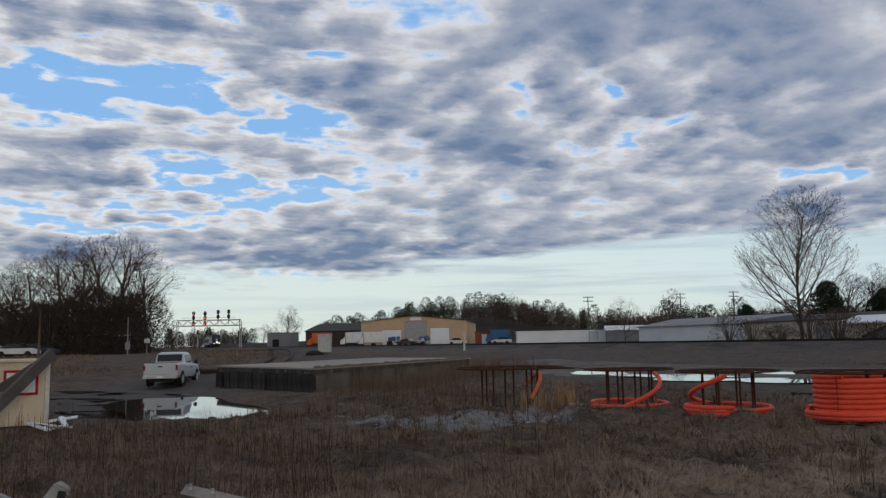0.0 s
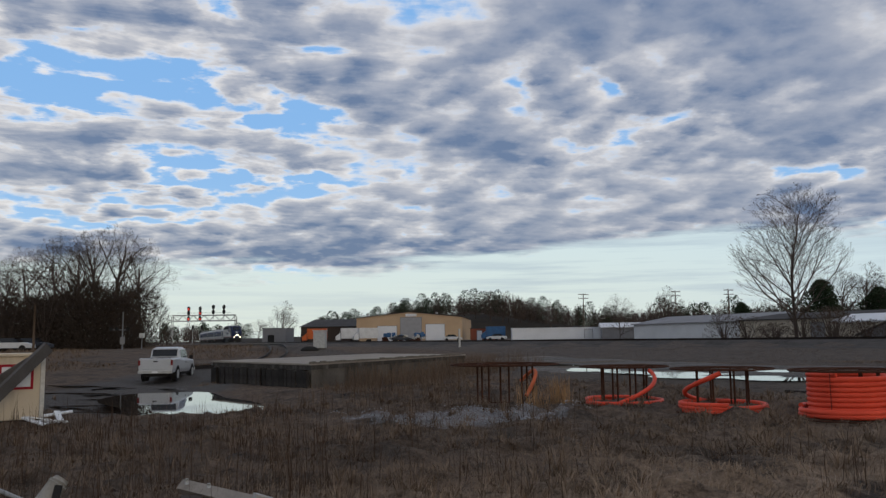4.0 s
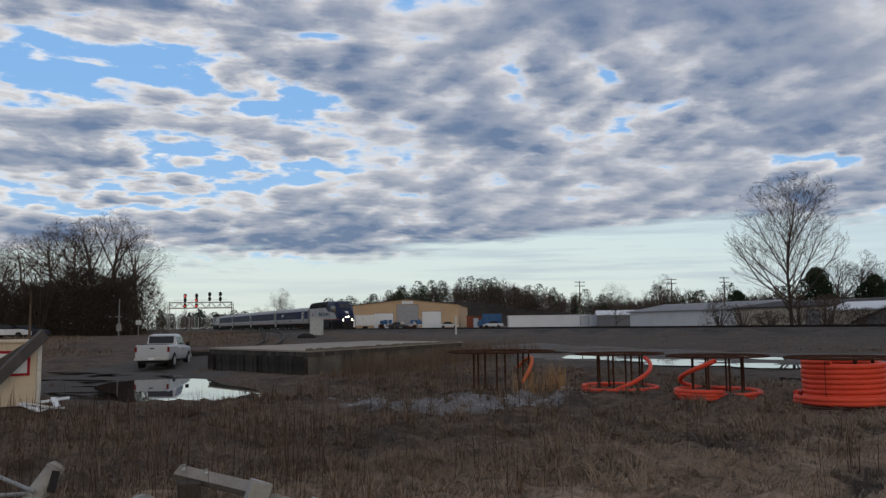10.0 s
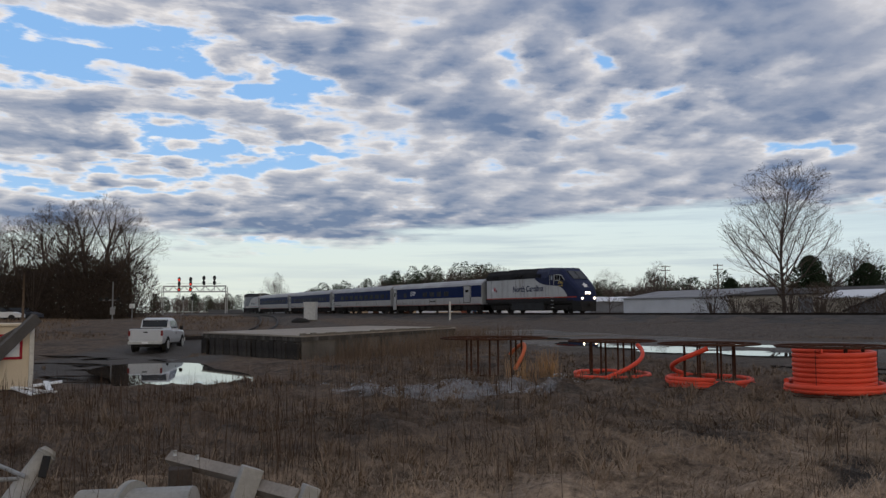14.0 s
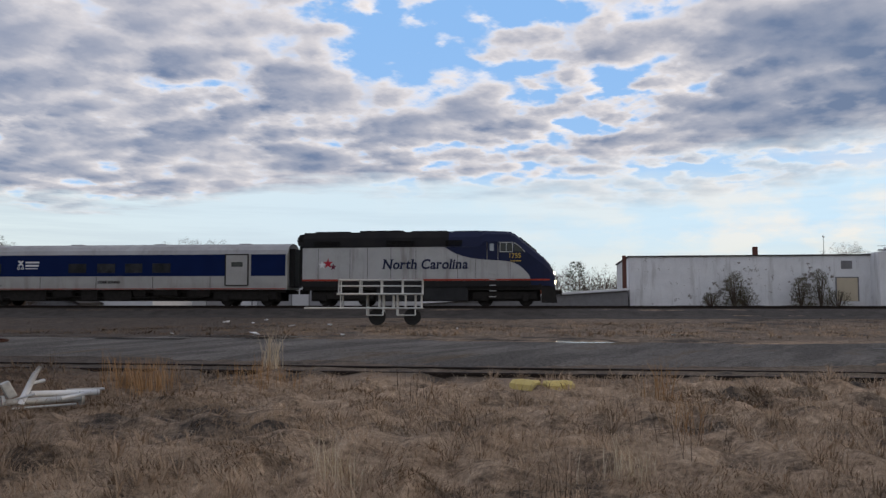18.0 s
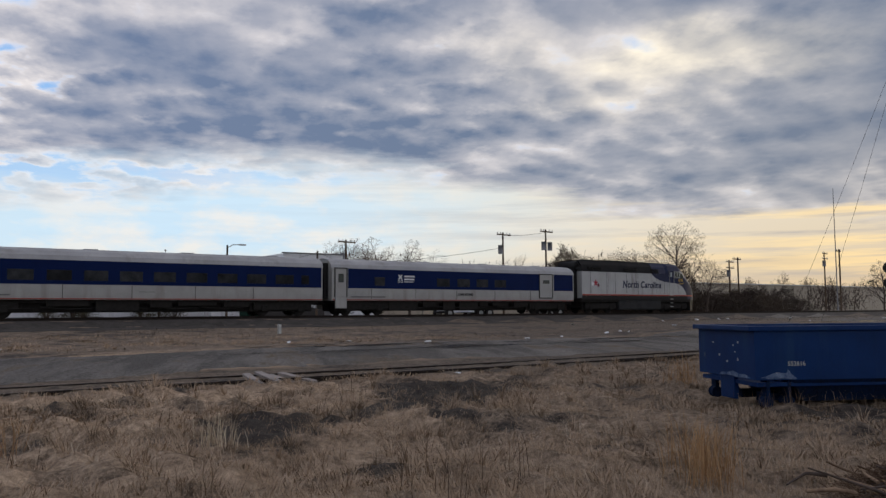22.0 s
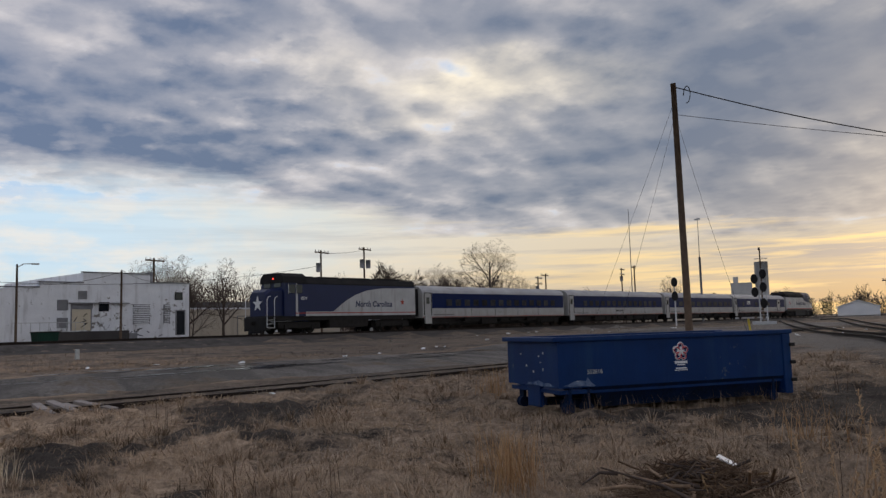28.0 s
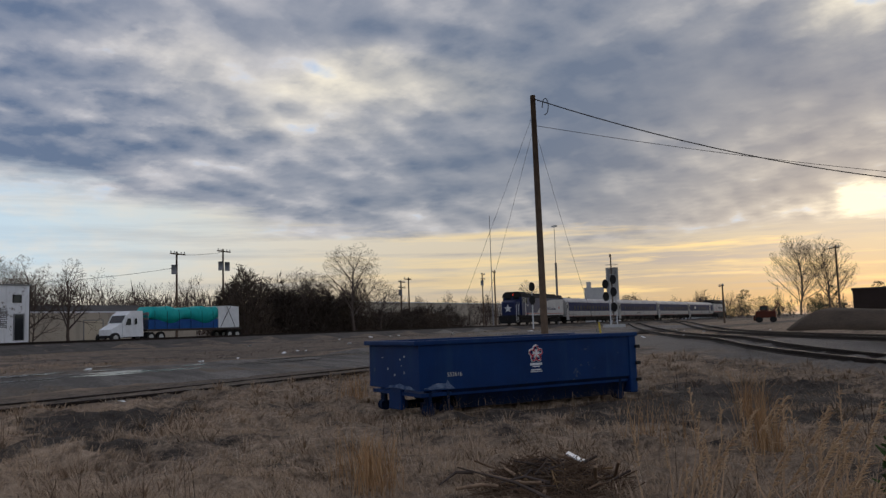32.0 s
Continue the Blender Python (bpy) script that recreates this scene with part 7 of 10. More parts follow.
def dock():
    A, Bq, C = Vector((-6.0, 34.8, 0)), Vector((-12.4, 42.3, 0)), Vector((0.95, 51.5, 0))
    D = Bq + C - A
    t = thing("concrete_dock", Matrix.Identity(4), "old raised concrete loading dock with stained sides", "loading dock")
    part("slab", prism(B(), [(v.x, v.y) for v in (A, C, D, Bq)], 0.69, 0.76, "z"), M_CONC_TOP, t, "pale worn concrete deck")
    part("edge_beam", prism(B(), [(v.x, v.y) for v in (A + (D - A) * 0.003, C + (Bq - C) * 0.003, D + (A - D) * 0.003, Bq + (C - Bq) * 0.003)], 0.5, 0.69, "z"), mat("dark_edge_concrete", (0.075, 0.068, 0.06), (0.035, 0.032, 0.03), 0.9, 0.95, bump=0.3, fine=14, stain=(0.2, 0.185, 0.165), stain_amt=0.6), t, "dark stained edge beam")
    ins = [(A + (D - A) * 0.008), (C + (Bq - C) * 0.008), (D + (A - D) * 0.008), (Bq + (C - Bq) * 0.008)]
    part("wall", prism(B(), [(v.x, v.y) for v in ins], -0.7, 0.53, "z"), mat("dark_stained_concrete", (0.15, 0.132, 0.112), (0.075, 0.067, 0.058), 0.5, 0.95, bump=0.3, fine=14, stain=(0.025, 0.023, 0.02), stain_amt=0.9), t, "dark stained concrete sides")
    # dark timber bumpers on the short side, its shade put into their colour
    d = (Bq - A).normalized()
    out = Vector((d.y, -d.x, 0)) * (-1)
    if out.dot(Vector((-1, -1, 0))) < 0:
        out = -out
    rb = random.Random(8)
    Mf = mat("shade_dark_fender", (0.022, 0.02, 0.019), (0.05, 0.045, 0.041), 2.0, 0.9, bump=0.5, fine=10, rnd=0.6)
    u = 0.08
    while u < (Bq - A).length - 0.4:
        w = rb.uniform(0.22, 0.62)
        c = A + d * (u + w / 2) + out * rb.uniform(0.03, 0.08)
        part("bumper", box(B(), -w / 2, w / 2, -0.07, 0.07, -0.55, rb.uniform(0.42, 0.52), 0.015), Mf, t, "timber fender darkened for the shaded side", pose(c.x, c.y, 0, 0, rb.uniform(-1.2, 1.2), math.degrees(math.atan2(d.y, d.x))))
        u += w + (rb.uniform(0.02, 0.06) if rb.random() < 0.75 else rb.uniform(0.15, 0.4))
    e = (C - A).normalized()
    for k in range(40):
        c = A + e * (0.2 + k * 0.43)
        rr = random.Random(k)
        part("edge_chip", box(B(), -0.2, 0.2, -0.05, 0.05, 0.0, rr.uniform(0.05, 0.11), 0.01), M_CONC, t, m=pose(c.x - e.y * 0.03, c.y + e.x * 0.03, 0.755, 0, 0, math.degrees(math.atan2(e.y, e.x))))


dock()


# darker copy of the blue paint: the underside's shade put into its colour
M_BLUE_SHADED = mat("shade_darkened_blue_steel", (0.002, 0.015, 0.058), (0.006, 0.011, 0.024), 2.5, 0.9, bump=0.4, fine=20)
M_SCRAPE = mat("scraped_blue_paint", (0.17, 0.215, 0.30), (0.008, 0.035, 0.12), 7, 0.7, bump=0.2)


def skip_container():
    """Open roll-off container; local x along its length, front long side at y = 0."""
    c = Vector((14.45, -9.13))
    e = Vector((14.08, -15.22)) - c
    rz = math.degrees(math.atan2(e.y, e.x))
    L, W = 6.1, 2.44
    t = thing("roll_off_container", pose(c.x, c.y, -0.15, 0, 0, rz), "blue steel roll-off waste container with scraped paint", "waste container")
    H, y_low = 1.6, 0.55
    Mb = M_BLUE_SKIP
    # walls: near side, far side, ends; local +y is away from the yard's middle
    for nm, y0 in (("side_wall", 0.0), ("side_wall", W - 0.06)):
        part(nm, prism(B(), [(0.0, y_low), (L - 0.28, y_low + 0.0), (L - 0.28, H - 0.08), (0, H - 0.08)], y0, y0 + 0.06), Mb, t, "dark blue side sheet")
    part("end_wall", box(B(), 0.0, 0.06, 0.06, W - 0.06, y_low, H - 0.08), Mb, t)
    part("floor_pan", box(B(), 0.05, L - 0.3, 0.05, W - 0.05, 0.42, 0.5), Mb, t)
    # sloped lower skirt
    part("skirt", loft(B(), [[(0.75, 0.0, y_low), (L - 0.28, 0.0, y_low), (L - 0.28, 0.3, 0.1), (1.15, 0.3, 0.1)], [(0.75, W, y_low), (L - 0.28, W, y_low), (L - 0.28, W - 0.3, 0.1), (1.15, W - 0.3, 0.1)]]), M_BLUE_SHADED, t, "sloped underside painted dark for its shade")
    bm = B()
    for y0 in (-0.05, W - 0.09):
        box(bm, -0.12, L, y0, y0 + 0.14, H - 0.1, H, 0.02)
    box(bm, -0.12, 0.02, 0.05, W - 0.05, H - 0.1, H, 0.02)
    part("rim", bm, Mb, t, "blue square tube rim")
    g = part("tailgate", box(B(), L - 0.28, L - 0.05, -0.03, W + 0.03, 0.14, H - 0.02, 0.03), Mb, t, "rear gate with heavy posts")
    for z in (0.45, 0.85, 1.25):
        part("hinge", box(B(), L - 0.1, L + 0.035, -0.08, 0.02, z - 0.04, z + 0.04, 0.012), M_BLACK, g)
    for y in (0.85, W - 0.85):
        part("runner", box(B(), 0.5, L - 0.3, y - 0.09, y + 0.09, 0.06, 0.24, 0.02), M_BLUE_SHADED, t, "steel skid rail painted dark for its shade")
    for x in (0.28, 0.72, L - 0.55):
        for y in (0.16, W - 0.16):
            part("roller", tube(B(), [(x, y - 0.1, 0.12), (x, y + 0.1, 0.12)], 0.12, 14), M_BLUE_SHADED, t, "steel roller painted dark for its shade")
            part("bracket", box(B(), x - 0.035, x + 0.035, y - 0.12, y + 0.12, 0.12, y_low, 0.01), M_BLUE_SHADED, t)
    part("hook_frame", box(B(), 0.02, 0.12, 0.9, 1.5, 0.1, 0.6, 0.02), Mb, t)
    # marks
    part("scrape", prism(B(), [(0.1, y_low + 0.05), (0.3, y_low + 0.02), (0.55, y_low + 0.03), (0.82, y_low + 0.005), (0.86, y_low + 0.02), (0.74, y_low + 0.12), (0.68, y_low + 0.2), (0.64, y_low + 0.13), (0.5, y_low + 0.14), (0.36, y_low + 0.13), (0.22, y_low + 0.07)], -0.008, -0.001), M_SCRAPE, t, "scraped bare patch")
    part("scrape", prism(B(), [(0.2, y_low + 0.02), (0.7, y_low + 0.01), (1.1, y_low + 0.03), (1.5, y_low + 0.01), (1.4, y_low + 0.07), (1.1, y_low + 0.09), (0.9, y_low + 0.13), (0.65, y_low + 0.08), (0.4, y_low + 0.09)], -0.006, -0.001, "x"), M_SCRAPE, t, "scraped bare patch")
    part("lettering", text_mesh("552616", 0.125, 0.003), M_GALV, t, "faded white hand-painted number", m=pose(0.86, -0.006, 0.86, 90, 0, 0))
    part("label", box(B(), 0.42, 0.53, -0.007, -0.001, 0.60, 0.69), M_WHITE, t, "small white sticker")
    cx, cz = 3.02, 1.2
    Mem = mat("emblem_red", (0.5, 0.02, 0.045), None, 3, 0.5, bump=0)
    for k in range(5):
        a = radians(90 + 72 * k)
        part("emblem_loop", tube(B(), [(cx + 0.105 * math.cos(a) + 0.082 * math.cos(q) * math.cos(a) - 0.066 * math.sin(q) * math.sin(a), -0.004, cz + 0.105 * math.sin(a) + 0.082 * math.cos(q) * math.sin(a) + 0.066 * math.sin(q) * math.cos(a)) for q in np.linspace(0, 6.28, 15)[:-1]], 0.026, 4, closed=True), M_WHITE, t, "white outline loop")
        part("emblem_loop", tube(B(), [(cx + 0.105 * math.cos(a) + 0.078 * math.cos(q) * math.cos(a) - 0.062 * math.sin(q) * math.sin(a), -0.020, cz + 0.105 * math.sin(a) + 0.078 * math.cos(q) * math.sin(a) + 0.062 * math.sin(q) * math.cos(a)) for q in np.linspace(0, 6.28, 15)[:-1]], 0.014, 4, closed=True), Mem, t, "red loop")
    part("emblem_star", prism(B(), star_poly(cx, cz, 0.11), -0.032, -0.002), M_WHITE, t, "white star")
    for k, (w, h, z) in enumerate([(0.33, 0.055, 0.97), (0.2, 0.025, 0.915), (0.28, 0.03, 0.84), (0.34, 0.016, 0.80)]):
        part("marking", box(B(), cx - w / 2, cx + w / 2, -0.006, -0.001, z - h / 2, z + h / 2), M_WHITE, t, "white bar")
    rr = random.Random(4)
    for k in range(8):
        zz, yy = rr.uniform(0.8, 1.3), rr.uniform(0.5, 2.0)
        part("chip", box(B(), -0.006, -0.001, yy, yy + rr.uniform(0.02, 0.06), zz, zz + rr.uniform(0.02, 0.05)), M_GALV, t)
    bm = B()
    for k in range(14):
        x, yy = rr.uniform(0.4, 5.2), rr.uniform(0.3, 2.0)
        box(bm, x, x + rr.uniform(0.3, 0.9), yy, yy + rr.uniform(0.2, 0.5), 0.5, rr.uniform(0.8, 1.35), 0.02)
    part("rubbish", bm, M_TIE, t, "dark rubbish heap inside")


skip_container()


def helix(bm, R, r, turns, z0, z1, n=26, ph=0.0, jitter=0.02):
    pts = []
    rr = random.Random(int(R * 100 + turns * 7))
    m = int(turns * n)
    for k in range(m + 1):
        a = ph + 2 * math.pi * k / n
        RR = R + rr.uniform(-jitter, jitter) * 0.4
        pts.append((RR * math.cos(a), RR * math.sin(a), z0 + (z1 - z0) * k / m))
    return tube(bm, pts, r, 8)


def reel(x, y, coil, rz=0.0, R=1.15, H=1.0, tilt=(0, 0), label=""):
    t = thing("conduit_reel", pose(x, y, lz(x, y) - 0.02, tilt[0], tilt[1], rz), label, "cable reel", "conduit reels")
    for z in (0.03, H):
        f = part("flange", tube(B(), [(R * math.cos(a), R * math.sin(a), z) for a in np.linspace(0, 2 * math.pi, 41)[:-1]], 0.022, 6, closed=True), M_RUST, t, "rusty steel hoop")
        part("inner_hoop", tube(B(), [(R * 0.5 * math.cos(a), R * 0.5 * math.sin(a), z) for a in np.linspace(0, 2 * math.pi, 31)[:-1]], 0.02, 6, closed=True), M_RUST, f)
        for k in range(8):
            a = 2 * math.pi * (k + 0.5) / 8
            part("spoke", tube(B(), [(R * 0.5 * math.cos(a), R * 0.5 * math.sin(a), z + 0.006), (R * math.cos(a), R * math.sin(a), z + 0.006)], 0.012, 5), M_RUST, f)
    for k in range(8):
        a = 2 * math.pi * (k + 0.5) / 8
        rr = R * 0.52
        part("post", tube(B(), [(rr * math.cos(a), rr * math.sin(a), 0.0), (rr * math.cos(a), rr * math.sin(a), H)], 0.026, 6), M_RUST, t, "rusty upright")
    if coil == "full":
        part("conduit", helix(B(), 0.76, 0.058, 7.6, 0.16, 0.93), M_ORANGE, t, "tight orange conduit coil")
        part("conduit", helix(B(), 0.95, 0.058, 2.3, 0.07, 0.24, ph=0.5), M_ORANGE, t, "loose orange conduit turns")
        for a in (200, 300, 60):
            q = radians(a)
            part("strap", tube(B(), [(0.83 * math.cos(q), 0.83 * math.sin(q), 0.1), (0.83 * math.cos(q), 0.83 * math.sin(q), 0.95)], 0.008, 4), M_BLACK, t)
    elif coil == "low":
        part("conduit", helix(B(), 0.95, 0.058, 2.2, 0.06, 0.22, ph=2.0, jitter=0.05), M_ORANGE, t, "loose orange conduit turns")
        pts = []
        for k in range(30):
            u = k / 29
            a = radians(190 + 150 * u)
            rr = 0.98 - 0.35 * u
            pts.append((rr * math.cos(a + 3.4), rr * math.sin(a + 3.4), 0.2 + 0.72 * u ** 1.1))
        part("conduit", tube(B(), pts, 0.055, 8), M_ORANGE, t, "conduit end rising to the hoop")
    elif coil == "arc":
        part("conduit", helix(B(), 0.97, 0.055, 1.3, 0.06, 0.16, ph=1.0, jitter=0.06), M_ORANGE, t, "loose orange conduit turn")
        pts = [(0.97 * math.cos(radians(210 + 120 * u)) + 0.3 * u, 0.97 * math.sin(radians(210 + 120 * u)) + 0.5 * u, 0.1 + 0.75 * u) for u in np.linspace(0, 1, 24)]
        part("conduit", tube(B(), pts, 0.055, 8), M_ORANGE, t, "sloping orange conduit")
    elif coil == "thin":
        pts = [(0.9 * math.cos(radians(-60 + 100 * u)) - 0.1, 0.9 * math.sin(radians(-60 + 100 * u)), 0.35 + 0.6 * math.sin(u * 2.6)) for u in np.linspace(0, 1, 24)]
        part("conduit", tube(B(), pts, 0.05, 8), mat("faded_orange", (0.55, 0.14, 0.06), None, 2, 0.6), t, "faded orange conduit loop")


reel(8.22, 17.3, "full", 20, label="rusty reel packed with bright orange conduit")
reel(6.25, 19.3, "low", 75, label="rusty open reel with loose orange conduit")
reel(4.5, 21.8, "arc", 40, label="rusty open reel with a few conduit turns")
reel(1.35, 21.6, "thin", 10, R=1.4, H=1.12, label="empty rusty reel with one faded conduit loop")


def pickup():
    """Local x forward, origin between the wheels on the ground."""
    x, y = at(19.1, 47.4)
    t = thing("pickup_truck", pose(x, y, -0.27, 0, 0, 90 + 5), "white extended-cab pickup truck parked by the puddles", "truck")
    Mw = mat("silver_white_car_paint", (0.46, 0.47, 0.49), (0.40, 0.41, 0.43), 1.0, 0.3, 0.1, 0.02, spec=0.6)
    hw = 0.96

    def sec(x, z0, z1, w):
        return [(x, -w + 0.06, z0), (x, -w, z0 + 0.2), (x, -w, z1 - 0.1), (x, -w + 0.07, z1), (x, w - 0.07, z1), (x, w, z1 - 0.1), (x, w, z0 + 0.2), (x, w - 0.06, z0)]
    part("body", loft(B(), [sec(-2.85, 0.56, 1.29, hw - 0.03), sec(-2.7, 0.5, 1.33, hw), sec(-0.95, 0.48, 1.33, hw), sec(-0.85, 0.48, 1.24, hw), sec(1.4, 0.46, 1.2, hw), sec(2.35, 0.46, 1.14, hw - 0.02), sec(2.85, 0.48, 1.0, hw - 0.12)]), Mw, t, "white painted body")

    def cs(x, z, w):
        return [(x, -w, 1.12), (x, -w + 0.05, 1.2), (x, -w + 0.17, z - 0.1), (x, -w + 0.3, z), (x, w - 0.3, z), (x, w - 0.17, z - 0.1), (x, w - 0.05, 1.2), (x, w, 1.12)]
    part("cab", loft(B(), [cs(-0.98, 1.3, hw - 0.02), cs(-0.78, 1.88, hw - 0.02), cs(-0.2, 1.94, hw - 0.02), cs(0.65, 1.91, hw - 0.03), cs(0.9, 1.78, hw - 0.03), cs(1.6, 1.28, hw - 0.05)]), Mw, t, "white extended cab")
    part("rear_window", prism(B(), [(-0.985, 1.4), (-0.87, 1.4), (-0.76, 1.8), (-0.85, 1.8)], -0.7, 0.7), M_GLASS_DARK, t, "dark rear window")
    # black panel stands in for the dark hollow of the bed
    part("bed", box(B(), -2.74, -1.0, -0.80, 0.80, 1.25, 1.335), M_BLACK, t, "flat black panel drawn as the open load bed")
    part("windscreen", prism(B(), [(0.84, 1.82), (0.9, 1.82), (1.46, 1.22), (1.4, 1.2)], -0.74, 0.74), M_GLASS_DARK, t)
    for sy in (-1, 1):
        for x0, x1 in ((-0.5, 0.0), (0.1, 0.85)):
            x2 = x1 + 0.2 * (x1 > 0.5)
            part("window", loft(B(), [[(x0 - 0.2, sy * (hw - 0.1 - o), 1.3), (x2, sy * (hw - 0.1 - o), 1.3), (x1 - 0.08, sy * (hw - 0.18 - o), 1.76), (x0 - 0.12, sy * (hw - 0.18 - o), 1.76)] for o in (0.03, -0.012)]), M_GLASS_DARK, t)
        part("tail_light", box(B(), -2.89, -2.8, sy * 0.89 - 0.055, sy * 0.89 + 0.06, 0.92, 1.22, 0.02), mat("tail_red", (0.16, 0.012, 0.012), None, 3, 0.3), t, "red tail lamp")
        part("mirror", box(B(), 0.95, 1.1, sy * 1.08 - 0.1, sy * 1.08 + 0.1, 1.2, 1.42, 0.03), M_BLACK, t)
        part("handle", box(B(), 0.15, 0.35, sy * (hw + 0.005) - 0.015, sy * (hw + 0.005) + 0.015, 1.0, 1.05), M_BLACK, t)
        part("side_step", box(B(), -0.8, 1.3, sy * 0.93 - 0.06, sy * 0.93 + 0.06, 0.38, 0.44, 0.01), M_BLACK, t)
        for x in (-1.75, 1.85):
            # discs put the shade inside the wheel wells into flat black
            part("wheel_arch", tube(B(), [(x, sy * 0.90, 0.42), (x, sy * 0.966, 0.42)], 0.47, 22), M_BLACK, t, "black disc painted in for the shaded wheel well")
            w = part("wheel", tube(B(), [(x, sy * 0.70, 0.4), (x, sy * 0.975, 0.4)], 0.4, 22), M_RUBBER, t, "black tyre")
            part("rim", tube(B(), [(x, sy * 0.9, 0.4), (x, sy * 0.99, 0.4)], 0.25, 18), M_GALV, w, "grey wheel rim")
    part("tailgate", box(B(), -2.885, -2.84, -0.76, 0.76, 0.7, 1.27, 0.015), Mw, t)
    part("bumper", box(B(), -3.0, -2.82, -0.93, 0.93, 0.46, 0.64, 0.03), M_GALV, t, "chrome rear bumper")
    part("underbody", box(B(), -2.7, 2.6, -0.7, 0.7, 0.28, 0.46), M_BLACK, t)
    part("gate_handle", box(B(), -2.895, -2.882, -0.12, 0.12, 1.1, 1.17), M_BLACK, t)
    part("plate", box(B(), -3.01, -2.995, -0.16, 0.16, 0.5, 0.6), M_WHITE, t)
    part("front_bumper", box(B(), 2.8, 2.95, -0.9, 0.9, 0.42, 0.66, 0.04), M_GALV, t)
    t.scale = (0.92, 0.92, 0.91)


pickup()


def crate():
    t = thing("site_crate", pose(-9.62, 19.2, -0.12, 0, 0, 209), "weathered cream panelled crate with red painted squares", "crate")
    Mc = mat("cream_weathered_board", (0.62, 0.53, 0.40), (0.52, 0.44, 0.33), 0.8, 0.8, bump=0.15, stain=(0.28, 0.22, 0.16), stain_amt=0.5)
    part("body", box(B(), 0, 5.2, -2.2, 0, 0.12, 1.58, 0.02), Mc, t)
    part("lid", box(B(), -0.06, 5.26, -2.26, 0.06, 1.58, 1.64, 0.01), Mc, t, "pale weathered lid")
    Mr = mat("dark_red_tape", (0.33, 0.015, 0.03), None, 3, 0.6)
    for x0 in (0.22, 1.28, 2.4, 3.5):
        p = part("panel", box(B(), x0, x0 + 0.62, -0.01, 0.012, 0.86, 1.36), M_WHITE, t, "white square panel")
        bm = B()
        for a0, a1, c0, c1 in ((x0 - 0.05, x0 + 0.67, 1.34, 1.40), (x0 - 0.05, x0 + 0.67, 0.82, 0.88), (x0 - 0.05, x0 + 0.01, 0.88, 1.34), (x0 + 0.61, x0 + 0.67, 0.88, 1.34)):
            box(bm, a0, a1, 0.0, 0.018, c0, c1)
        part("border", bm, Mr, p, "dark red border")
    part("corner_post", box(B(), -0.07, 0.03, -0.08, 0.05, 0.0, 1.62, 0.01), M_GALV, t)
    part("sill", box(B(), -0.05, 5.2, -0.05, 0.05, 0.0, 0.13, 0.01), M_TIE, t)
    b = thing("channel_beam", Matrix.Identity(4), "two dark steel channel beams leaning on the crate", "steel beam")
    Mbm = mat("dull_dark_steel", (0.11, 0.10, 0.095), (0.075, 0.07, 0.065), 2, 0.7, 0.3, 0.2)
    for (p0, p1, w) in (((-9.3, 18.85, 1.66), (-10.35, 17.1, -0.2), 0.24), ((-9.75, 18.9, 1.36), (-11.1, 17.5, 0.1), 0.17)):
        a, c = Vector(p0), Vector(p1)
        d = (c - a).normalized()
        sd, up = ring_frame(d)
        bm = B()
        for o0, o1, h0, h1 in ((-0.5, 0.5, -0.08, 0.0), (-0.5, -0.42, 0.0, 0.5), (0.42, 0.5, 0.0, 0.5)):
            pts = []
            for q in (a, c):
                pts.append([q + up * (w * o0) + sd * (w * h0), q + up * (w * o1) + sd * (w * h0), q + up * (w * o1) + sd * (w * h1), q + up * (w * o0) + sd * (w * h1)])
            loft(bm, pts)
        part("beam", bm, Mbm, b)
    rr = random.Random(8)
    for k in range(7):
        x, y = -9.2 + rr.uniform(-0.2, 0.8), 18.5 + rr.uniform(-0.5, 0.4)
        ob = part("broken_board", box(B(), -0.3, 0.3, -0.06, 0.06, 0, 0.03), M_WHITE, m=pose(x, y, lz(x, y) + 0.05 + 0.04 * k, rr.uniform(-15, 15), rr.uniform(-30, 10), rr.uniform(0, 180)))
        tagged(ob, "short white broken board beside the crate", "board", "broken boards")


crate()


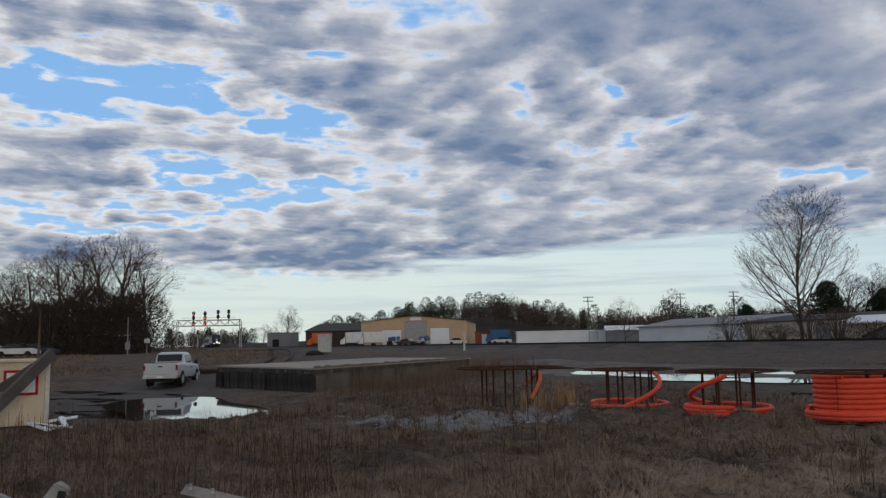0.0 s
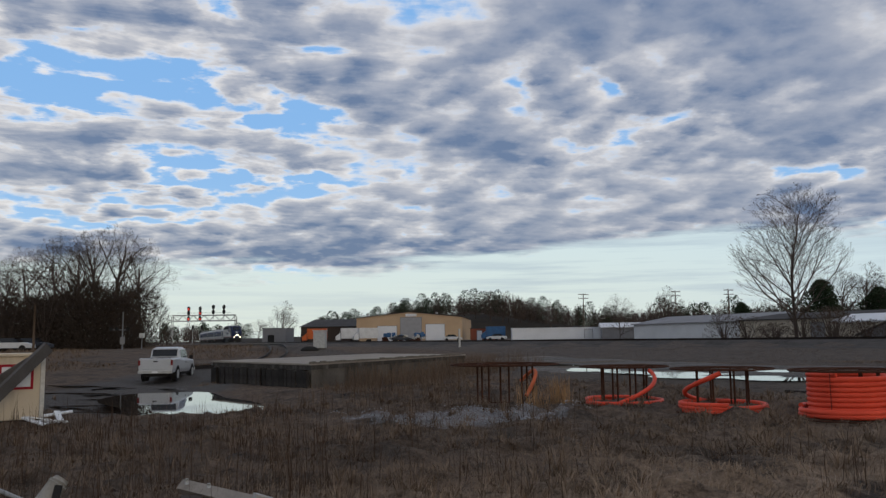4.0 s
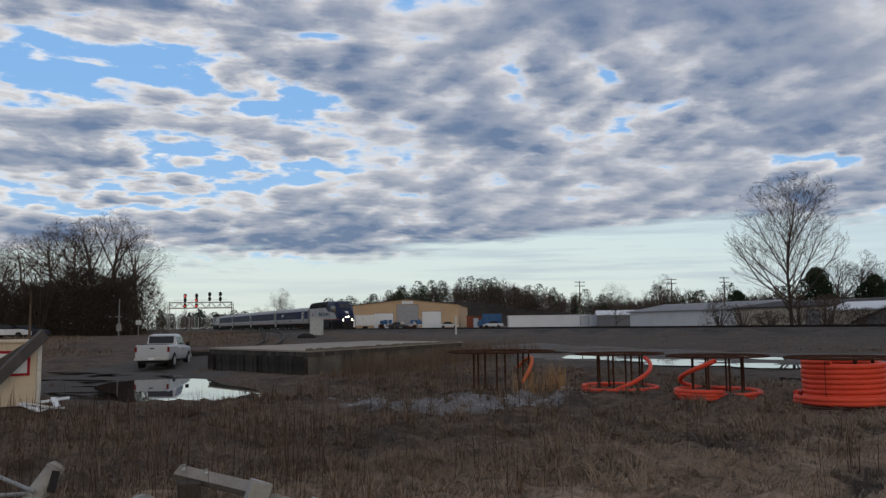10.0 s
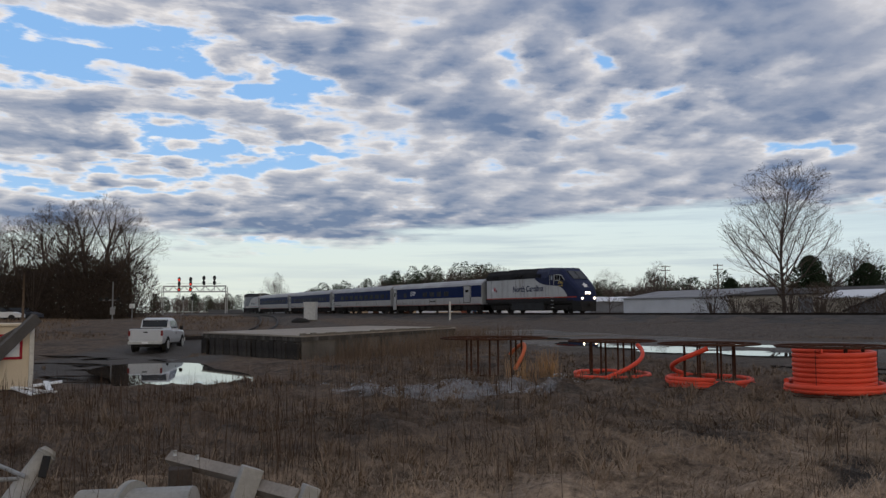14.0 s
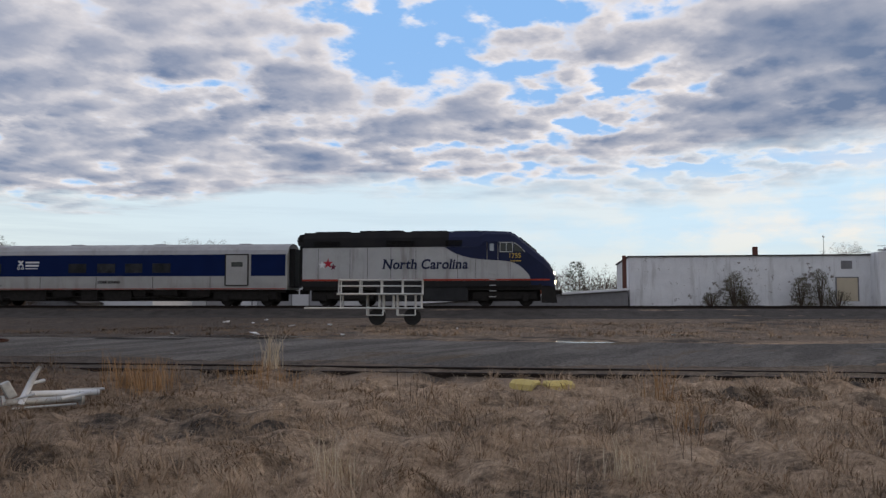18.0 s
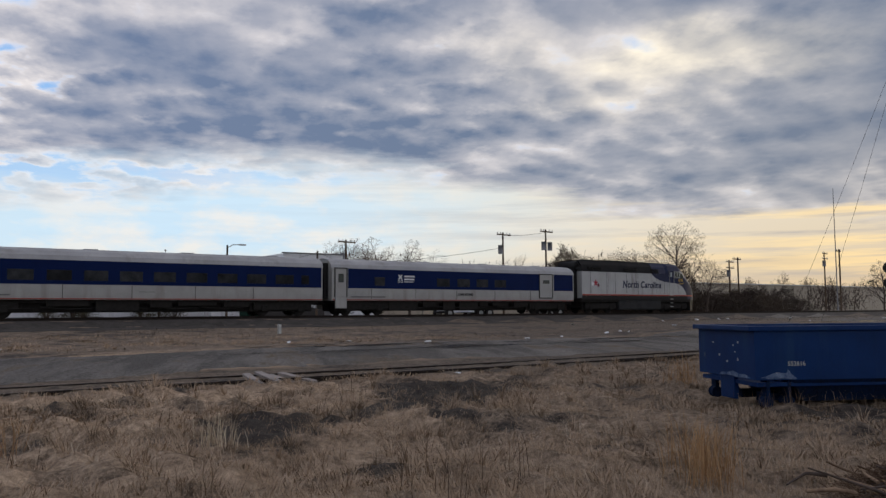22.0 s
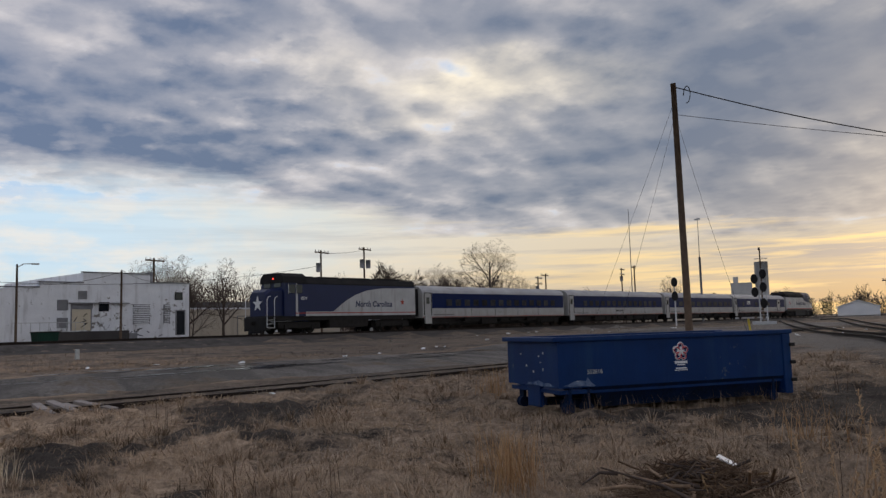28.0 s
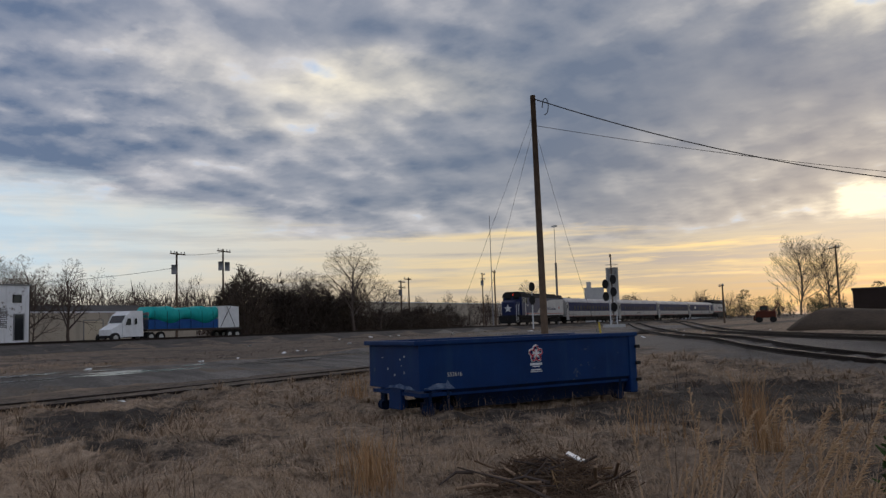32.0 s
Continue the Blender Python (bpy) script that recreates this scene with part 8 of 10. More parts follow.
def scrap_gate(x, y, rz, z=None, label="heap of white crossing-gate tubes lying in dry grass"):
    t = thing("scrap_signal_parts", pose(x, y, lz(x, y) if z is None else z, 0, 0, rz), label, "scrap metal")
    part("tube", tube(B(), [(-0.75, 0, 0.16), (0.75, 0.05, 0.14)], 0.085, 14), M_GALV, t, "thick grey tube")
    part("tube", tube(B(), [(-0.2, 0.25, 0.30), (1.15, 0.2, 0.24)], 0.075, 12), M_WHITE, t, "white tube")
    part("arm", tube(B(), [(-0.45, -0.05, 0.1), (-0.15, 0.1, 0.82)], 0.075, 12, 0.06), M_WHITE, t, "upright white casting")
    part("bracket", box(B(), -0.5, -0.32, -0.1, 0.1, 0.5, 0.9, 0.03), M_GALV, t, None or "", pose(0, 0, 0, 0, -25, 0))
    part("bar", tube(B(), [(-1.1, -0.3, 0.05), (0.55, -0.35, 0.06)], 0.03, 6), M_GALV, t)
    part("bar", tube(B(), [(-1.05, -0.3, 0.05), (-0.85, -0.25, 0.2)], 0.03, 6), M_GALV, t)
    for k, (p, q, r) in enumerate((((-0.3, 0.1, 0.55), (0.05, 0.2, 0.62), 0.04), ((-0.2, 0.1, 0.72), (-0.05, 0.16, 0.95), 0.05), ((0.3, -0.2, 0.2), (0.8, -0.3, 0.3), 0.045), ((0.5, 0.3, 0.33), (1.3, 0.36, 0.3), 0.035), ((-0.9, 0.2, 0.08), (-0.2, -0.2, 0.35), 0.03))):
        part("bar", tube(B(), [p, q], r, 8), M_GALV if k % 2 else M_WHITE, t)
    part("flange", tube(B(), [(0.72, 0.05, 0.14), (0.78, 0.05, 0.14)], 0.17, 14), M_GALV, t, "round end flange")
    part("flange", tube(B(), [(-0.8, 0.0, 0.16), (-0.74, 0.0, 0.16)], 0.17, 14), M_GALV, t, "round end flange")
    return t


scrap_gate(8.0, 13.3, -18).scale = (0.82, 0.82, 0.7)


def near_scrap():
    t = thing("scrap_signal_parts", Matrix.Identity(4), "white gate mast, tubes and channel beams dumped in weeds", "scrap metal")
    Mg = mat("weathered_white_enamel", (0.36, 0.35, 0.33), (0.24, 0.235, 0.22), 3, 0.6, bump=0.15)
    part("mast", tube(B(), [(-3.95, 7.55, 0.0), (-3.72, 7.85, 0.46)], 0.09, 14), Mg, t, "white mast with a slot")
    part("cap", tube(B(), [(-3.73, 7.84, 0.44), (-3.70, 7.87, 0.49)], 0.095, 14, 0.06), Mg, t)
    part("slot", box(B(), -0.035, 0.035, -0.01, 0.01, -0.1, 0.1, 0.008), M_BLACK, t, "", pose(-3.68, 7.72, 0.36, -25, 10, 20))
    part("rod", tube(B(), [(-5.6, 8.25, 0.48), (-4.75, 8.15, 0.47), (-3.78, 7.6, 0.29)], 0.02, 6), Mg, t)
    part("rod", tube(B(), [(-5.4, 7.7, 0.2), (-3.85, 7.58, 0.28)], 0.02, 6), Mg, t)
    part("tank", tube(B(), [(-3.05, 7.05, 0.12), (-2.1, 7.0, 0.16)], 0.17, 18), Mg, t, "white drum")
    part("collar", tube(B(), [(-2.66, 7.05, 0.15), (-2.60, 7.03, 0.15)], 0.22, 18), Mg, t)
    Mt = mat("weathered_board", (0.30, 0.27, 0.24), (0.2, 0.18, 0.16), 3, 0.85, bump=0.3)
    part("channel", tube(B(), [(-2.62, 8.0, 0.38), (-1.72, 7.45, 0.3)], 0.075, 4), Mt, t, "grey channel beam")
    part("channel", tube(B(), [(-1.78, 7.35, 0.28), (-1.22, 6.95, 0.24)], 0.075, 4), Mt, t, "grey channel beam")
    part("post", box(B(), -0.09, 0.09, -0.05, 0.05, -0.1, 0.42, 0.01), Mg, t, "", pose(-1.78, 7.1, 0.05, 0, 20, 30))
    part("post", box(B(), -0.07, 0.07, -0.05, 0.05, -0.1, 0.36, 0.01), Mg, t, "", pose(-1.25, 6.9, 0.0, 0, 24, 30))
    part("block", box(B(), -0.1, 0.1, -0.1, 0.1, 0.1, 0.34, 0.01), M_TIE, t, "", pose(-2.45, 7.75, 0.0, 0, 0, 20))
    part("bolt", tube(B(), [(-2.55, 7.9, 0.42), (-2.55, 7.9, 0.47)], 0.018, 6), M_GALV, t)
    part("bolt", tube(B(), [(-2.3, 7.76, 0.41), (-2.3, 7.76, 0.45)], 0.018, 6), M_GALV, t)


near_scrap()


def sacks():
    t = Vector((14.9, 7.5, 0))
    My = mat("pale_yellow_drum", (0.62, 0.51, 0.20), (0.50, 0.40, 0.15), 2, 0.6, bump=0.1)
    for k, (x, y, rz, L) in enumerate([(14.58, 7.55, 73, 0.74), (14.77, 6.94, -31, 0.70)]):
        s = thing("yellow_crash_drum", pose(x, y, lz(x, y), 0, 0, rz), "flattened pale yellow plastic barrel in the grass", "barrel", "yellow barrels")
        s.scale = (0.92, 0.75, 0.7)
        part("shell", loft(B(), [[(-L / 2 * 0.97, a * 0.8, b * 0.8 + 0.03) for a, b in ((-0.2, 0.0), (-0.2, 0.14), (-0.1, 0.24), (0.1, 0.24), (0.2, 0.14), (0.2, 0))], [(-L / 2 * 0.85, a, b) for a, b in ((-0.22, 0.0), (-0.22, 0.16), (-0.11, 0.28), (0.11, 0.28), (0.22, 0.16), (0.22, 0))], [(L / 2 * 0.85, a, b) for a, b in ((-0.2, 0.0), (-0.2, 0.16), (-0.1, 0.26), (0.1, 0.26), (0.2, 0.16), (0.2, 0))], [(L / 2, a * 0.8, b * 0.8 + 0.03) for a, b in ((-0.2, 0.0), (-0.2, 0.14), (-0.1, 0.22), (0.1, 0.22), (0.2, 0.14), (0.2, 0))]], smooth=False), My, s)
        for u in (-0.25, 0.0, 0.25):
            part("rib", loft(B(), [[(u * L + o, a * 1.04, b * 1.03) for a, b in ((-0.21, 0.0), (-0.21, 0.16), (-0.105, 0.27), (0.105, 0.27), (0.21, 0.16), (0.21, 0))] for o in (-0.02, 0.02)]), My, s)


sacks()
# scattered ties like a broken pallet
for k in range(4):
    q = Vector((20.6 + 0.18 * k, 0.62 - 0.36 * k, 0))
    ob = part("timber", box(B(), -0.7, 0.7, -0.09, 0.09, 0, 0.07, 0.01), mat("bleached_timber", (0.36, 0.32, 0.30), (0.2, 0.18, 0.165), 3, 0.9, bump=0.4), m=pose(q.x, q.y, float(land_bumps(q.x, q.y)) + 0.05, 4, 6, 196 + 7 * k))
    tagged(ob, "short bleached timber lying by the siding", "timber", "loose timbers")


def work_platform():
    """Welded staging on old tyres."""
    a, c = Vector((29.9, 27.8, 0)), Vector((33.1, 22.9, 0))
    d = (c - a).normalized()
    z = 0.62
    t = thing("work_platform", pose(a.x, a.y, z, 0, 0, math.degrees(math.atan2(d.y, d.x))), "white welded steel staging standing on tyres", "work platform")
    L = (c - a).length
    Mw = mat("chalky_white_steel", (0.6, 0.6, 0.58), (0.45, 0.45, 0.43), 3, 0.6, bump=0.1)

    def bar(p, q, r=0.035, nm="bar"):
        part(nm, tube(B(), [p, q], r, 6), Mw, t)
    for y in (0, 0.9):
        bar((0, y, 0.85), (L, y, 0.85), 0.05, "beam")
        bar((1.6, y, 1.55), (L, y, 1.55), 0.05, "beam")
        bar((1.7, y, 2.25), (L, y, 2.25))
        bar((1.7, y, 1.95), (L, y, 1.95))
        for x in (1.8, 3.1, 3.7, 4.4, 5.0, 5.8):
            bar((x, y, 0.85), (x, y, 1.55))
        for x in (1.7, 2.75, 3.8, 4.85, L):
            bar((x, y, 1.55), (x, y, 2.28))
        for x in (3.1, 3.9, 4.6, 5.5):
            bar((x, y, 0.5), (x, y, 1.5))
        bar((3.1, y, 0.5), (3.9, y, 0.5))
        bar((4.6, y, 0.5), (5.5, y, 0.5))
    for x in (0, 1.8, 3.7, L):
        bar((x, 0, 0.85), (x, 0.9, 0.85))
        if x:
            bar((x, 0, 1.55), (x, 0.9, 1.55))
    part("deck", box(B(), 1.6, L, 0, 0.9, 1.5, 1.56), M_GALV, t)
    for x, w in ((3.6, 0.3), (5.35, 0.75)):
        part("tyre", tube(B(), [(x, 0.1, 0.42), (x, 0.1 + w, 0.42)], 0.42, 20), M_RUBBER, t, "old black tyre")


work_platform()


def upole(x, y, H, label, arms=1, transformers=0, z=None, lean=0.0, rz=0.0, light=0.0, name="utility_pole", r=0.14):
    z = lz(x, y) if z is None else z
    t = thing(name, pose(x, y, z, lean, 0, rz), label, "utility pole", "poles")
    part("pole", tube(B(), [(0, 0, -0.3), (0, 0, H)], r, 10, r * 0.7), M_WOODPOLE, t, "weathered timber pole")
    for k in range(arms):
        zz = H - 0.35 - 0.9 * k
        a = part("crossarm", box(B(), -1.2, 1.2, -0.2, -0.1, zz, zz + 0.14, 0.01), M_WOODPOLE, t)
        for xx in (-1.1, -0.55, 0.55, 1.1):
            part("insulator", tube(B(), [(xx, -0.15, zz + 0.14), (xx, -0.15, zz + 0.34)], 0.05, 8), M_GALV, a)
    for k in range(transformers):
        xx = (-0.6, 0.6, 0.0)[k % 3]
        part("transformer", tube(B(), [(xx, -0.15, H - 2.5), (xx, -0.15, H - 1.5)], 0.29, 12), M_BOARD, t, "grey transformer can")
    if light:
        part("lamp_arm", tube(B(), [(0, 0, H - 0.25), (light * 0.4, 0, H + 0.05), (light, 0, H + 0.1)], 0.04, 6), M_GALV, t)
        part("lamp_head", box(B(), light - 0.1, light + 0.45, -0.12, 0.12, H + 0.02, H + 0.14, 0.03), M_GALV, t)
    return t


def cable(p, q, sag, r=0.018, label="thin black overhead cable between poles", name="cable"):
    p, q = Vector(p), Vector(q)
    pts = []
    for k in range(25):
        u = k / 24
        v = p.lerp(q, u)
        v.z -= sag * 4 * u * (1 - u)
        pts.append(v)
    ob = part(name, tube(B(), pts, r, 5), M_BLACK)
    tagged(ob, label, "cable", "overhead cables")


PT = (25.8, -22.3)
upole(*PT, 11.2, "tall bare weathered timber pole behind the container", 0, z=0.2, r=0.16, lean=-0.6)
cable((25.8, -22.3, 11.25), (12, -51, 7.4), 1.55, 0.025)
cable((25.8, -22.3, 10.1), (12, -51, 7.0), 0.5, 0.012)
upole(12, -51, 7.3, "bare timber pole carrying the cables onward", 0)
cable((25.8, -22.3, 10.9), (29.5, -19.6, 0.4), 0.1, 0.006, "thin steel guy wire staying the tall pole", "guy_wire")
cable((25.8, -22.3, 10.4), (28.7, -20.6, 0.4), 0.1, 0.006, "thin steel guy wire staying the tall pole", "guy_wire")
cable((25.8, -22.3, 9.8), (21.4, -21.4, 0.3), 0.25, 0.006, "thin steel guy wire staying the tall pole", "guy_wire")
ob = part("guy_guard", tube(B(), [(21.45, -21.4, 0.2), (21.75, -21.45, 1.7)], 0.035, 8), mat("yellow_guard", (0.75, 0.6, 0.1), None, 3, 0.5))
tagged(ob, "yellow plastic guard on a guy wire", "guy guard")
ob = part("cable_coil", tube(B(), [(25.5 + 0.2 * math.cos(a), -22.6, 10.9 + 0.35 * math.sin(a)) for a in np.linspace(0, 5, 14)], 0.02, 5), M_BLACK)
tagged(ob, "small loop of slack black cable on a pole", "cable")
for s, p, H, arms, tr in ((35.4, -18, 9.6, 1, 1), (42.1, -18, 10.3, 1, 2), (18.3, -24, 8.4, 1, 1), (81.4, -20, 8.0, 2, 1), (112, -22, 10.5, 2, 1)):
    q = on_line(s, p)
    upole(q.x, q.y, H, "timber utility pole with crossarm and transformers", arms, tr, rz=TRACK_YAW + 10)
a, c = on_line(35.4, -18, 10.4), on_line(42.1, -18, 11.1)
cable(a, c, 0.15, 0.02)
cable(on_line(35.4, -18, 9.0), on_line(2, -20, 6.5), 0.9, 0.02)
q = on_line(1.2, -14)
upole(q.x, q.y, 6.4, "timber street light pole with a curved arm", 0, 0, light=1.2, rz=TRACK_YAW, name="street_lamp", r=0.11)
q = on_line(9.7, -14)
upole(q.x, q.y, 6.2, "plain leaning timber pole before the depot", 0, 0, rz=TRACK_YAW, lean=1.0, r=0.11)
cable(on_line(9.7, -14, 7.4), on_line(16, -20.3, 6.9), 0.2, 0.015)
cable(on_line(9.7, -14, 7.2), on_line(3.4, -20.3, 6.4), 0.45, 0.015)
cable(on_line(1.2, -14, 6.0), on_line(5.5, -20.3, 6.3), 0.3, 0.012)
for b, d, H, lab in ((27.2, 95, 4.9, "plain wooden roadside pole"), (30.2, 92, 5.2, "plain wooden roadside pole"), (-9.4, 190, 10.5, "double crossarm timber pole above the sheds"), (-15.6, 190, 10.5, "timber pole behind a leafless tree"), (-19.0, 180, 10.0, "timber pole behind the warehouses"), (-149.6, 110, 9.4, "timber pole on the far bank"), (-142.6, 120, 5.5, "short timber pole by the junction"), (-135.34, 130, 11.3, "double crossarm timber pole beside the silo"), (-127.2, 132, 9.4, "double crossarm timber pole by the mast"), (-121.1, 130, 8.5, "double crossarm timber pole past the thicket")):
    x, y = at(b, d)
    upole(x, y, H, lab, 2 if d > 150 else (1 if d > 100 else 0), 0, rz=-b)
for b, d, H, lab in ((-131.55, 130, 16.1, "slim grey lattice radio mast"), (-127.0, 130, 18.1, "slim whip aerial radio mast"), (-82.0, 150, 11.8, "slim grey floodlight mast")):
    x, y = at(b, d)
    t = thing("mast", pose(x, y, 1.2), lab, "mast")
    part("pole", tube(B(), [(0, 0, 0), (0, 0, H * 0.55), (0, 0, H)], 0.09, 6, 0.035), M_BOARD, t)
    if "lattice" in lab or "flood" in lab:
        part("head", box(B(), -0.55, 0.55, -0.1, 0.1, H - 0.35, H - 0.1, 0.02), M_GALV, t)
    if "lattice" in lab:
        part("lower_tube", tube(B(), [(0, 0, 0), (0, 0, H * 0.62)], 0.17, 8), M_BOARD, t)


def signal_mast():
    x, y = at(-135.4, 92)
    t = thing("railway_signal", pose(x, y, 0.7, 0, 0, -135), "two-sided railway signal mast with dark lamp heads", "railway signal")
    Mp = mat("aluminium_paint", (0.45, 0.46, 0.47), (0.36, 0.37, 0.38), 3, 0.5, 0.3)
    for dx in (-0.35, 0.35):
        part("post", tube(B(), [(dx, 0, 0), (dx, 0, 6.6)], 0.07, 8), Mp, t)
    for k in range(14):
        part("rung", tube(B(), [(-0.35, 0, 0.4 + 0.44 * k), (0.35, 0, 0.4 + 0.44 * k)], 0.025, 5), Mp, t)
    part("cabinet", box(B(), -1.2, 1.2, -0.4, 0.5, 0, 0.6, 0.03), Mp, t)
    for dx, zz in ((-0.75, 5.1), (-0.75, 3.7), (0.1, 5.6), (0.1, 4.2), (0.1, 2.5)):
        h = part("lamp_head", loft(B(), [[(dx + w * math.cos(a), yy, zz + 0.5 * math.sin(a) * (w / 0.34)) for a in np.linspace(0, 6.28, 15)[:-1]] for w, yy in ((0.34, -0.1), (0.36, -0.04), (0.36, 0.04))]), M_BLACK, t, "black oval lamp backboard")
        for k in (-1, 0, 1):
            part("lens", tube(B(), [(dx, -0.12, zz + 0.28 * k), (dx, -0.22, zz + 0.28 * k)], 0.1, 10), M_BLACK, h)
    x, y = at(-129.83, 96)
    t = thing("railway_signal", pose(x, y, 1.0, 0, 0, -131), "single dark railway signal head on a mast", "railway signal")
    part("post", tube(B(), [(0, 0, 0), (0, 0, 5.2)], 0.08, 8), Mp, t)
    for zz in (5.0, 3.4):
        part("lamp_head", loft(B(), [[(w * math.cos(a), yy, zz + 0.55 * math.sin(a)) for a in np.linspace(0, 6.28, 15)[:-1]] for w, yy in ((0.36, -0.1), (0.36, 0.04))]), M_BLACK, t, "black oval lamp backboard")


signal_mast()


def gantry():
    A, C = Vector((-99.4, 290.0, 0)), Vector((-76.7, 290.4, 0))
    d = (C - A).normalized()
    L = (C - A).length
    t = thing("signal_gantry", pose(A.x, A.y, 1.3, 0, 0, math.degrees(math.atan2(d.y, d.x))), "steel signal bridge spanning the tracks with red lamps lit", "signal gantry")
    Mp = mat("gantry_grey", (0.34, 0.33, 0.31), (0.26, 0.25, 0.24), 1, 0.6, 0.0)
    for x in (0, L):
        p = part("tower", tube(B(), [(x - 0.3, 0, 0), (x - 0.3, 0, 9.6)], 0.16, 6), Mp, t)
        part("leg", tube(B(), [(x + 0.3, 0, 0), (x + 0.3, 0, 9.6)], 0.16, 6), Mp, p)
    for z in (8.0, 10.0):
        part("chord", tube(B(), [(0, 0, z), (L, 0, z)], 0.24, 6), Mp, t)
    n = 12
    for k in range(n):
        x0, x1 = L * k / n, L * (k + 1) / n
        part("web", tube(B(), [(x0, 0, 8.0 if k % 2 else 10.0), (x1, 0, 10.0 if k % 2 else 8.0)], 0.14, 5), Mp, t)
    part("handrail", tube(B(), [(1.5, 0, 10.9), (L - 2, 0, 10.9)], 0.05, 5), Mp, t)
    for x, reds in ((5.8, (1, 0, 1)), (9.9, (0, 1, 1)), (14.6, ()), (18.4, ())):
        part("mast", tube(B(), [(x, 0, 8.2), (x, 0, 13.2)], 0.1, 6), Mp, t)
        zs = (12.4, 10.9, 8.9) if reds else (12.9, 11.2)
        for k, z in enumerate(zs):
            h = part("lamp_head", loft(B(), [[(x + 0.55 * math.cos(a), yy, z + 0.85 * math.sin(a)) for a in np.linspace(0, 6.28, 13)[:-1]] for yy in (-0.2, 0.1)]), M_BLACK, t, "black lamp backboard")
            part("lens", tube(B(), [(x, -0.22, z - 0.2), (x, -0.35, z - 0.2)], 0.26, 10), M_REDLAMP if (reds and reds[k]) else M_BLACK, h, "red signal lens" if (reds and reds[k]) else "")
    t2 = thing("signal_gantry", pose(-118, 372, 1.3, 0, 0, 12), "far smaller signal mast seen under the gantry", "signal gantry")
    for x in (0, 4):
        part("mast", tube(B(), [(x, 0, 0), (x, 0, 8)], 0.12, 6), Mp, t2)
        part("lamp_head", box(B(), x - 0.5, x + 0.5, -0.15, 0.15, 6.2, 8.2, 0.1), M_BLACK, t2)


gantry()


def small_yard_things():
    x, y = at(9.1, 78)
    t = thing("signal_cabinet", pose(x, y, lz(x, y), 0, 0, -6), "grey steel trackside equipment cabinet", "cabinet")
    part("body", box(B(), -0.55, 0.55, -0.45, 0.45, 0.1, 1.7, 0.03), M_GALV, t)
    part("roof", box(B(), -0.62, 0.62, -0.52, 0.52, 1.7, 1.78, 0.02), M_GALV, t)
    part("base", box(B(), -0.6, 0.6, -0.5, 0.5, -0.2, 0.1), M_CONC, t)
    x, y = at(9.8, 76)
    t = thing("tyre_heap", pose(x, y, lz(x, y)), "small heap of dark scrap by the cabinet", "scrap")
    part("heap", loft(B(), [[(0.9 * w * math.cos(a), 0.5 * w * math.sin(a), z) for a in np.linspace(0, 6.28, 11)[:-1]] for w, z in ((1, -0.1), (0.9, 0.2), (0.5, 0.38), (0.1, 0.42))], smooth=True), M_RUBBER, t)
    # mile marker posts
    for (px, py, h, lab) in ((45.6, 0.2, 0.5, "short pale concrete marker post"), (1.0, 88.0, 2.0, "slim grey marker post")):
        ob = part("marker_post", box(B(), -0.09, 0.09, -0.09, 0.09, -0.1, h, 0.02), M_GALV, m=pose(px, py, lz(px, py), 0, 0, 20))
        tagged(ob, lab, "post")
    # crossing signal by the grove
    x, y = at(22.0, 97)
    t = thing("crossing_signal", pose(x, y, 1.0, 0, 0, 20), "road crossing signal mast with lamp arms", "crossing signal")
    part("mast", tube(B(), [(0, 0, 0), (0, 0, 4.2)], 0.07, 8), M_BOARD, t)
    part("arm", tube(B(), [(-1.3, 0, 2.2), (0.6, 0, 2.2)], 0.05, 6), M_BOARD, t)
    for xx in (-1.2, -0.6, 0.5):
        part("lamp_head", tube(B(), [(xx, -0.05, 2.3), (xx, 0.05, 2.3)], 0.22, 12), M_BLACK, t)
    part("box", box(B(), -0.25, 0.25, -0.2, 0.2, 0.6, 1.4, 0.02), M_BOARD, t)
    x, y = at(20.8, 98)
    t = thing("marker_sign", pose(x, y, 1.0), "small white roadside marker sign", "sign")
    part("post", tube(B(), [(0, 0, 0), (0, 0, 1.5)], 0.05, 6), M_BOARD, t)
    part("plate", box(B(), -0.3, 0.3, -0.03, 0.03, 1.3, 1.8), M_GALV, t)
    # litter
    rr = random.Random(77)
    for k in range(46):
        s, p = rr.uniform(-45, 45), rr.choice((rr.uniform(7, 20), rr.uniform(18, 23), rr.uniform(32, 44)))
        q = on_line(s, p)
        if math.hypot(q.x, q.y) < 7:
            continue
        w = rr.uniform(0.05, 0.16)
        bm = B()
        bmesh.ops.create_icosphere(bm, subdivisions=1, radius=1.0, matrix=Matrix.Diagonal((w * rr.uniform(1, 2.2), w, w * 0.35, 1)))
        for v in bm.verts:
            v.co += Vector((rr.uniform(-1, 1), rr.uniform(-1, 1), rr.uniform(-1, 1))) * w * 0.2
        ob = part("litter", bm, M_WHITE, m=pose(q.x, q.y, lz(q.x, q.y) + 0.05, 0, rr.uniform(-20, 20), rr.uniform(0, 180)))
        tagged(ob, "scrap of white litter on the ground", "litter", "litter")


small_yard_things()


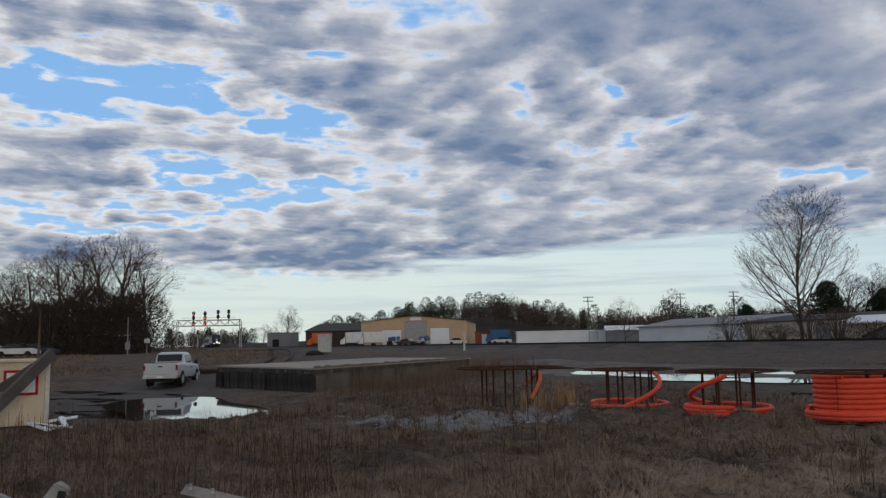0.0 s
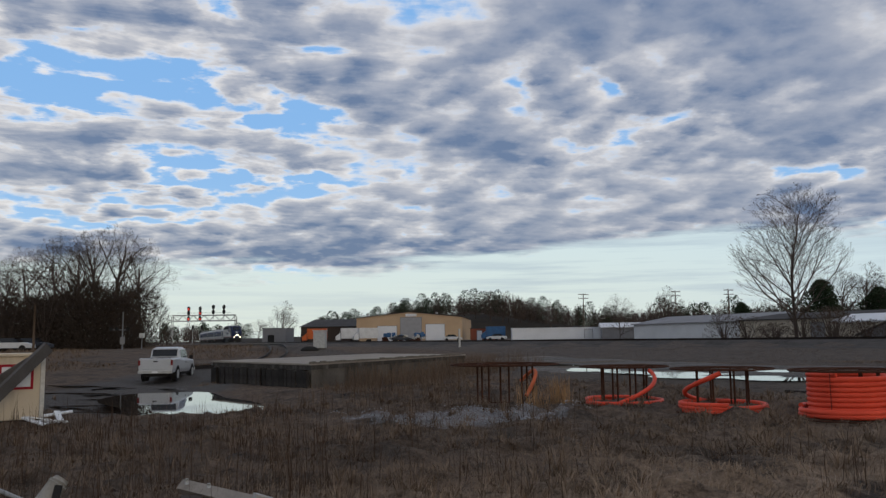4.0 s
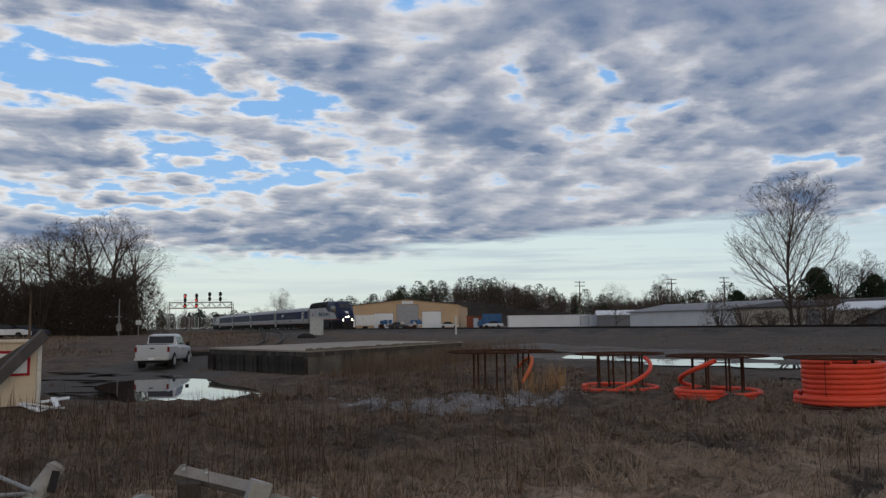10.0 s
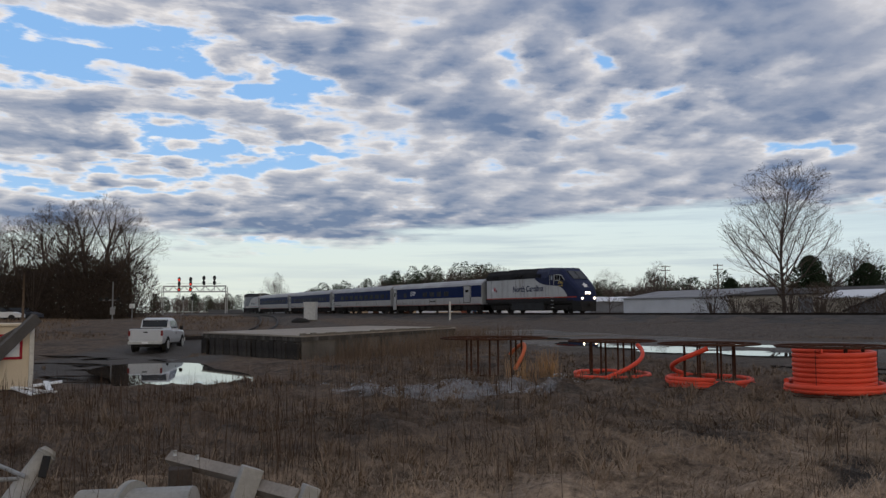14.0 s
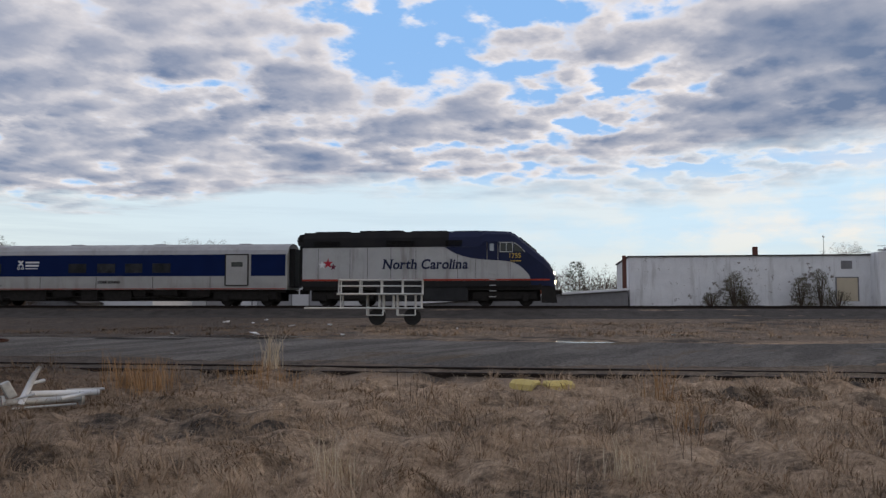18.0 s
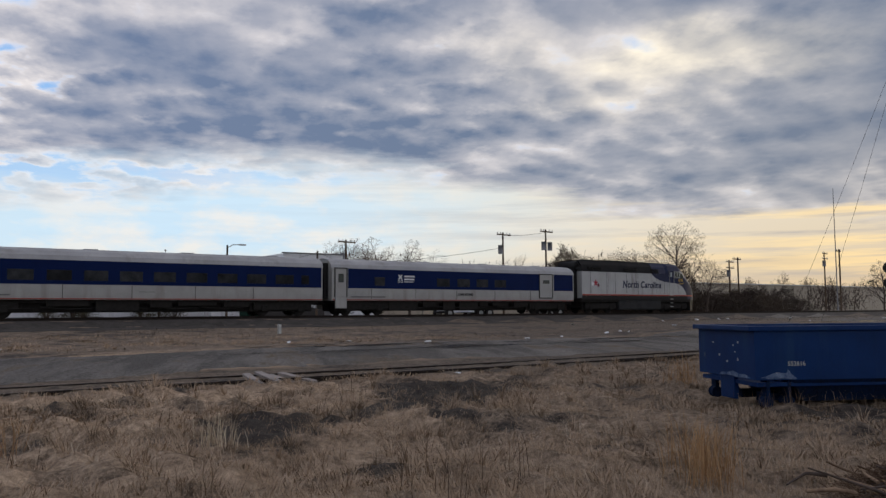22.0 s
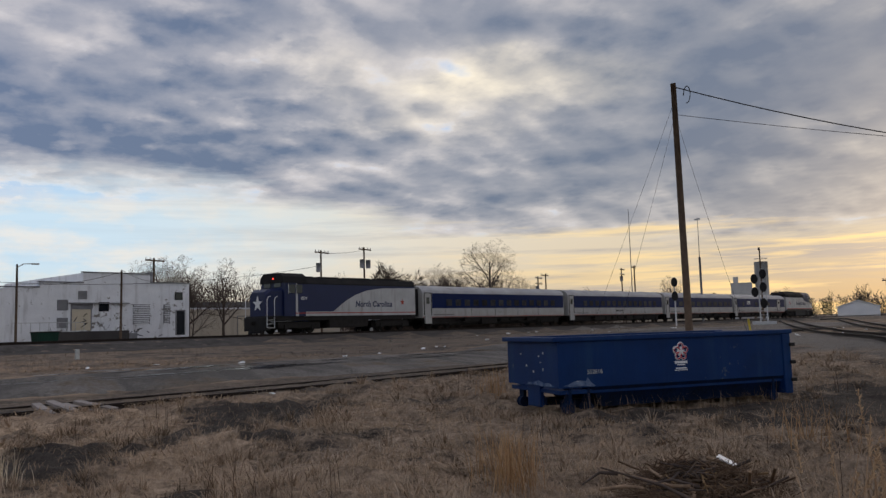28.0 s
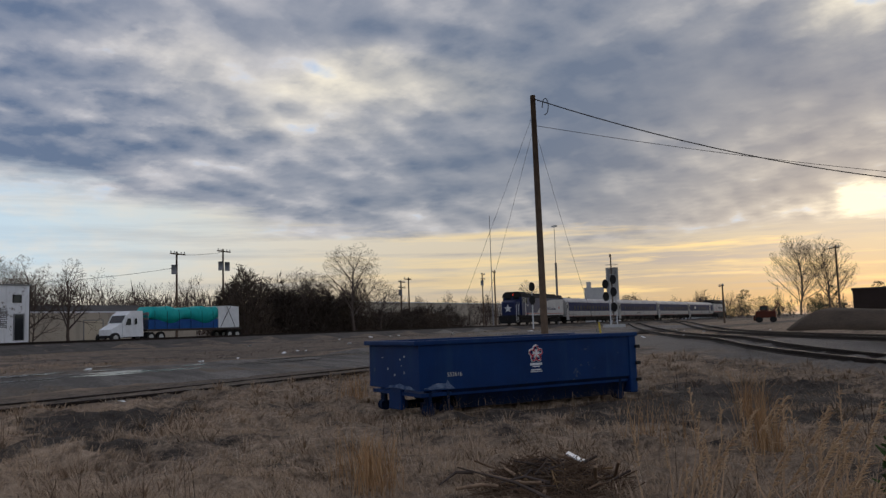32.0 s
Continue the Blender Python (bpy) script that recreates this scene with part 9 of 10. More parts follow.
def lorry():
    t = thing("flatbed_lorry", bframe(21.7, -10, 1.1), "white semi truck with tarpaulined flatbed load", "truck")
    # cab faces -x
    part("hood", loft(B(), [[(0.0, 0.3, 0.6), (0.0, 2.2, 0.6), (0.0, 2.1, 1.35), (0.0, 0.4, 1.35)], [(1.5, 0.15, 0.55), (1.5, 2.35, 0.55), (1.5, 2.2, 1.95), (1.5, 0.3, 1.95)]]), M_WHITE, t, "white sloped bonnet")
    part("cab", loft(B(), [[(1.4, 0.1, 0.6), (1.4, 2.4, 0.6), (1.4, 2.3, 1.95), (1.4, 0.2, 1.95)], [(2.0, 0.05, 0.6), (2.0, 2.45, 0.6), (2.0, 2.35, 2.75), (2.0, 0.15, 2.75)], [(2.8, 0.05, 0.6), (2.8, 2.45, 0.6), (2.8, 2.3, 3.15), (2.8, 0.2, 3.15)], [(4.4, 0.05, 0.6), (4.4, 2.45, 0.6), (4.4, 2.3, 3.15), (4.4, 0.2, 3.15)]]), M_WHITE, t, "white sleeper cab")
    part("window", prism(B(), [(1.75, 1.75), (2.5, 1.75), (2.5, 2.4), (2.05, 2.4)], 0.03, 0.09), M_GLASS_DARK, t)
    part("window", box(B(), 3.1, 3.4, 0.03, 0.09, 1.8, 2.4, 0.03), M_GLASS_DARK, t)
    part("windscreen", prism(B(), [(1.42, 1.98), (1.5, 1.96), (2.02, 2.68), (1.97, 2.72)], 0.3, 2.2), M_GLASS_DARK, t)
    part("chassis", box(B(), 0.8, 6.8, 0.5, 2.0, 0.5, 0.75), M_BLACK, t)
    part("headboard", box(B(), 4.9, 5.0, 0.1, 2.4, 1.1, 2.9), M_BOARD, t)
    for x in (0.9, 4.9, 6.1, 15.2, 16.3):
        for y in (0.12, 2.08):
            w = part("wheel", tube(B(), [(x, y, 0.5), (x, y + 0.28, 0.5)], 0.5, 18), M_RUBBER, t)
            part("rim", tube(B(), [(x, y - 0.01, 0.5), (x, y + 0.29, 0.5)], 0.27, 14), M_GALV, w)
    part("deck", box(B(), 4.7, 17.2, 0.0, 2.5, 1.05, 1.25), M_TIE, t, "flatbed deck")
    Mteal = mat("teal_tarpaulin", (0.02, 0.36, 0.34), (0.015, 0.27, 0.27), 0.8, 0.55, bump=0.5, fine=4)
    Mnavy = mat("navy_tarpaulin", (0.02, 0.085, 0.27), (0.015, 0.06, 0.20), 0.8, 0.6, bump=0.5, fine=4)
    rr = random.Random(6)
    secs, low = [], []
    for k in range(15):
        x = 4.9 + 8.9 * k / 14
        h = (2.7 if k == 0 else 3.42 + 0.07 * math.sin(k * 1.9) + rr.uniform(-0.09, 0.09)) - (0.16 if 5 < k < 8 else 0)
        zb = 2.05 + 0.38 * math.sin(k * 0.9 + 1) * 0.8 + rr.uniform(-0.12, 0.12)
        secs.append([(x, -0.02 + rr.uniform(-0.02, 0.02), zb), (x, 0.03, h - 0.3), (x, 0.35, h), (x, 2.15, h), (x, 2.47, h - 0.3), (x, 2.52, zb)])
        low.append([(x, 0.02, 1.26), (x, 0.01, 2.2), (x, 2.49, 2.2), (x, 2.48, 1.26)])
    part("tarpaulin", loft(B(), secs, smooth=True), Mteal, t, "wrinkled teal tarpaulin")
    part("load", loft(B(), low), Mnavy, t, "navy tarpaulin skirt")
    for k in range(6):
        x = 5.6 + 1.5 * k
        part("strap", tube(B(), [(x, -0.03, 1.2), (x, -0.03, 2.9), (x, 0.3, 3.5)], 0.02, 4), M_BLACK, t)
    part("wrapped_pallet", loft(B(), [[(13.9, 0.05, 1.26), (13.9, 2.45, 1.26), (13.9, 2.45, 3.55), (13.9, 0.05, 3.55)], [(15.4, 0.02, 1.26), (15.4, 2.48, 1.26), (15.4, 2.5, 3.6), (15.4, 0.0, 3.6)], [(16.9, 0.05, 1.26), (16.9, 2.45, 1.26), (16.9, 2.4, 3.5), (16.9, 0.1, 3.5)]]), M_WHITE, t, "white wrapped pallet stack")
    for p, q in (((14.1, 1.3), (15.6, 3.55)), ((15.0, 3.55), (16.2, 1.3))):
        part("strap", tube(B(), [(p[0], -0.04, p[1]), (q[0], -0.04, q[1])], 0.03, 4), M_BLACK, t)
    for c in t.children:
        if c.name.split(".")[0] in ("hood", "cab", "window", "windscreen"):
            c.matrix_basis = Matrix.Diagonal((0.76, 1, 0.97, 1))
        else:
            c.matrix_basis = Matrix.Translation((-1.0 if "wheel" not in c.name else -0.6, 0, 0))
    t.scale = (0.95, 1, 0.95)


lorry()


def machine():
    x, y = at(-145.2, 118)
    t = thing("tracked_machine", pose(x, y, 0.8, 0, 0, 30), "rust red track machine parked by the junction", "machine")
    Mr = mat("machine_red", (0.10, 0.03, 0.018), (0.06, 0.02, 0.014), 2, 0.7)
    part("body", box(B(), -1.6, 1.6, -0.9, 0.9, 0.8, 1.9, 0.1), Mr, t)
    part("cab", box(B(), -0.4, 0.9, -0.8, 0.8, 1.9, 2.9, 0.08), Mr, t)
    part("window", box(B(), -0.3, 0.8, -0.82, 0.82, 2.1, 2.7), M_GLASS_DARK, t)
    part("boom", tube(B(), [(-1.2, 0, 1.8), (-2.0, 0, 3.2), (-2.9, 0, 2.2)], 0.14, 6), Mr, t)
    for xx in (-1.1, 1.1):
        for yy in (-0.9, 0.9):
            part("wheel", tube(B(), [(xx, yy - 0.15, 0.5), (xx, yy + 0.15, 0.5)], 0.5, 14), M_RUBBER, t)
    part("blade", box(B(), 1.7, 1.9, -1.1, 1.1, 0.3, 1.2), Mr, t)
    t.scale = (0.8, 0.8, 0.8)


machine()


def car(x, y, z, rz, material, label, van=False):
    t = thing("parked_car" if not van else "box_van", pose(x, y, z, 0, 0, rz), label, "car" if not van else "van", "parked vehicles")
    if van:
        part("cab", loft(B(), [[(2.2, -0.95, 0.5), (2.2, 0.95, 0.5), (2.2, 0.9, 1.3), (2.2, -0.9, 1.3)], [(1.2, -1.0, 0.5), (1.2, 1.0, 0.5), (1.2, 0.9, 2.1), (1.2, -0.9, 2.1)]]), material, t)
        part("box_body", box(B(), -3.2, 1.1, -1.1, 1.1, 0.8, 3.1, 0.05), material, t)
    else:
        part("body", loft(B(), [[(xx, -w, 0.35), (xx, -w, h), (xx, w, h), (xx, w, 0.35)] for xx, w, h in ((-2.2, 0.75, 0.8), (-2.0, 0.88, 0.95), (1.3, 0.9, 0.95), (2.2, 0.72, 0.7))]), material, t)
        part("cabin", loft(B(), [[(xx, -w, 0.9), (xx, -w + 0.08, h), (xx, w - 0.08, h), (xx, w, 0.9)] for xx, w, h in ((-1.6, 0.8, 0.95), (-0.9, 0.8, 1.42), (0.4, 0.8, 1.42), (1.1, 0.8, 0.95))]), M_GLASS_DARK, t)
    for xx in (-1.3, 1.35):
        for yy in (-0.85, 0.85):
            part("wheel", tube(B(), [(xx, yy - 0.1, 0.33), (xx, yy + 0.1, 0.33)], 0.33, 14), M_RUBBER, t)


M_CARW = mat("white_car_paint", (0.65, 0.66, 0.67), None, 1, 0.3, bump=0)
M_CARD = mat("dark_car_paint", (0.04, 0.045, 0.06), None, 1, 0.3, bump=0)
M_CARR = mat("orange_truck_paint", (0.55, 0.13, 0.04), None, 1, 0.4, bump=0)
M_CARB = mat("blue_box_paint", (0.05, 0.12, 0.25), None, 1, 0.5, bump=0)
for b, d, rz, mm, lab, van in ((28.4, 100, 10, M_CARW, "white car parked before the grove", False), (29.6, 101, 20, M_CARD, "dark car parked before the grove", False), (27.3, 103, 0, M_CARD, "dark car parked before the grove", False), (31.0, 99, 5, M_CARW, "white car parked before the grove", False), (-0.2, 182, 0, M_CARW, "white saloon parked by the warehouse", False), (3.4, 181, 10, M_CARD, "dark car parked by the warehouse", False), (-3.3, 178, 170, M_CARW, "white pickup by the office", False), (6.1, 180, 200, M_CARW, "white box van by the warehouse", True), (7.3, 181, 190, M_CARW, "white box van by the warehouse", True), (9.6, 183, 185, M_CARR, "orange box truck at the yard edge", True), (-2.9, 183, 180, M_CARB, "blue container truck behind the office", True)):
    x, y = at(b, d)
    car(x, y, 1.3 if d > 120 else lz(x, y), rz, mm, lab, van)
rr = random.Random(2)
for k in range(24):
    x, y = at(rr.uniform(1.8, 4.6), 183)
    ob = part("scrap_bale", box(B(), -0.5, 0.5, -0.4, 0.4, 0, rr.uniform(0.4, 1.0), 0.05), (M_RUST, M_GALV, M_CARB)[k % 3], m=pose(x, y, 1.35 + 0.5 * (k % 3), rr.uniform(-15, 15), rr.uniform(-20, 20), rr.uniform(0, 90)))
    tagged(ob, "bale of mixed scrap piled by the warehouse", "scrap", "scrap bales")

# ---------- grass and weeds ----------
M_STRAW_STALK = mat("dead_straw_stalk", (0.26, 0.17, 0.09), (0.16, 0.10, 0.055), 8, 0.9, bump=0)


def blade_material(name, c1, c2, bare=False):
    m = bpy.data.materials.new(name)
    m.use_nodes = True
    nt = m.node_tree
    b = nt.nodes["Principled BSDF"]
    r = nt.nodes.new("ShaderNodeNewGeometry").outputs["Random Per Island"]
    co = nt.nodes.new("ShaderNodeTexCoord").outputs["Object"]
    n = noise_tex(nt, co, 0.6, 4.0, 0.6)
    f = ma(nt, "ADD", ma(nt, "MULTIPLY", r, 0.6), ma(nt, "MULTIPLY", n, 0.5), clamp=True)
    col = mixc(nt, f, c1, c2)
    if bare:                       # darker where earth shows, browner westward; mottling paints shade between tufts
        g, west, n3 = ground_mask(nt, co)
        col = mixc(nt, ma(nt, "MULTIPLY", n3, 0.8), mixc(nt, 0.40, col, (0.05, 0.034, 0.024)), col)
        col = mixc(nt, g, mixc(nt, 0.45, col, (0.03, 0.022, 0.017)), col)
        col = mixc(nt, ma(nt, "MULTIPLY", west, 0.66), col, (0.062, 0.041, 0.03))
    nt.links.new(col, b.inputs["Base Color"])
    b.inputs["Roughness"].default_value = 0.9
    b.inputs["Specular IOR Level"].default_value = 0.08
    return m


def blades(name, X, Y, L, W, bend, az, material, label, lean=0.15, base=-0.02):
    """Tapered bent blades, five corners each."""
    n = len(X)
    Z = land_bumps(X, Y) + base
    dx, dy = np.cos(az), np.sin(az)
    sx, sy = -dy * W / 2, dx * W / 2
    h1, h2 = L * 0.55, L * np.cos(np.minimum(bend, 1.35))
    o1, o2 = L * (lean + 0.22 * bend), L * (lean + np.sin(np.minimum(bend, 1.5)))
    P = np.zeros((n, 5, 3))
    P[:, 0] = np.stack([X - sx, Y - sy, Z], 1)
    P[:, 1] = np.stack([X + sx, Y + sy, Z], 1)
    mz = Z + h1 * np.cos(bend * 0.5)
    P[:, 2] = np.stack([X + dx * o1 + sx * 0.8, Y + dy * o1 + sy * 0.8, mz], 1)
    P[:, 3] = np.stack([X + dx * o1 - sx * 0.8, Y + dy * o1 - sy * 0.8, mz], 1)
    P[:, 4] = np.stack([X + dx * o2, Y + dy * o2, Z + h2], 1)
    base_i = np.arange(n)[:, None] * 5
    F = np.concatenate([base_i + 0, base_i + 1, base_i + 2, base_i + 3, base_i + 3, base_i + 2, base_i + 4], 1).ravel()
    ob = new(name, arr_mesh(name, P.reshape(-1, 3), F, np.tile([4, 3], n), material))
    return tagged(ob, label, "grass", kind="stuff")


def patchy(x, y, seed, s=0.35):
    r = np.random.default_rng(seed)
    v = np.zeros_like(x)
    for k in range(10):
        w, th, ph = s * r.uniform(0.5, 3.0), r.uniform(0, 6.28), r.uniform(0, 6.28)
        v += np.sin(w * (x * np.cos(th) + y * np.sin(th)) * 2.0 + ph)
    return v / 10 ** 0.5


def scatter(rs, n, r0, r1, b0, b1, power=0.5):
    u = rs.random(n)
    R = np.exp(np.log(r0) + (np.log(r1) - np.log(r0)) * u ** power)
    A = np.radians(rs.uniform(b0, b1, n))
    return -np.sin(A) * R, np.cos(A) * R, R


def soil(x, y, rs):
    """True on the bare patches, ragged at the rim."""
    m = np.zeros(len(x), dtype=bool)
    for cx, cy, ax, ay in SOIL:
        m |= ((x - cx) / ax) ** 2 + ((y - cy) / ay) ** 2 < rs.uniform(0.45, 1.15, len(x))
    return m


def keep_out(x, y):
    """True where no grass grows: puddles, dock, container, crate."""
    p = (TA + TB * y - x) * 0.9057
    wet = ((x + 9.2) ** 2 / 36 + (y - 27.2) ** 2 / 50 < 1) | ((x + 16.5) ** 2 / 20 + (y - 36.5) ** 2 / 40 < 1)
    dockzone = (np.abs((x + 3) * 0.92 - (y - 43) * 0.38) < 6.0) & (y > 34) & (y < 66) & (x > -14) & (x < 4)
    skip = (x > 14.2) & (x < 17.2) & (y < -8.9) & (y > -15.6)
    lot = (-0.392 * x - 0.92 * (y + 16.5) > -0.2) & (x > -4)
    return lot | wet | dockzone | skip | ((p < 33.9) & (p > 20)) | (p < 4.5)


def field():
    rs = np.random.default_rng(21)
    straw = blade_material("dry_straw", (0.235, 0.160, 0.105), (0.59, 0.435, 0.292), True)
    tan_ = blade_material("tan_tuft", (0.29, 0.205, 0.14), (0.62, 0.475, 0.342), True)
    stem = blade_material("dark_stems", (0.030, 0.019, 0.014), (0.095, 0.062, 0.044))
    gold = blade_material("golden_bluestem", (0.24, 0.13, 0.062), (0.44, 0.285, 0.15))
    pale = blade_material("pale_plume", (0.42, 0.34, 0.24), (0.62, 0.53, 0.40))
    # matted sward, in tufts
    cx, cy, R = scatter(rs, 19000, 3.0, 44, -160, 38, 0.62)
    ok = ~keep_out(cx, cy) & (patchy(cx, cy, 5) > -0.55)
    left = np.degrees(np.arctan2(-cx, cy)) > -18
    ok &= ~left | (rs.random(len(cx)) < 0.7)
    cx, cy, R = cx[ok], cy[ok], R[ok]
    k = 14
    X = np.repeat(cx, k) + rs.normal(0, 0.09, len(cx) * k) * np.repeat(1 + R / 18, k)
    Y = np.repeat(cy, k) + rs.normal(0, 0.09, len(cx) * k) * np.repeat(1 + R / 18, k)
    m = ~keep_out(X, Y) & ~(soil(X, Y, rs) & (rs.random(len(X)) < 0.9))
    X, Y = X[m], Y[m]
    RR = np.hypot(X, Y)
    wind = patchy(X, Y, 8, 0.5) * 1.6 + rs.normal(0, 0.9, len(X))
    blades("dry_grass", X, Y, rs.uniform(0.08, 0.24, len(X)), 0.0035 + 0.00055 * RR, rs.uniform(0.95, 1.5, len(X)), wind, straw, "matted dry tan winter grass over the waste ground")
    # denser tufts standing a little taller
    cx, cy, R = scatter(rs, 5200, 4, 36, -160, 30, 0.6)
    ok = ~keep_out(cx, cy) & (patchy(cx, cy, 9) + rs.normal(0, 0.3, len(cx)) > -0.1) & ~soil(cx, cy, rs)
    cx, cy, R = cx[ok], cy[ok], R[ok]
    k = 24
    size = np.repeat(rs.uniform(0.6, 1.35, len(cx)), k)
    az = rs.uniform(0, 6.28, len(cx) * k)
    off = np.abs(rs.normal(0, 0.08, len(az))) * size
    X, Y = np.repeat(cx, k) + np.cos(az) * off, np.repeat(cy, k) + np.sin(az) * off
    az = az + rs.normal(0, 0.5, len(az)) + np.repeat(patchy(cx, cy, 8, 0.5), k) * 0.5
    blades("grass_tufts", X, Y, rs.uniform(0.16, 0.36, len(X)) * size, 0.0035 + 0.0005 * np.hypot(X, Y), np.clip(0.45 + off * 7 / size + rs.normal(0, 0.2, len(X)), 0.3, 1.45), az, tan_, "drooping tufts of pale dry grass")
    # single pale straws lying about
    X, Y, R = scatter(rs, 60000, 3.0, 34, -160, 25, 0.6)
    ok = ~keep_out(X, Y) & (patchy(X, Y, 19, 0.9) + rs.normal(0, 0.5, len(X)) > 0.1) & ~soil(X, Y, rs)
    X, Y, R = X[ok], Y[ok], R[ok]
    blades("loose_straw", X, Y, rs.uniform(0.10, 0.30, len(X)), 0.0025 + 0.0004 * R, rs.uniform(1.0, 1.5, len(X)), patchy(X, Y, 8, 0.5) * 1.6 + rs.normal(0, 1.0, len(X)), blade_material("bleached_straw", (0.39, 0.30, 0.215), (0.68, 0.555, 0.425), True), "bleached straws lying over the winter grass")
    X, Y, R = scatter(rs, 52000, 3.6, 13.5, -150, 36, 0.7)
    ok = ~keep_out(X, Y) & (patchy(X, Y, 23, 1.3) + rs.normal(0, 0.7, len(X)) > -0.3) & ~soil(X, Y, rs)
    X, Y, R = X[ok], Y[ok], R[ok]
    blades("near_straw", X, Y, rs.uniform(0.07, 0.22, len(X)), 0.003 + 0.0004 * R, rs.uniform(0.9, 1.5, len(X)), patchy(X, Y, 8, 0.5) * 1.6 + rs.normal(0, 1.2, len(X)), straw, "flattened dry straw close by the path")
    # dark dead weed stems, thick in the west of the field
    cx, cy, R = scatter(rs, 3000, 4.5, 30, -28, 38, 0.6)
    bw = np.degrees(np.arctan2(-cx, cy))
    ok = ~keep_out(cx, cy) & (patchy(cx, cy, 15, 0.3) > -0.45) & ~((R > 15) & (cx > 3)) & (rs.random(len(cx)) < np.clip(0.28 + (bw + 4) / 26, 0.2, 1.0))
    cx, cy, R = cx[ok], cy[ok], R[ok]
    k = 3
    X = np.repeat(cx, k) + rs.normal(0, 0.12, len(cx) * k)
    Y = np.repeat(cy, k) + rs.normal(0, 0.12, len(cx) * k)
    blades("weed_stems", X, Y, rs.uniform(0.25, 0.75, len(X)), 0.003 + 0.0004 * np.hypot(X, Y), rs.uniform(0.0, 0.4, len(X)), rs.uniform(0, 6.28, len(X)), stem, "thin dark dead weed stems standing in the grass", 0.05)
    cx, cy, R = scatter(rs, 1500, 4.5, 32, -160, -25, 0.6)
    ok = ~keep_out(cx, cy) & (patchy(cx, cy, 16, 0.4) > 0.95)
    cx, cy = cx[ok], cy[ok]
    X = np.repeat(cx, 3) + rs.normal(0, 0.15, len(cx) * 3)
    Y = np.repeat(cy, 3) + rs.normal(0, 0.15, len(cx) * 3)
    blades("weed_stems", X, Y, rs.uniform(0.2, 0.7, len(X)), 0.003 + 0.0004 * np.hypot(X, Y), rs.uniform(0.0, 0.5, len(X)), rs.uniform(0, 6.28, len(X)), stem, "thin dark dead weed stems standing in the grass", 0.05)
    # weeds along the foot of the container
    n = 420
    u = rs.random(n)
    X, Y = 14.15 - 0.45 * u + rs.normal(0, 0.14, n) - 0.1, -8.8 - 6.6 * u + rs.normal(0, 0.15, n)
    blades("weed_stems", X, Y, rs.uniform(0.12, 0.5, n), 0.009 + 0 * X, rs.uniform(0.0, 0.9, n), rs.uniform(0, 6.28, n), blade_material("skip_weeds", (0.05, 0.035, 0.025), (0.24, 0.17, 0.11)), "thin dead weeds along the foot of the container", 0.05)
    # brown weed thicket before the dock wall
    n = 6500
    u, v = rs.random(n), rs.random(n) ** 1.6
    X, Y = -5.2 + 6.4 * u + (0.9 + 3.6 * v) * 0.9, 33.6 + 15.0 * u - (0.9 + 3.6 * v) * 0.55
    X, Y = np.concatenate([X, rs.uniform(-4.8, 0.6, 1200)]), np.concatenate([Y, rs.uniform(24.5, 31.5, 1200)])
    m = patchy(X, Y, 41, 0.5) > -0.1
    X, Y = X[m], Y[m]
    blades("weed_thicket", X, Y, np.where(Y > 32, rs.uniform(0.35, 1.15, len(X)), rs.uniform(0.2, 0.75, len(X))), 0.013 + 0 * X, rs.uniform(0.0, 0.5, len(X)), rs.uniform(0, 6.28, len(X)), blade_material("brown_weeds", (0.06, 0.042, 0.03), (0.19, 0.135, 0.095)), "thicket of brown dead weeds before the dock", 0.05)
    # scrub between road and line
    s = rs.uniform(-90, 70, 26000)
    p = rs.uniform(5, 20.5, 26000)
    X, Y = TA + TU.x * s + TN.x * p, TU.y * s + TN.y * p
    m = patchy(X, Y, 30, 0.12) + rs.normal(0, 0.4, len(X)) > 0.25
    X, Y = X[m], Y[m]
    blades("verge_scrub", X, Y, rs.uniform(0.06, 0.26, len(X)), 0.02 + 0 * X, rs.uniform(0.7, 1.45, len(X)), rs.uniform(0, 6.28, len(X)), blade_material("verge_straw", (0.09, 0.068, 0.05), (0.17, 0.13, 0.095)), "sparse brown scrub along the railway verge")
    # far side of the yard, toward the grove
    X, Y, R = scatter(rs, 16000, 45, 130, 12, 34, 1.0)
    p = (TA + TB * Y - X) * 0.9057
    m = ~keep_out(X, Y) & (patchy(X, Y, 33, 0.1) > 0.0) & (p > 18) & (R > 58)
    X, Y = X[m], Y[m]
    blades("far_grass", X, Y, rs.uniform(0.15, 0.5, len(X)), 0.05 + 0 * X, rs.uniform(0.3, 1.2, len(X)), rs.uniform(0, 6.28, len(X)), straw, "rough brown grass before the grove")
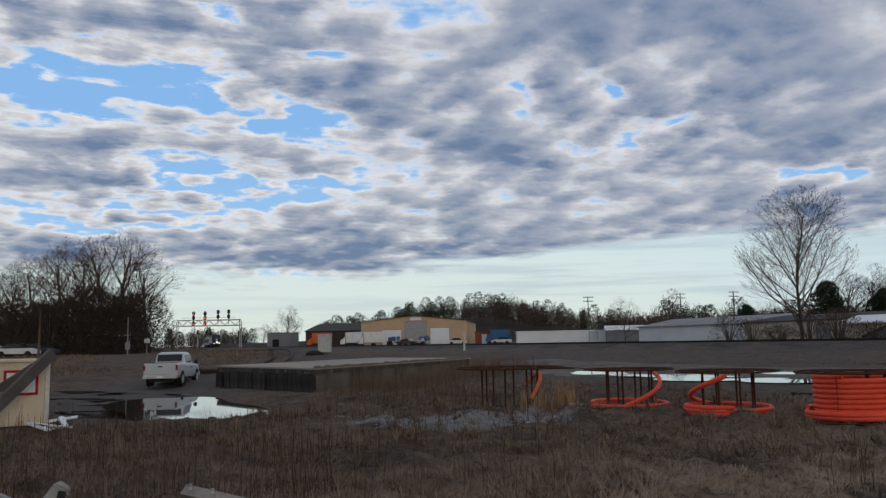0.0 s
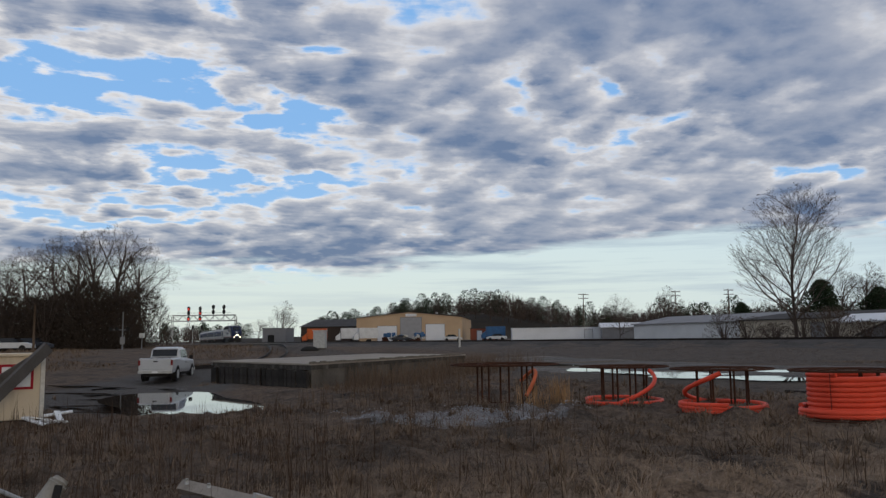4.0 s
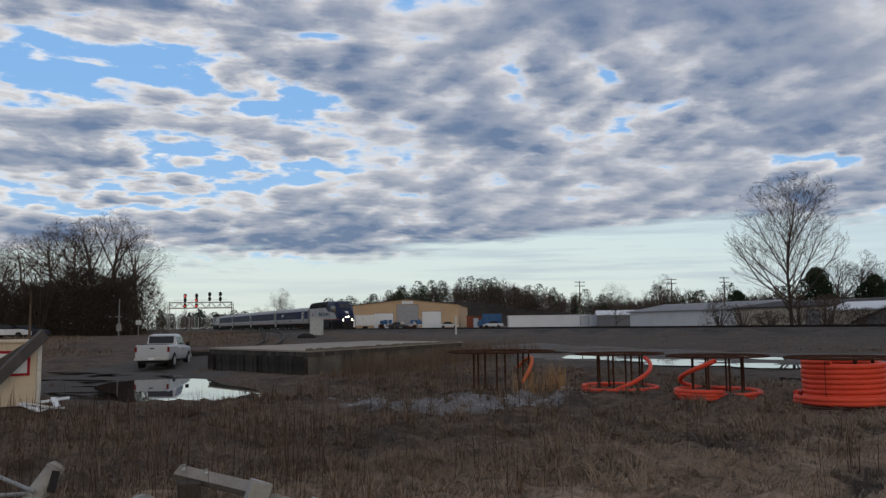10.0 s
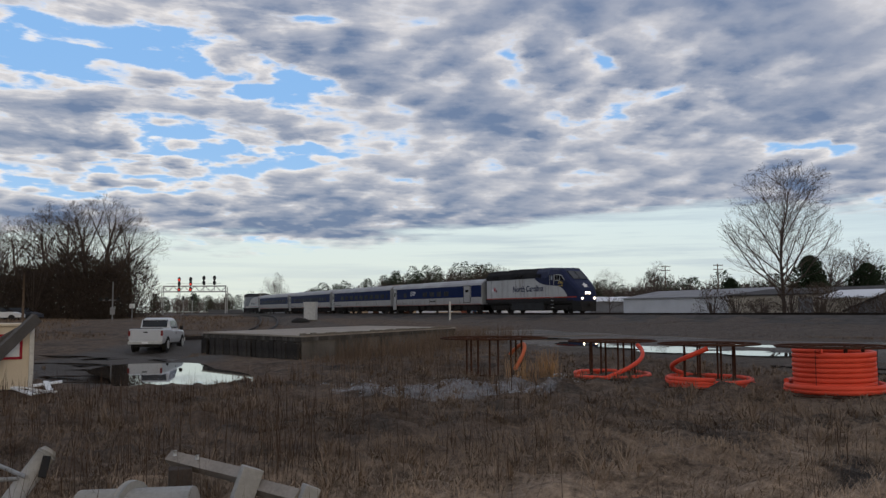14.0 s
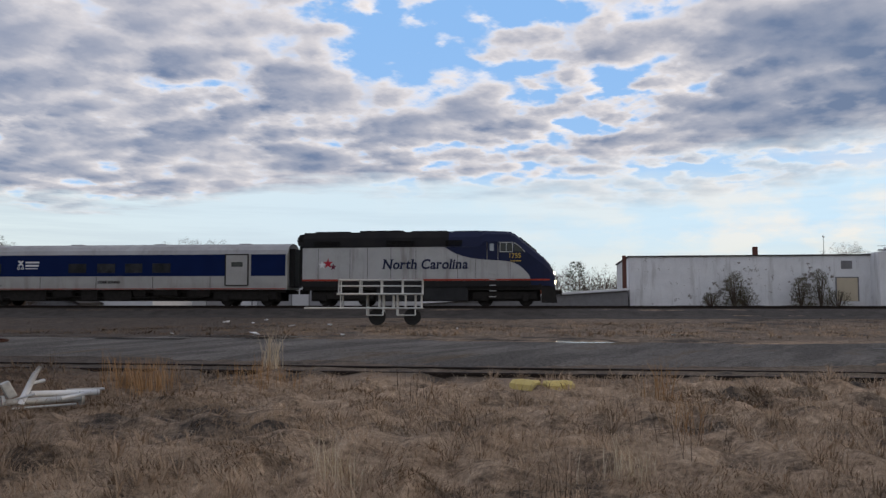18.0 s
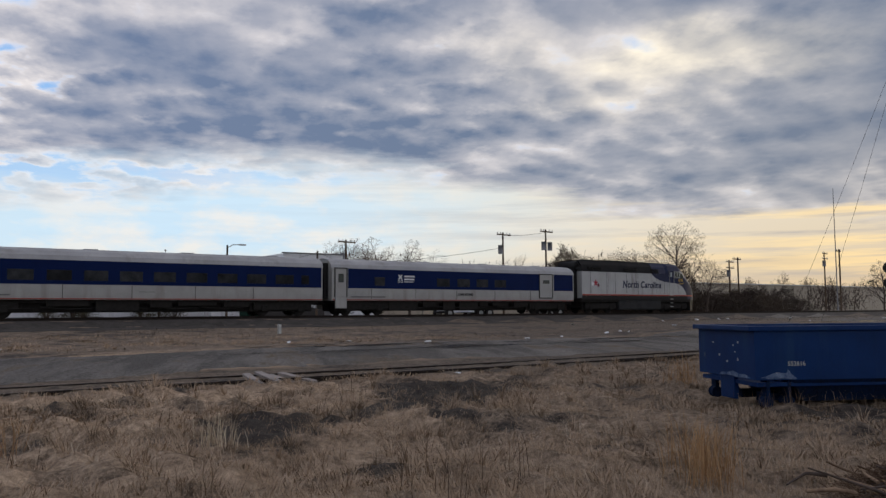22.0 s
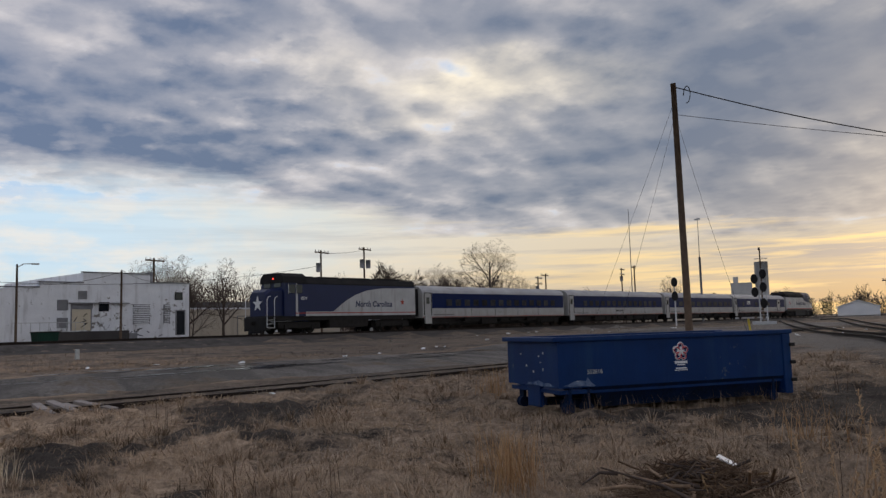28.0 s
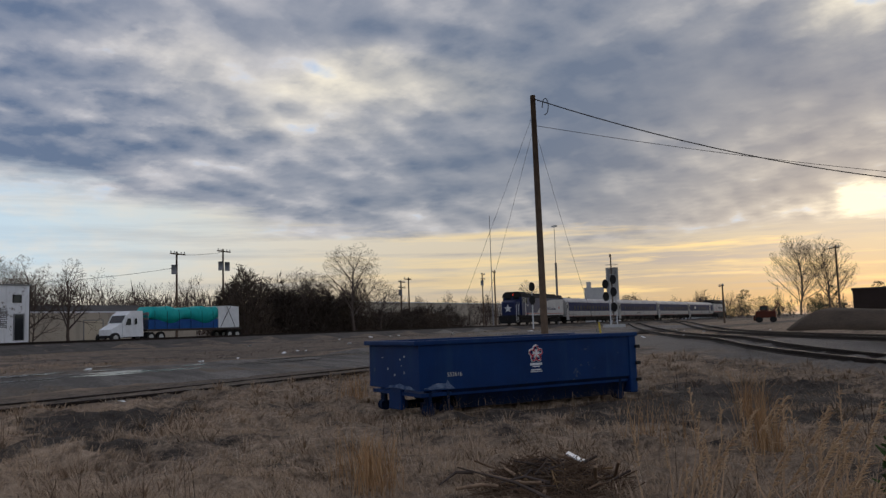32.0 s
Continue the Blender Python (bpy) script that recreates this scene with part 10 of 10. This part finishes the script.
    # golden and pale clumps
    for gx, gy, n, h, sp, mm in [(14.85, 14.84, 60, 1.1, 0.12, pale), (10.6, 14.2, 240, 0.75, 0.34, gold), (13.75, 4.5, 45, 0.8, 0.10, gold), (6.2, 5.2, 70, 0.5, 0.16, pale), (7.8, 2.9, 60, 0.5, 0.14, pale), (11.1, 3.3, 40, 0.7, 0.14, gold),
                                 (8.0, -4.5, 130, 0.75, 0.16, gold), (8.9, -4.9, 90, 0.7, 0.18, gold), (8.5, -11.9, 80, 0.95, 0.13, gold), (8.1, -9.3, 60, 0.7, 0.3, gold), (6.4, -9.3, 130, 0.8, 0.13, gold), (11.3, 0.7, 60, 0.5, 0.15, pale),
                                 (18.6, -9.8, 60, 0.8, 0.2, gold), (2.6, 20.4, 90, 0.9, 0.16, gold), (1.9, 20.2, 60, 0.8, 0.2, gold), (12.4, 12.6, 110, 0.55, 0.4, gold), (3.6, 2.9, 60, 0.4, 0.2, pale)]:
        X = gx + rs.normal(0, sp, n)
        Y = gy + rs.normal(0, sp, n)
        blades("bluestem_clump", X, Y, rs.uniform(0.6, 1.15, n) * h, 0.003 + 0.0005 * np.hypot(X, Y), rs.uniform(0.05, 0.6, n), rs.uniform(0, 6.28, n), mm, "upright clump of golden dry bluestem grass" if mm == gold else "thin tuft of pale dry grass stems", 0.06)
    # nodding plumes close by, bottom of the south-east field
    n = 78
    b = np.radians(np.concatenate([rs.uniform(-154, -138, 30), rs.uniform(-151, -138, 48)]))
    R = np.concatenate([rs.uniform(4.4, 6.6, 30), rs.uniform(4.4, 5.6, 48)])
    X, Y = -np.sin(b) * R, np.cos(b) * R
    L = rs.uniform(0.75, 1.4, n)
    az = rs.uniform(-2.6, -0.6, n)
    blades("plume_stalks", X, Y, L, 0.013 + 0 * X, rs.uniform(0.25, 0.85, n), az, blade_material("tawny_stalk", (0.17, 0.105, 0.06), (0.40, 0.27, 0.165)), "tall nodding grass stalks with pale plumes", 0.08)
    sg = []
    Z = land_bumps(X, Y)
    for i in range(n):
        tip = np.array((X[i] + math.cos(az[i]) * L[i] * 0.55, Y[i] + math.sin(az[i]) * L[i] * 0.55, Z[i] + L[i] * 0.86))
        for j in range(40):
            u = j / 40
            q = tip - np.array((math.cos(az[i]) * 0.5, math.sin(az[i]) * 0.5, 0.75)) * 0.28 * u
            d = rs.normal(0, 1, 3) * 0.014 + np.array((math.cos(az[i]), math.sin(az[i]), 0.3)) * 0.03
            sg.append((tuple(q), tuple(q + d), 0.0045, 0.0015, 0))
    ob = new("grass_plumes", seg_mesh("grass_plumes", sg, blade_material("tawny_plume", (0.28, 0.175, 0.10), (0.50, 0.35, 0.21)), 3))
    tagged(ob, "pale feathery seed plumes on grass stalks", "grass", kind="stuff")


field()
shrub(3.88, -8.27, 1.15, 0.45, mat("privet_green", (0.06, 0.10, 0.03), (0.035, 0.06, 0.02), 4, 0.8, bump=0), 222, 2600, label="small leafy green privet bush in dry grass")


M_DEADWOOD = mat("dead_brush", (0.085, 0.055, 0.038), (0.20, 0.135, 0.09), 5, 0.95, bump=0, fine=30)


def brush_pile():
    rr = random.Random(12)
    x0, y0 = 6.7, -6.0
    t = thing("brush_pile", pose(x0, y0, lz(x0, y0)), "heap of broken branches and brown brushwood", "brush pile")
    for k in range(110):
        a, u = rr.uniform(0, 6.28), rr.random() ** 0.6
        R = 0.52 * u
        h = 0.22 * (1 - u * u) + rr.uniform(0, 0.06)
        c = Vector((R * math.cos(a), R * math.sin(a), h))
        b = rr.uniform(0, 6.28)
        L = rr.uniform(0.2, 0.6)
        d = Vector((math.cos(b), math.sin(b), rr.uniform(-0.25, 0.25) - 0.15 * u)) * L / 2
        mid = c + Vector((rr.gauss(0, 0.05), rr.gauss(0, 0.05), rr.uniform(0, 0.08)))
        r = rr.uniform(0.005, 0.016)
        part("branch", tube(B(), [c - d, mid, c + d], r, 5, r * 0.5), (M_BARK, M_BARK, M_WOODPOLE, M_BARK, M_STRAW_STALK)[k % 5], t)
    part("core", loft(B(), [[(0.7 * w * math.cos(a) * (1 + 0.15 * math.sin(3 * a)), 0.7 * w * math.sin(a), z * (0.8 + 0.35 * math.sin(2 * a + 1))) for a in np.linspace(0, 6.28, 19)[:-1]] for w, z in ((0.75, -0.05), (0.6, 0.1), (0.35, 0.18), (0.1, 0.22))], smooth=True), mat("leaf_litter", (0.06, 0.04, 0.028), (0.10, 0.068, 0.045), 6, 0.95, bump=1.0, fine=30), t, "dark leaf litter core")
    rs = np.random.default_rng(41)
    n = 1700
    a, u = rs.uniform(0, 6.28, n), rs.random(n) ** 0.55
    lump = 0.62 + 0.38 * np.sin(2 * a + 1.0) * np.sin(3.0 * u + 0.4)
    q = np.stack([0.8 * u * np.cos(a), 0.8 * u * np.sin(a), 0.30 * lump * (1 - u * u) + rs.uniform(-0.03, 0.07, n)], 1)
    pale = mat("pale_broken_wood", (0.34, 0.24, 0.16), (0.17, 0.115, 0.08), 6, 0.9, bump=0.4)
    for k in range(22):
        a_, R = rr.uniform(0, 6.28), rr.uniform(0.05, 0.8)
        c = Vector((R * math.cos(a_), R * math.sin(a_), 0.04 + 0.2 * (1 - R * R)))
        b_ = rr.uniform(0, 6.28)
        d_ = Vector((math.cos(b_), math.sin(b_), rr.uniform(0.05, 0.55))).normalized() * rr.uniform(0.18, 0.45)
        r = rr.uniform(0.010, 0.026)
        bend = Vector((rr.gauss(0, 0.05), rr.gauss(0, 0.05), rr.gauss(0, 0.03)))
        part("branch", tube(B(), [c - d_ * 0.3, c + d_ * 0.3 + bend, c + d_], r, 6, r * 0.7), pale if k % 3 == 0 else (M_DEADWOOD, M_BARK)[k % 2], t)
    d = rs.normal(0, 1, (n, 3)) * np.array((1, 1, 0.35))
    d *= (rs.uniform(0.05, 0.22, n) / np.linalg.norm(d, axis=1))[:, None]
    part("twig_litter", arrays_mesh("twig_litter", q - d, q + d, rs.uniform(0.0025, 0.007, n), rs.uniform(0.001, 0.003, n), M_DEADWOOD, 3), M_DEADWOOD, t, "tangle of fine dead twigs")["kind"] = "stuff"
    part("log", tube(B(), [(-0.55, 0.62, 0.05), (-0.35, 0.4, 0.1), (0.05, 0.15, 0.2)], 0.026, 8, 0.02), pale, t, "pale broken log end")
    part("plank", box(B(), -0.10, 0.10, -0.085, 0.085, 0, 0.015, 0.004), M_WHITE, t, "pale board", pose(-0.02, -0.32, 0.3, 0, -26, 40))
    for p, q in (((-0.9, 0.5, 0.0), (-0.2, 1.35, 0.42)), ((-1.0, 0.6, 0.02), (-0.75, 1.2, 0.14)), ((-0.3, 0.3, 0.15), (-0.15, 0.8, 0.2)), ((-0.25, 1.2, 0.36), (-0.1, 1.5, 0.26))):
        part("branch", tube(B(), [p, ((p[0] + q[0]) / 2, (p[1] + q[1]) / 2, (p[2] + q[2]) / 2 + 0.06), q], 0.022, 6, 0.007), M_BARK, t)


brush_pile()


motions()
